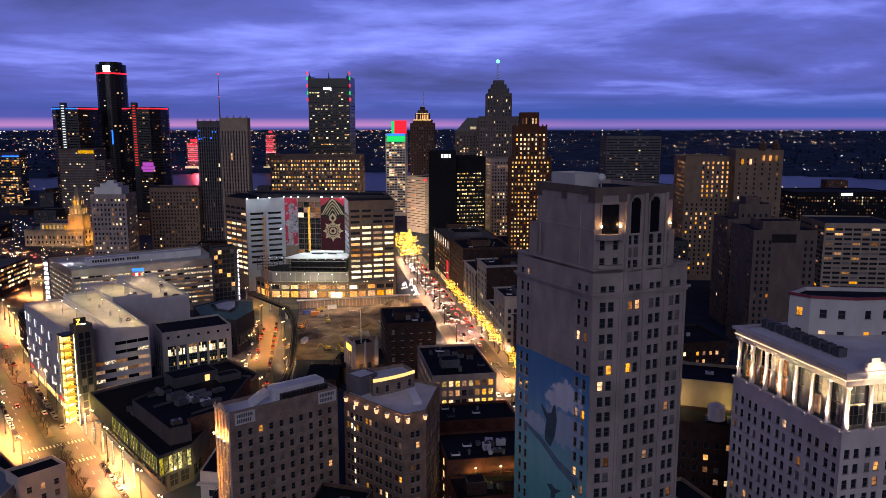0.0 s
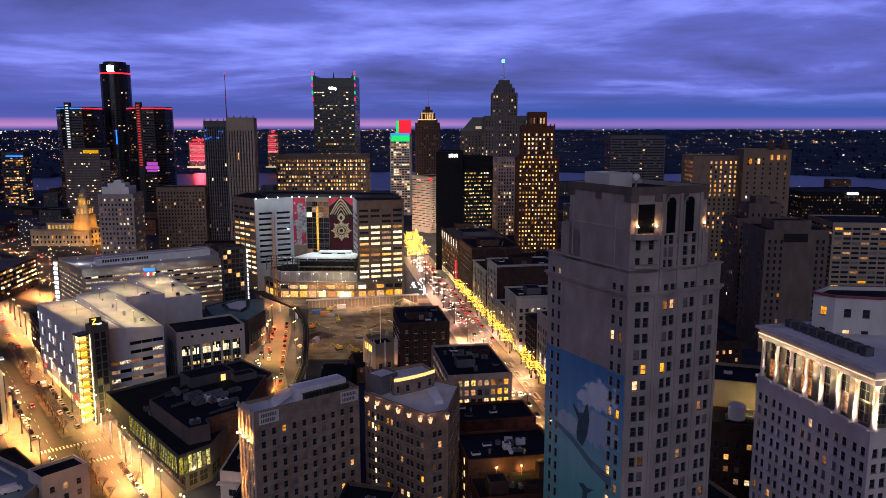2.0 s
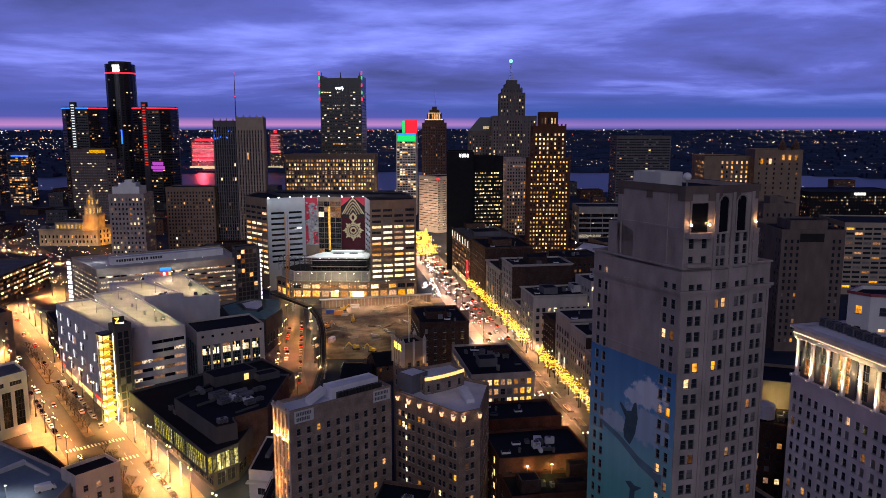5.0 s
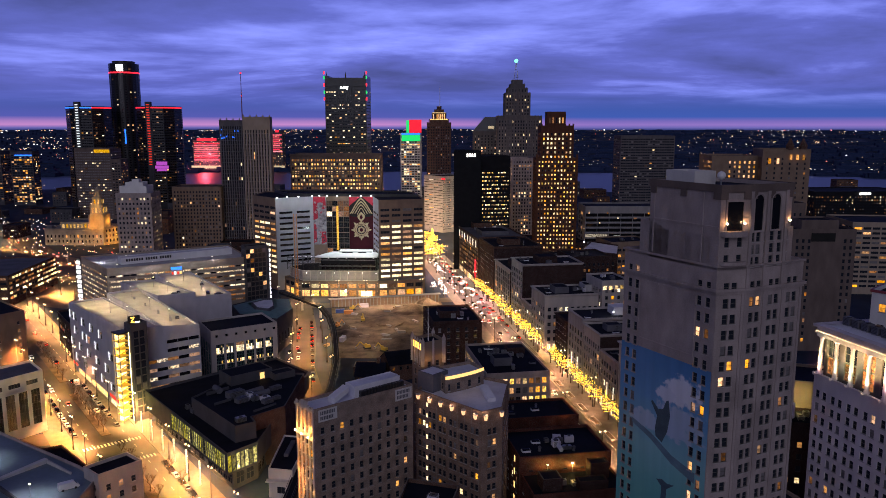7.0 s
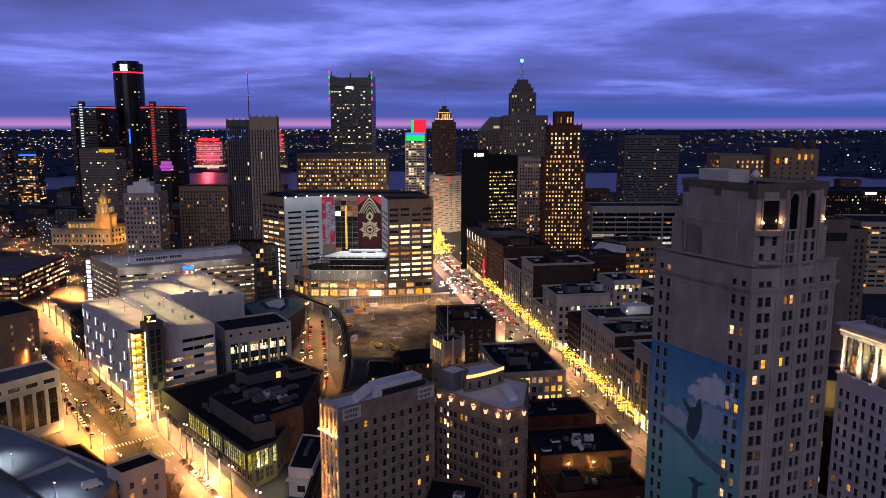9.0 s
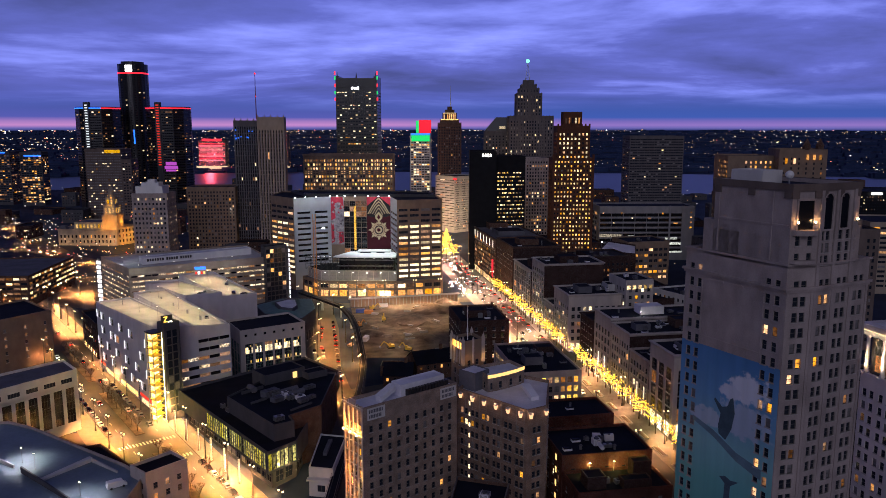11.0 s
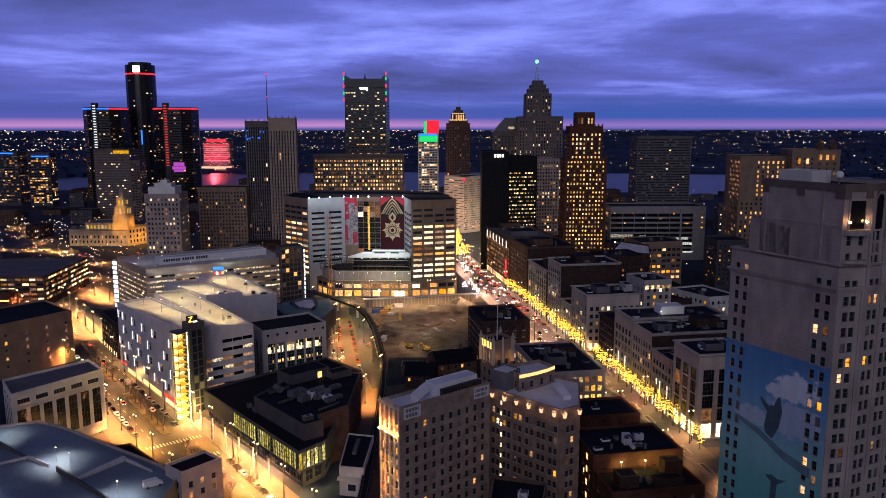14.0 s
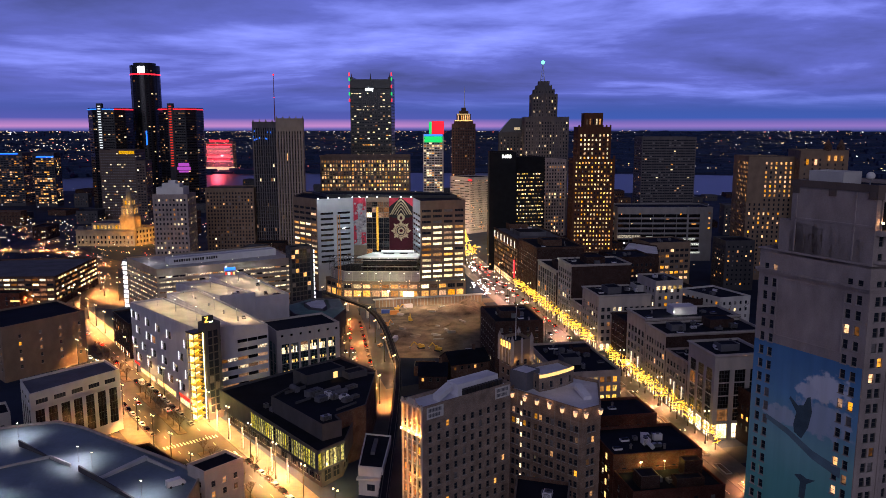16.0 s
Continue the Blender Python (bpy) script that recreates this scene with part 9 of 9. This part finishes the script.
# stored materials on the building site
rm = random.Random(31)
for k in range(16):
    x, y = rm.uniform(-100, -48), rm.uniform(402, 512)
    st = thing("timber_stack", "low stack of planks on bare earth", "timber stack", x, y, 0.06, rm.uniform(0, 180), group="site stacks")
    for j in range(2):
        g = Geo(rm.choice(("tan_concrete", "brown_stone", "grey_concrete", "steel")))
        g.box(-rm.uniform(1.5, 3.5), rm.uniform(1.5, 3.5), -0.9 + 0.2 * j, 0.9 - 0.2 * j, j * 0.7, j * 0.7 + 0.7)
        part("layer", g, st)

building("dark_shop", "dark brick shop row at the garage end", "commercial building", [(-231, 385.5), (-224, 400), (-240, 424), (-252, 413)][::-1], 20, "dark_brick", style(base=4, bay=4, lit=0.15, shop="shop"), cap=20)

# large round ducts and cabinets on the sports centre roof
for x, y, L_, deg_ in ((-104.5, 281, 8, 48), (-101, 278.5, 7, 48), (-119.5, 283, 5, 130)):
    rd = thing("round_duct", "fat round sheet metal duct lying on a roof", "duct", x, y, 19.6, deg_, group="roof ducts")
    g = Geo("roof_grey")
    g.tube((-L_ / 2, 0, 1.5), (L_ / 2, 0, 1.5), 1.2, 1.2, 14)
    part("duct", g, rd)
    for k in (-0.35, 0.35):
        g = Geo("steel")
        g.box(L_ * k - 0.15, L_ * k + 0.15, -0.9, 0.9, 0, 0.5)
        part("saddle", g, rd)
for x, y, w_, d_, h_, a_ in ((-111, 278, 6.5, 3.6, 2.8, 48), (-107, 272.5, 4.5, 3.0, 2.0, 48), (-101.8, 253.5, 3.6, 2.2, 1.9, 38), (-97, 272, 4.0, 2.4, 1.7, 48), (-94.5, 276, 3.0, 2.0, 1.5, 48), (-126.5, 288.5, 3.2, 2.4, 2.4, 48), (-97.5, 287, 4.6, 2.4, 1.6, 48)):
    air_unit(x, y, 19.6 if x > -125 else 14.6, w_, d_, h_, a_, "roof_grey" if w_ != 3.6 else "steel")
for p_, q_, h_ in (((-122.5, 279), (-116, 286.5), 1.5), ((-116, 268.5), (-111.5, 274), 1.2), ((-99.5, 262), (-93.2, 270), 1.0)):
    ramp_wedge(p_, q_, 19.6, h_, h_, "dark_concrete", "low concrete upstand on a flat roof")
# old low houses beside the building site
def gabled_house(p, q, depth, eaves, ridge, wall, label):
    """A house with a pitched roof; its ridge runs along the front."""
    pl_ = rect(p, q, depth)
    c = sum(pl_, Vector((0, 0))) / 4
    ob = thing("yard_house", label, "house", c.x, c.y, 0)
    L_ = (pl_[1] - pl_[0]).length
    e = (pl_[1] - pl_[0]) / L_
    m = Matrix(((e.x, -e.y, 0, pl_[0].x - c.x), (e.y, e.x, 0, pl_[0].y - c.y), (0, 0, 1, 0), (0, 0, 0, 1)))

    def X(*pts):
        return [m @ Vector(v) for v in pts]

    g = Geo(wall)
    g.face(X((0, 0, 0), (L_, 0, 0), (L_, 0, eaves), (0, 0, eaves)))
    g.face(X((L_, depth, 0), (0, depth, 0), (0, depth, eaves), (L_, depth, eaves)))
    g.face(X((0, depth, 0), (0, 0, 0), (0, 0, eaves), (0, depth / 2, ridge), (0, depth, eaves)))
    g.face(X((L_, 0, 0), (L_, depth, 0), (L_, depth, eaves), (L_, depth / 2, ridge), (L_, 0, eaves)))
    part("wall", g, ob)
    for y0, y1 in ((-0.5, depth / 2), (depth + 0.5, depth / 2)):
        g = Geo("roof_tar")
        a, b = X((-0.5, y0, eaves - 0.2), (L_ + 0.5, y0, eaves - 0.2)), X((-0.5, y1, ridge + 0.15), (L_ + 0.5, y1, ridge + 0.15))
        g.face((a[0], a[1], b[1], b[0]) if y0 < 0 else (a[1], a[0], b[0], b[1]))
        lower = [v - Vector((0, 0, 0.2)) for v in (a[0], a[1], b[1], b[0])]
        g.face(lower[::-1] if y0 < 0 else lower)
        part("roof_slope", g, ob, "dark shingled roof slope")
    g = Geo("brown_brick")
    g.box(L_ * 0.7, L_ * 0.7 + 1.4, depth / 2 - 0.6, depth / 2 + 0.6, ridge - 1.2, ridge + 2.4, 0, m)
    part("chimney", g, ob)
    rnd = random.Random(label)
    for k in range(int(L_ / 3.6)):
        g = Geo(rnd.choice(("lit_dim", "pane_dark", "pane_dark", "lit_warm")), "frame")
        window_geo(g, 1.2, 1.7, "sash", m @ Matrix.Translation((2.0 + k * 3.6, -0.02, eaves - 3.0)))
        part("window", g, ob)
    return ob


gabled_house((-73.5, 342), (-60, 342), 19, 7.0, 10.5, "dark_brick", "low dark brick house with a pitched roof")
gabled_house((-58, 354), (-39, 362), 15, 8.5, 13.0, "brown_brick", "old brown brick house with a chimney and pitched roof")
for a_, b_, d_, h_ in (((-77, 362), (-66, 362), 9, 5.0), ((-60, 372), (-50, 376), 8, 6.0)):
    building("yard_shed", "low flat-roofed shed beside the building site", "shed", rect(a_, b_, d_), h_, "brown_brick", style(fl=3.2, base=1.0, top=0.8, bay=3, w=1.2, wh=1.4, lit=0.3), cap=8, parapet=0.3)
# small station below the elevated track
stn = building("track_station", "small pale station house with a dark flat roof", "station", [(-88, 236), (-79.5, 234.5), (-79.2, 262), (-89, 264)], 10.5, "pale_concrete", style(fl=4.2, base=1.0, top=1.6, bay=4.2, w=2.8, wh=2.4, lit=0.6, kind="grid21", colors=(("lit_white", 1), ("lit_warm", 1), ("lit_dim", 2))), cap=20, parapet=0.5)
g = Geo("pale_concrete")
g.box(-88.4, -80, 233.2, 235.6, 6.6, 7.0)
fix("canopy", g, Matrix(), stn, "pale entrance canopy")
g = Geo("roof_grey")
g.box(-85, -83.6, 246, 258, 10.0, 11.0)
fix("skylight", g, Matrix(), stn, "long grey roof light")
lamp(-91.5, 240, 6, 2500, (1.0, 0.66, 0.25), 0.3)
# flag pole on the gothic crown
fp = thing("flag_pole", "white flag pole above the gothic crown", "flag pole", -34.7, 246.3, 52.0)
g = Geo("white_panel")
g.tube((0, 0, 0), (0, 0, 11.5), 0.16, 0.07, 6)
part("pole", g, fp)
g = Geo("gold_paint")
g.ball((0, 0, 11.6), 0.22, 0, 8, 6)
part("finial", g, fp)
# houses, a lit box and a lamp on the roofs along the avenue
for p_, q_, d_, z0_, z1_, m_ in ((W(118, 342), W(130, 342), 8, 33.0, 37.0, "roof_white"), (W(106, 320), W(113, 320), 6, 31.4, 34.4, "roof_grey"), (W(126, 322), W(138, 322), 8, 31.4, 35.4, "dark_brick"), (W(112, 448), W(124, 448), 12, 40.0, 44.0, "dark_brick"), (W(108, 526), W(122, 526), 14, 39.0, 43.5, "brown_brick"), (W(108, 402), W(116, 402), 10, 31.0, 34.6, "roof_grey"), (W(126, 404), W(136, 404), 9, 31.0, 35.0, "grey_concrete"), (W(106, 277), W(114, 277), 6, 34.5, 37.4, "roof_grey"), (W(104, 480), W(116, 480), 12, 31.0, 35.5, "dark_brick"), (W(108, 590), W(130, 590), 22, 37.0, 40.5, "roof_grey"), (W(110, 630), W(126, 630), 14, 37.0, 42.0, "brown_brick"), (W(50, 306), W(58, 306), 7, 22.5, 26.0, "roof_grey"), (W(60, 322), W(68, 322), 6, 22.5, 25.4, "dark_brick"), (W(36, 362), W(46, 362), 10, 30.0, 33.5, "dark_brick")):
    building("roof_house", "plain plant house on a flat roof", "plant house", rect(p_, q_, d_), z1_, m_, None, z0=z0_, roof="roof_tar" if m_ != "roof_white" else "roof_white", parapet=0.25)
for x, y, z, w in ((*W(117, 340), 35.2, 700), (68.5, 561, 38.2, 5000), (*W(139, 408), 37.0, 300)):
    rl = thing("roof_lamp", "bright lamp on a short post on a flat roof", "lamp", x, y, z - 3.6, group="roof lamps")
    g = Geo("steel")
    g.tube((0, 0, 0), (0, 0, 3.4), 0.07, 0.06, 6)
    part("post", g, rl)
    g = Geo("bulb_white")
    g.ball((0, 0, 3.6), 0.34 if y < 500 else 0.55, 0, 8, 6)
    part("lamp_head", g, rl, "glowing white head")
    lamp(x, y - 0.8, z, w, (1.0, 0.88, 0.7), 0.25)
building("white_roof_hall", "low hall with a pale roof", "commercial building", [(64, 549), (88, 534), (97, 575), (80, 596)], 34, "dark_brick", style(fl=4, bay=4, w=1.4, wh=2.2, lit=0.3, colors=(("lit_office", 1), ("lit_warm", 1))), roof="roof_white", cap=20)
# line drawing on the white painted wall
wb = find("white_block.001")
e_ = (Vector((110, 418)) - Vector((91, 411.7))).normalized()
rw = random.Random(12)
for k in range(9):
    g = Geo("frame")
    u, z = 3 + rw.random() * 13, 10 + rw.random() * 14
    ang, bend = rw.random() * 6.28, rw.uniform(-0.35, 0.35)
    pts = []
    for j in range(9):
        pts.append(Vector(on_wall(Vector((91, 411.7)), e_, min(19, max(0.5, u)), min(28, max(6, z)), 0.03)))
        u, z, ang = u + 0.9 * math.cos(ang), z + 0.9 * math.sin(ang), ang + bend
    for a, b in zip(pts[:-1], pts[1:]):
        if (b - a).length > 0.05:
            g.tube(a, b, 0.13, 0.13, 4)
    fix("drawn_line", g, Matrix(), wb, "dark line painted on the wall")
# vents, hatches and skylights on the roofs along the avenue
rv = random.Random(41)
for r0, r1, s0, s1, z in ((100, 140, 566, 670, 37), (100, 135, 515, 562, 39), (100, 138, 441, 467, 40), (100, 142, 395, 421, 31), (100, 148, 334.5, 356, 33), (100, 148, 313, 334.3, 31.4), (100, 140, 292.5, 312.5, 25), (100, 122, 270.5, 292, 34.5), (44, 71, 294, 338, 22.5), (37, 67, 218, 240, 21), (40, 71, 259, 277, 17), (31, 55, 352, 385, 30)):
    for k in range(5):
        x, y = W(rv.uniform(r0 + 3, r1 - 3), rv.uniform(s0 + 3, s1 - 3))
        if k % 2:
            ob = thing("roof_vent", "short round sheet metal vent on a flat roof", "vent", x, y, z, group="roof vents")
            g = Geo("steel")
            g.tube((0, 0, 0), (0, 0, 1.3), 0.4, 0.4, 10)
            part("pipe", g, ob)
            g = Geo("roof_grey")
            g.tube((0, 0, 1.3), (0, 0, 1.75), 0.65, 0.25, 10)
            part("cowl", g, ob)
        else:
            ob = thing("roof_hatch", "low boxed skylight on a flat roof", "skylight", x, y, z, 11, group="skylights")
            g = Geo("roof_white" if k else "roof_grey")
            g.box(-1.4, 1.4, -0.9, 0.9, 0, 0.6)
            part("curb", g, ob)
            g = Geo("pane_dark")
            g.prism([Vector(p) for p in ((-1.3, -0.8), (1.3, -0.8), (1.3, 0.8), (-1.3, 0.8))], 0.6, 1.0, poly1=[Vector(p) for p in ((-1.1, -0.1), (1.1, -0.1), (1.1, 0.1), (-1.1, 0.1))])
            part("glass", g, ob)
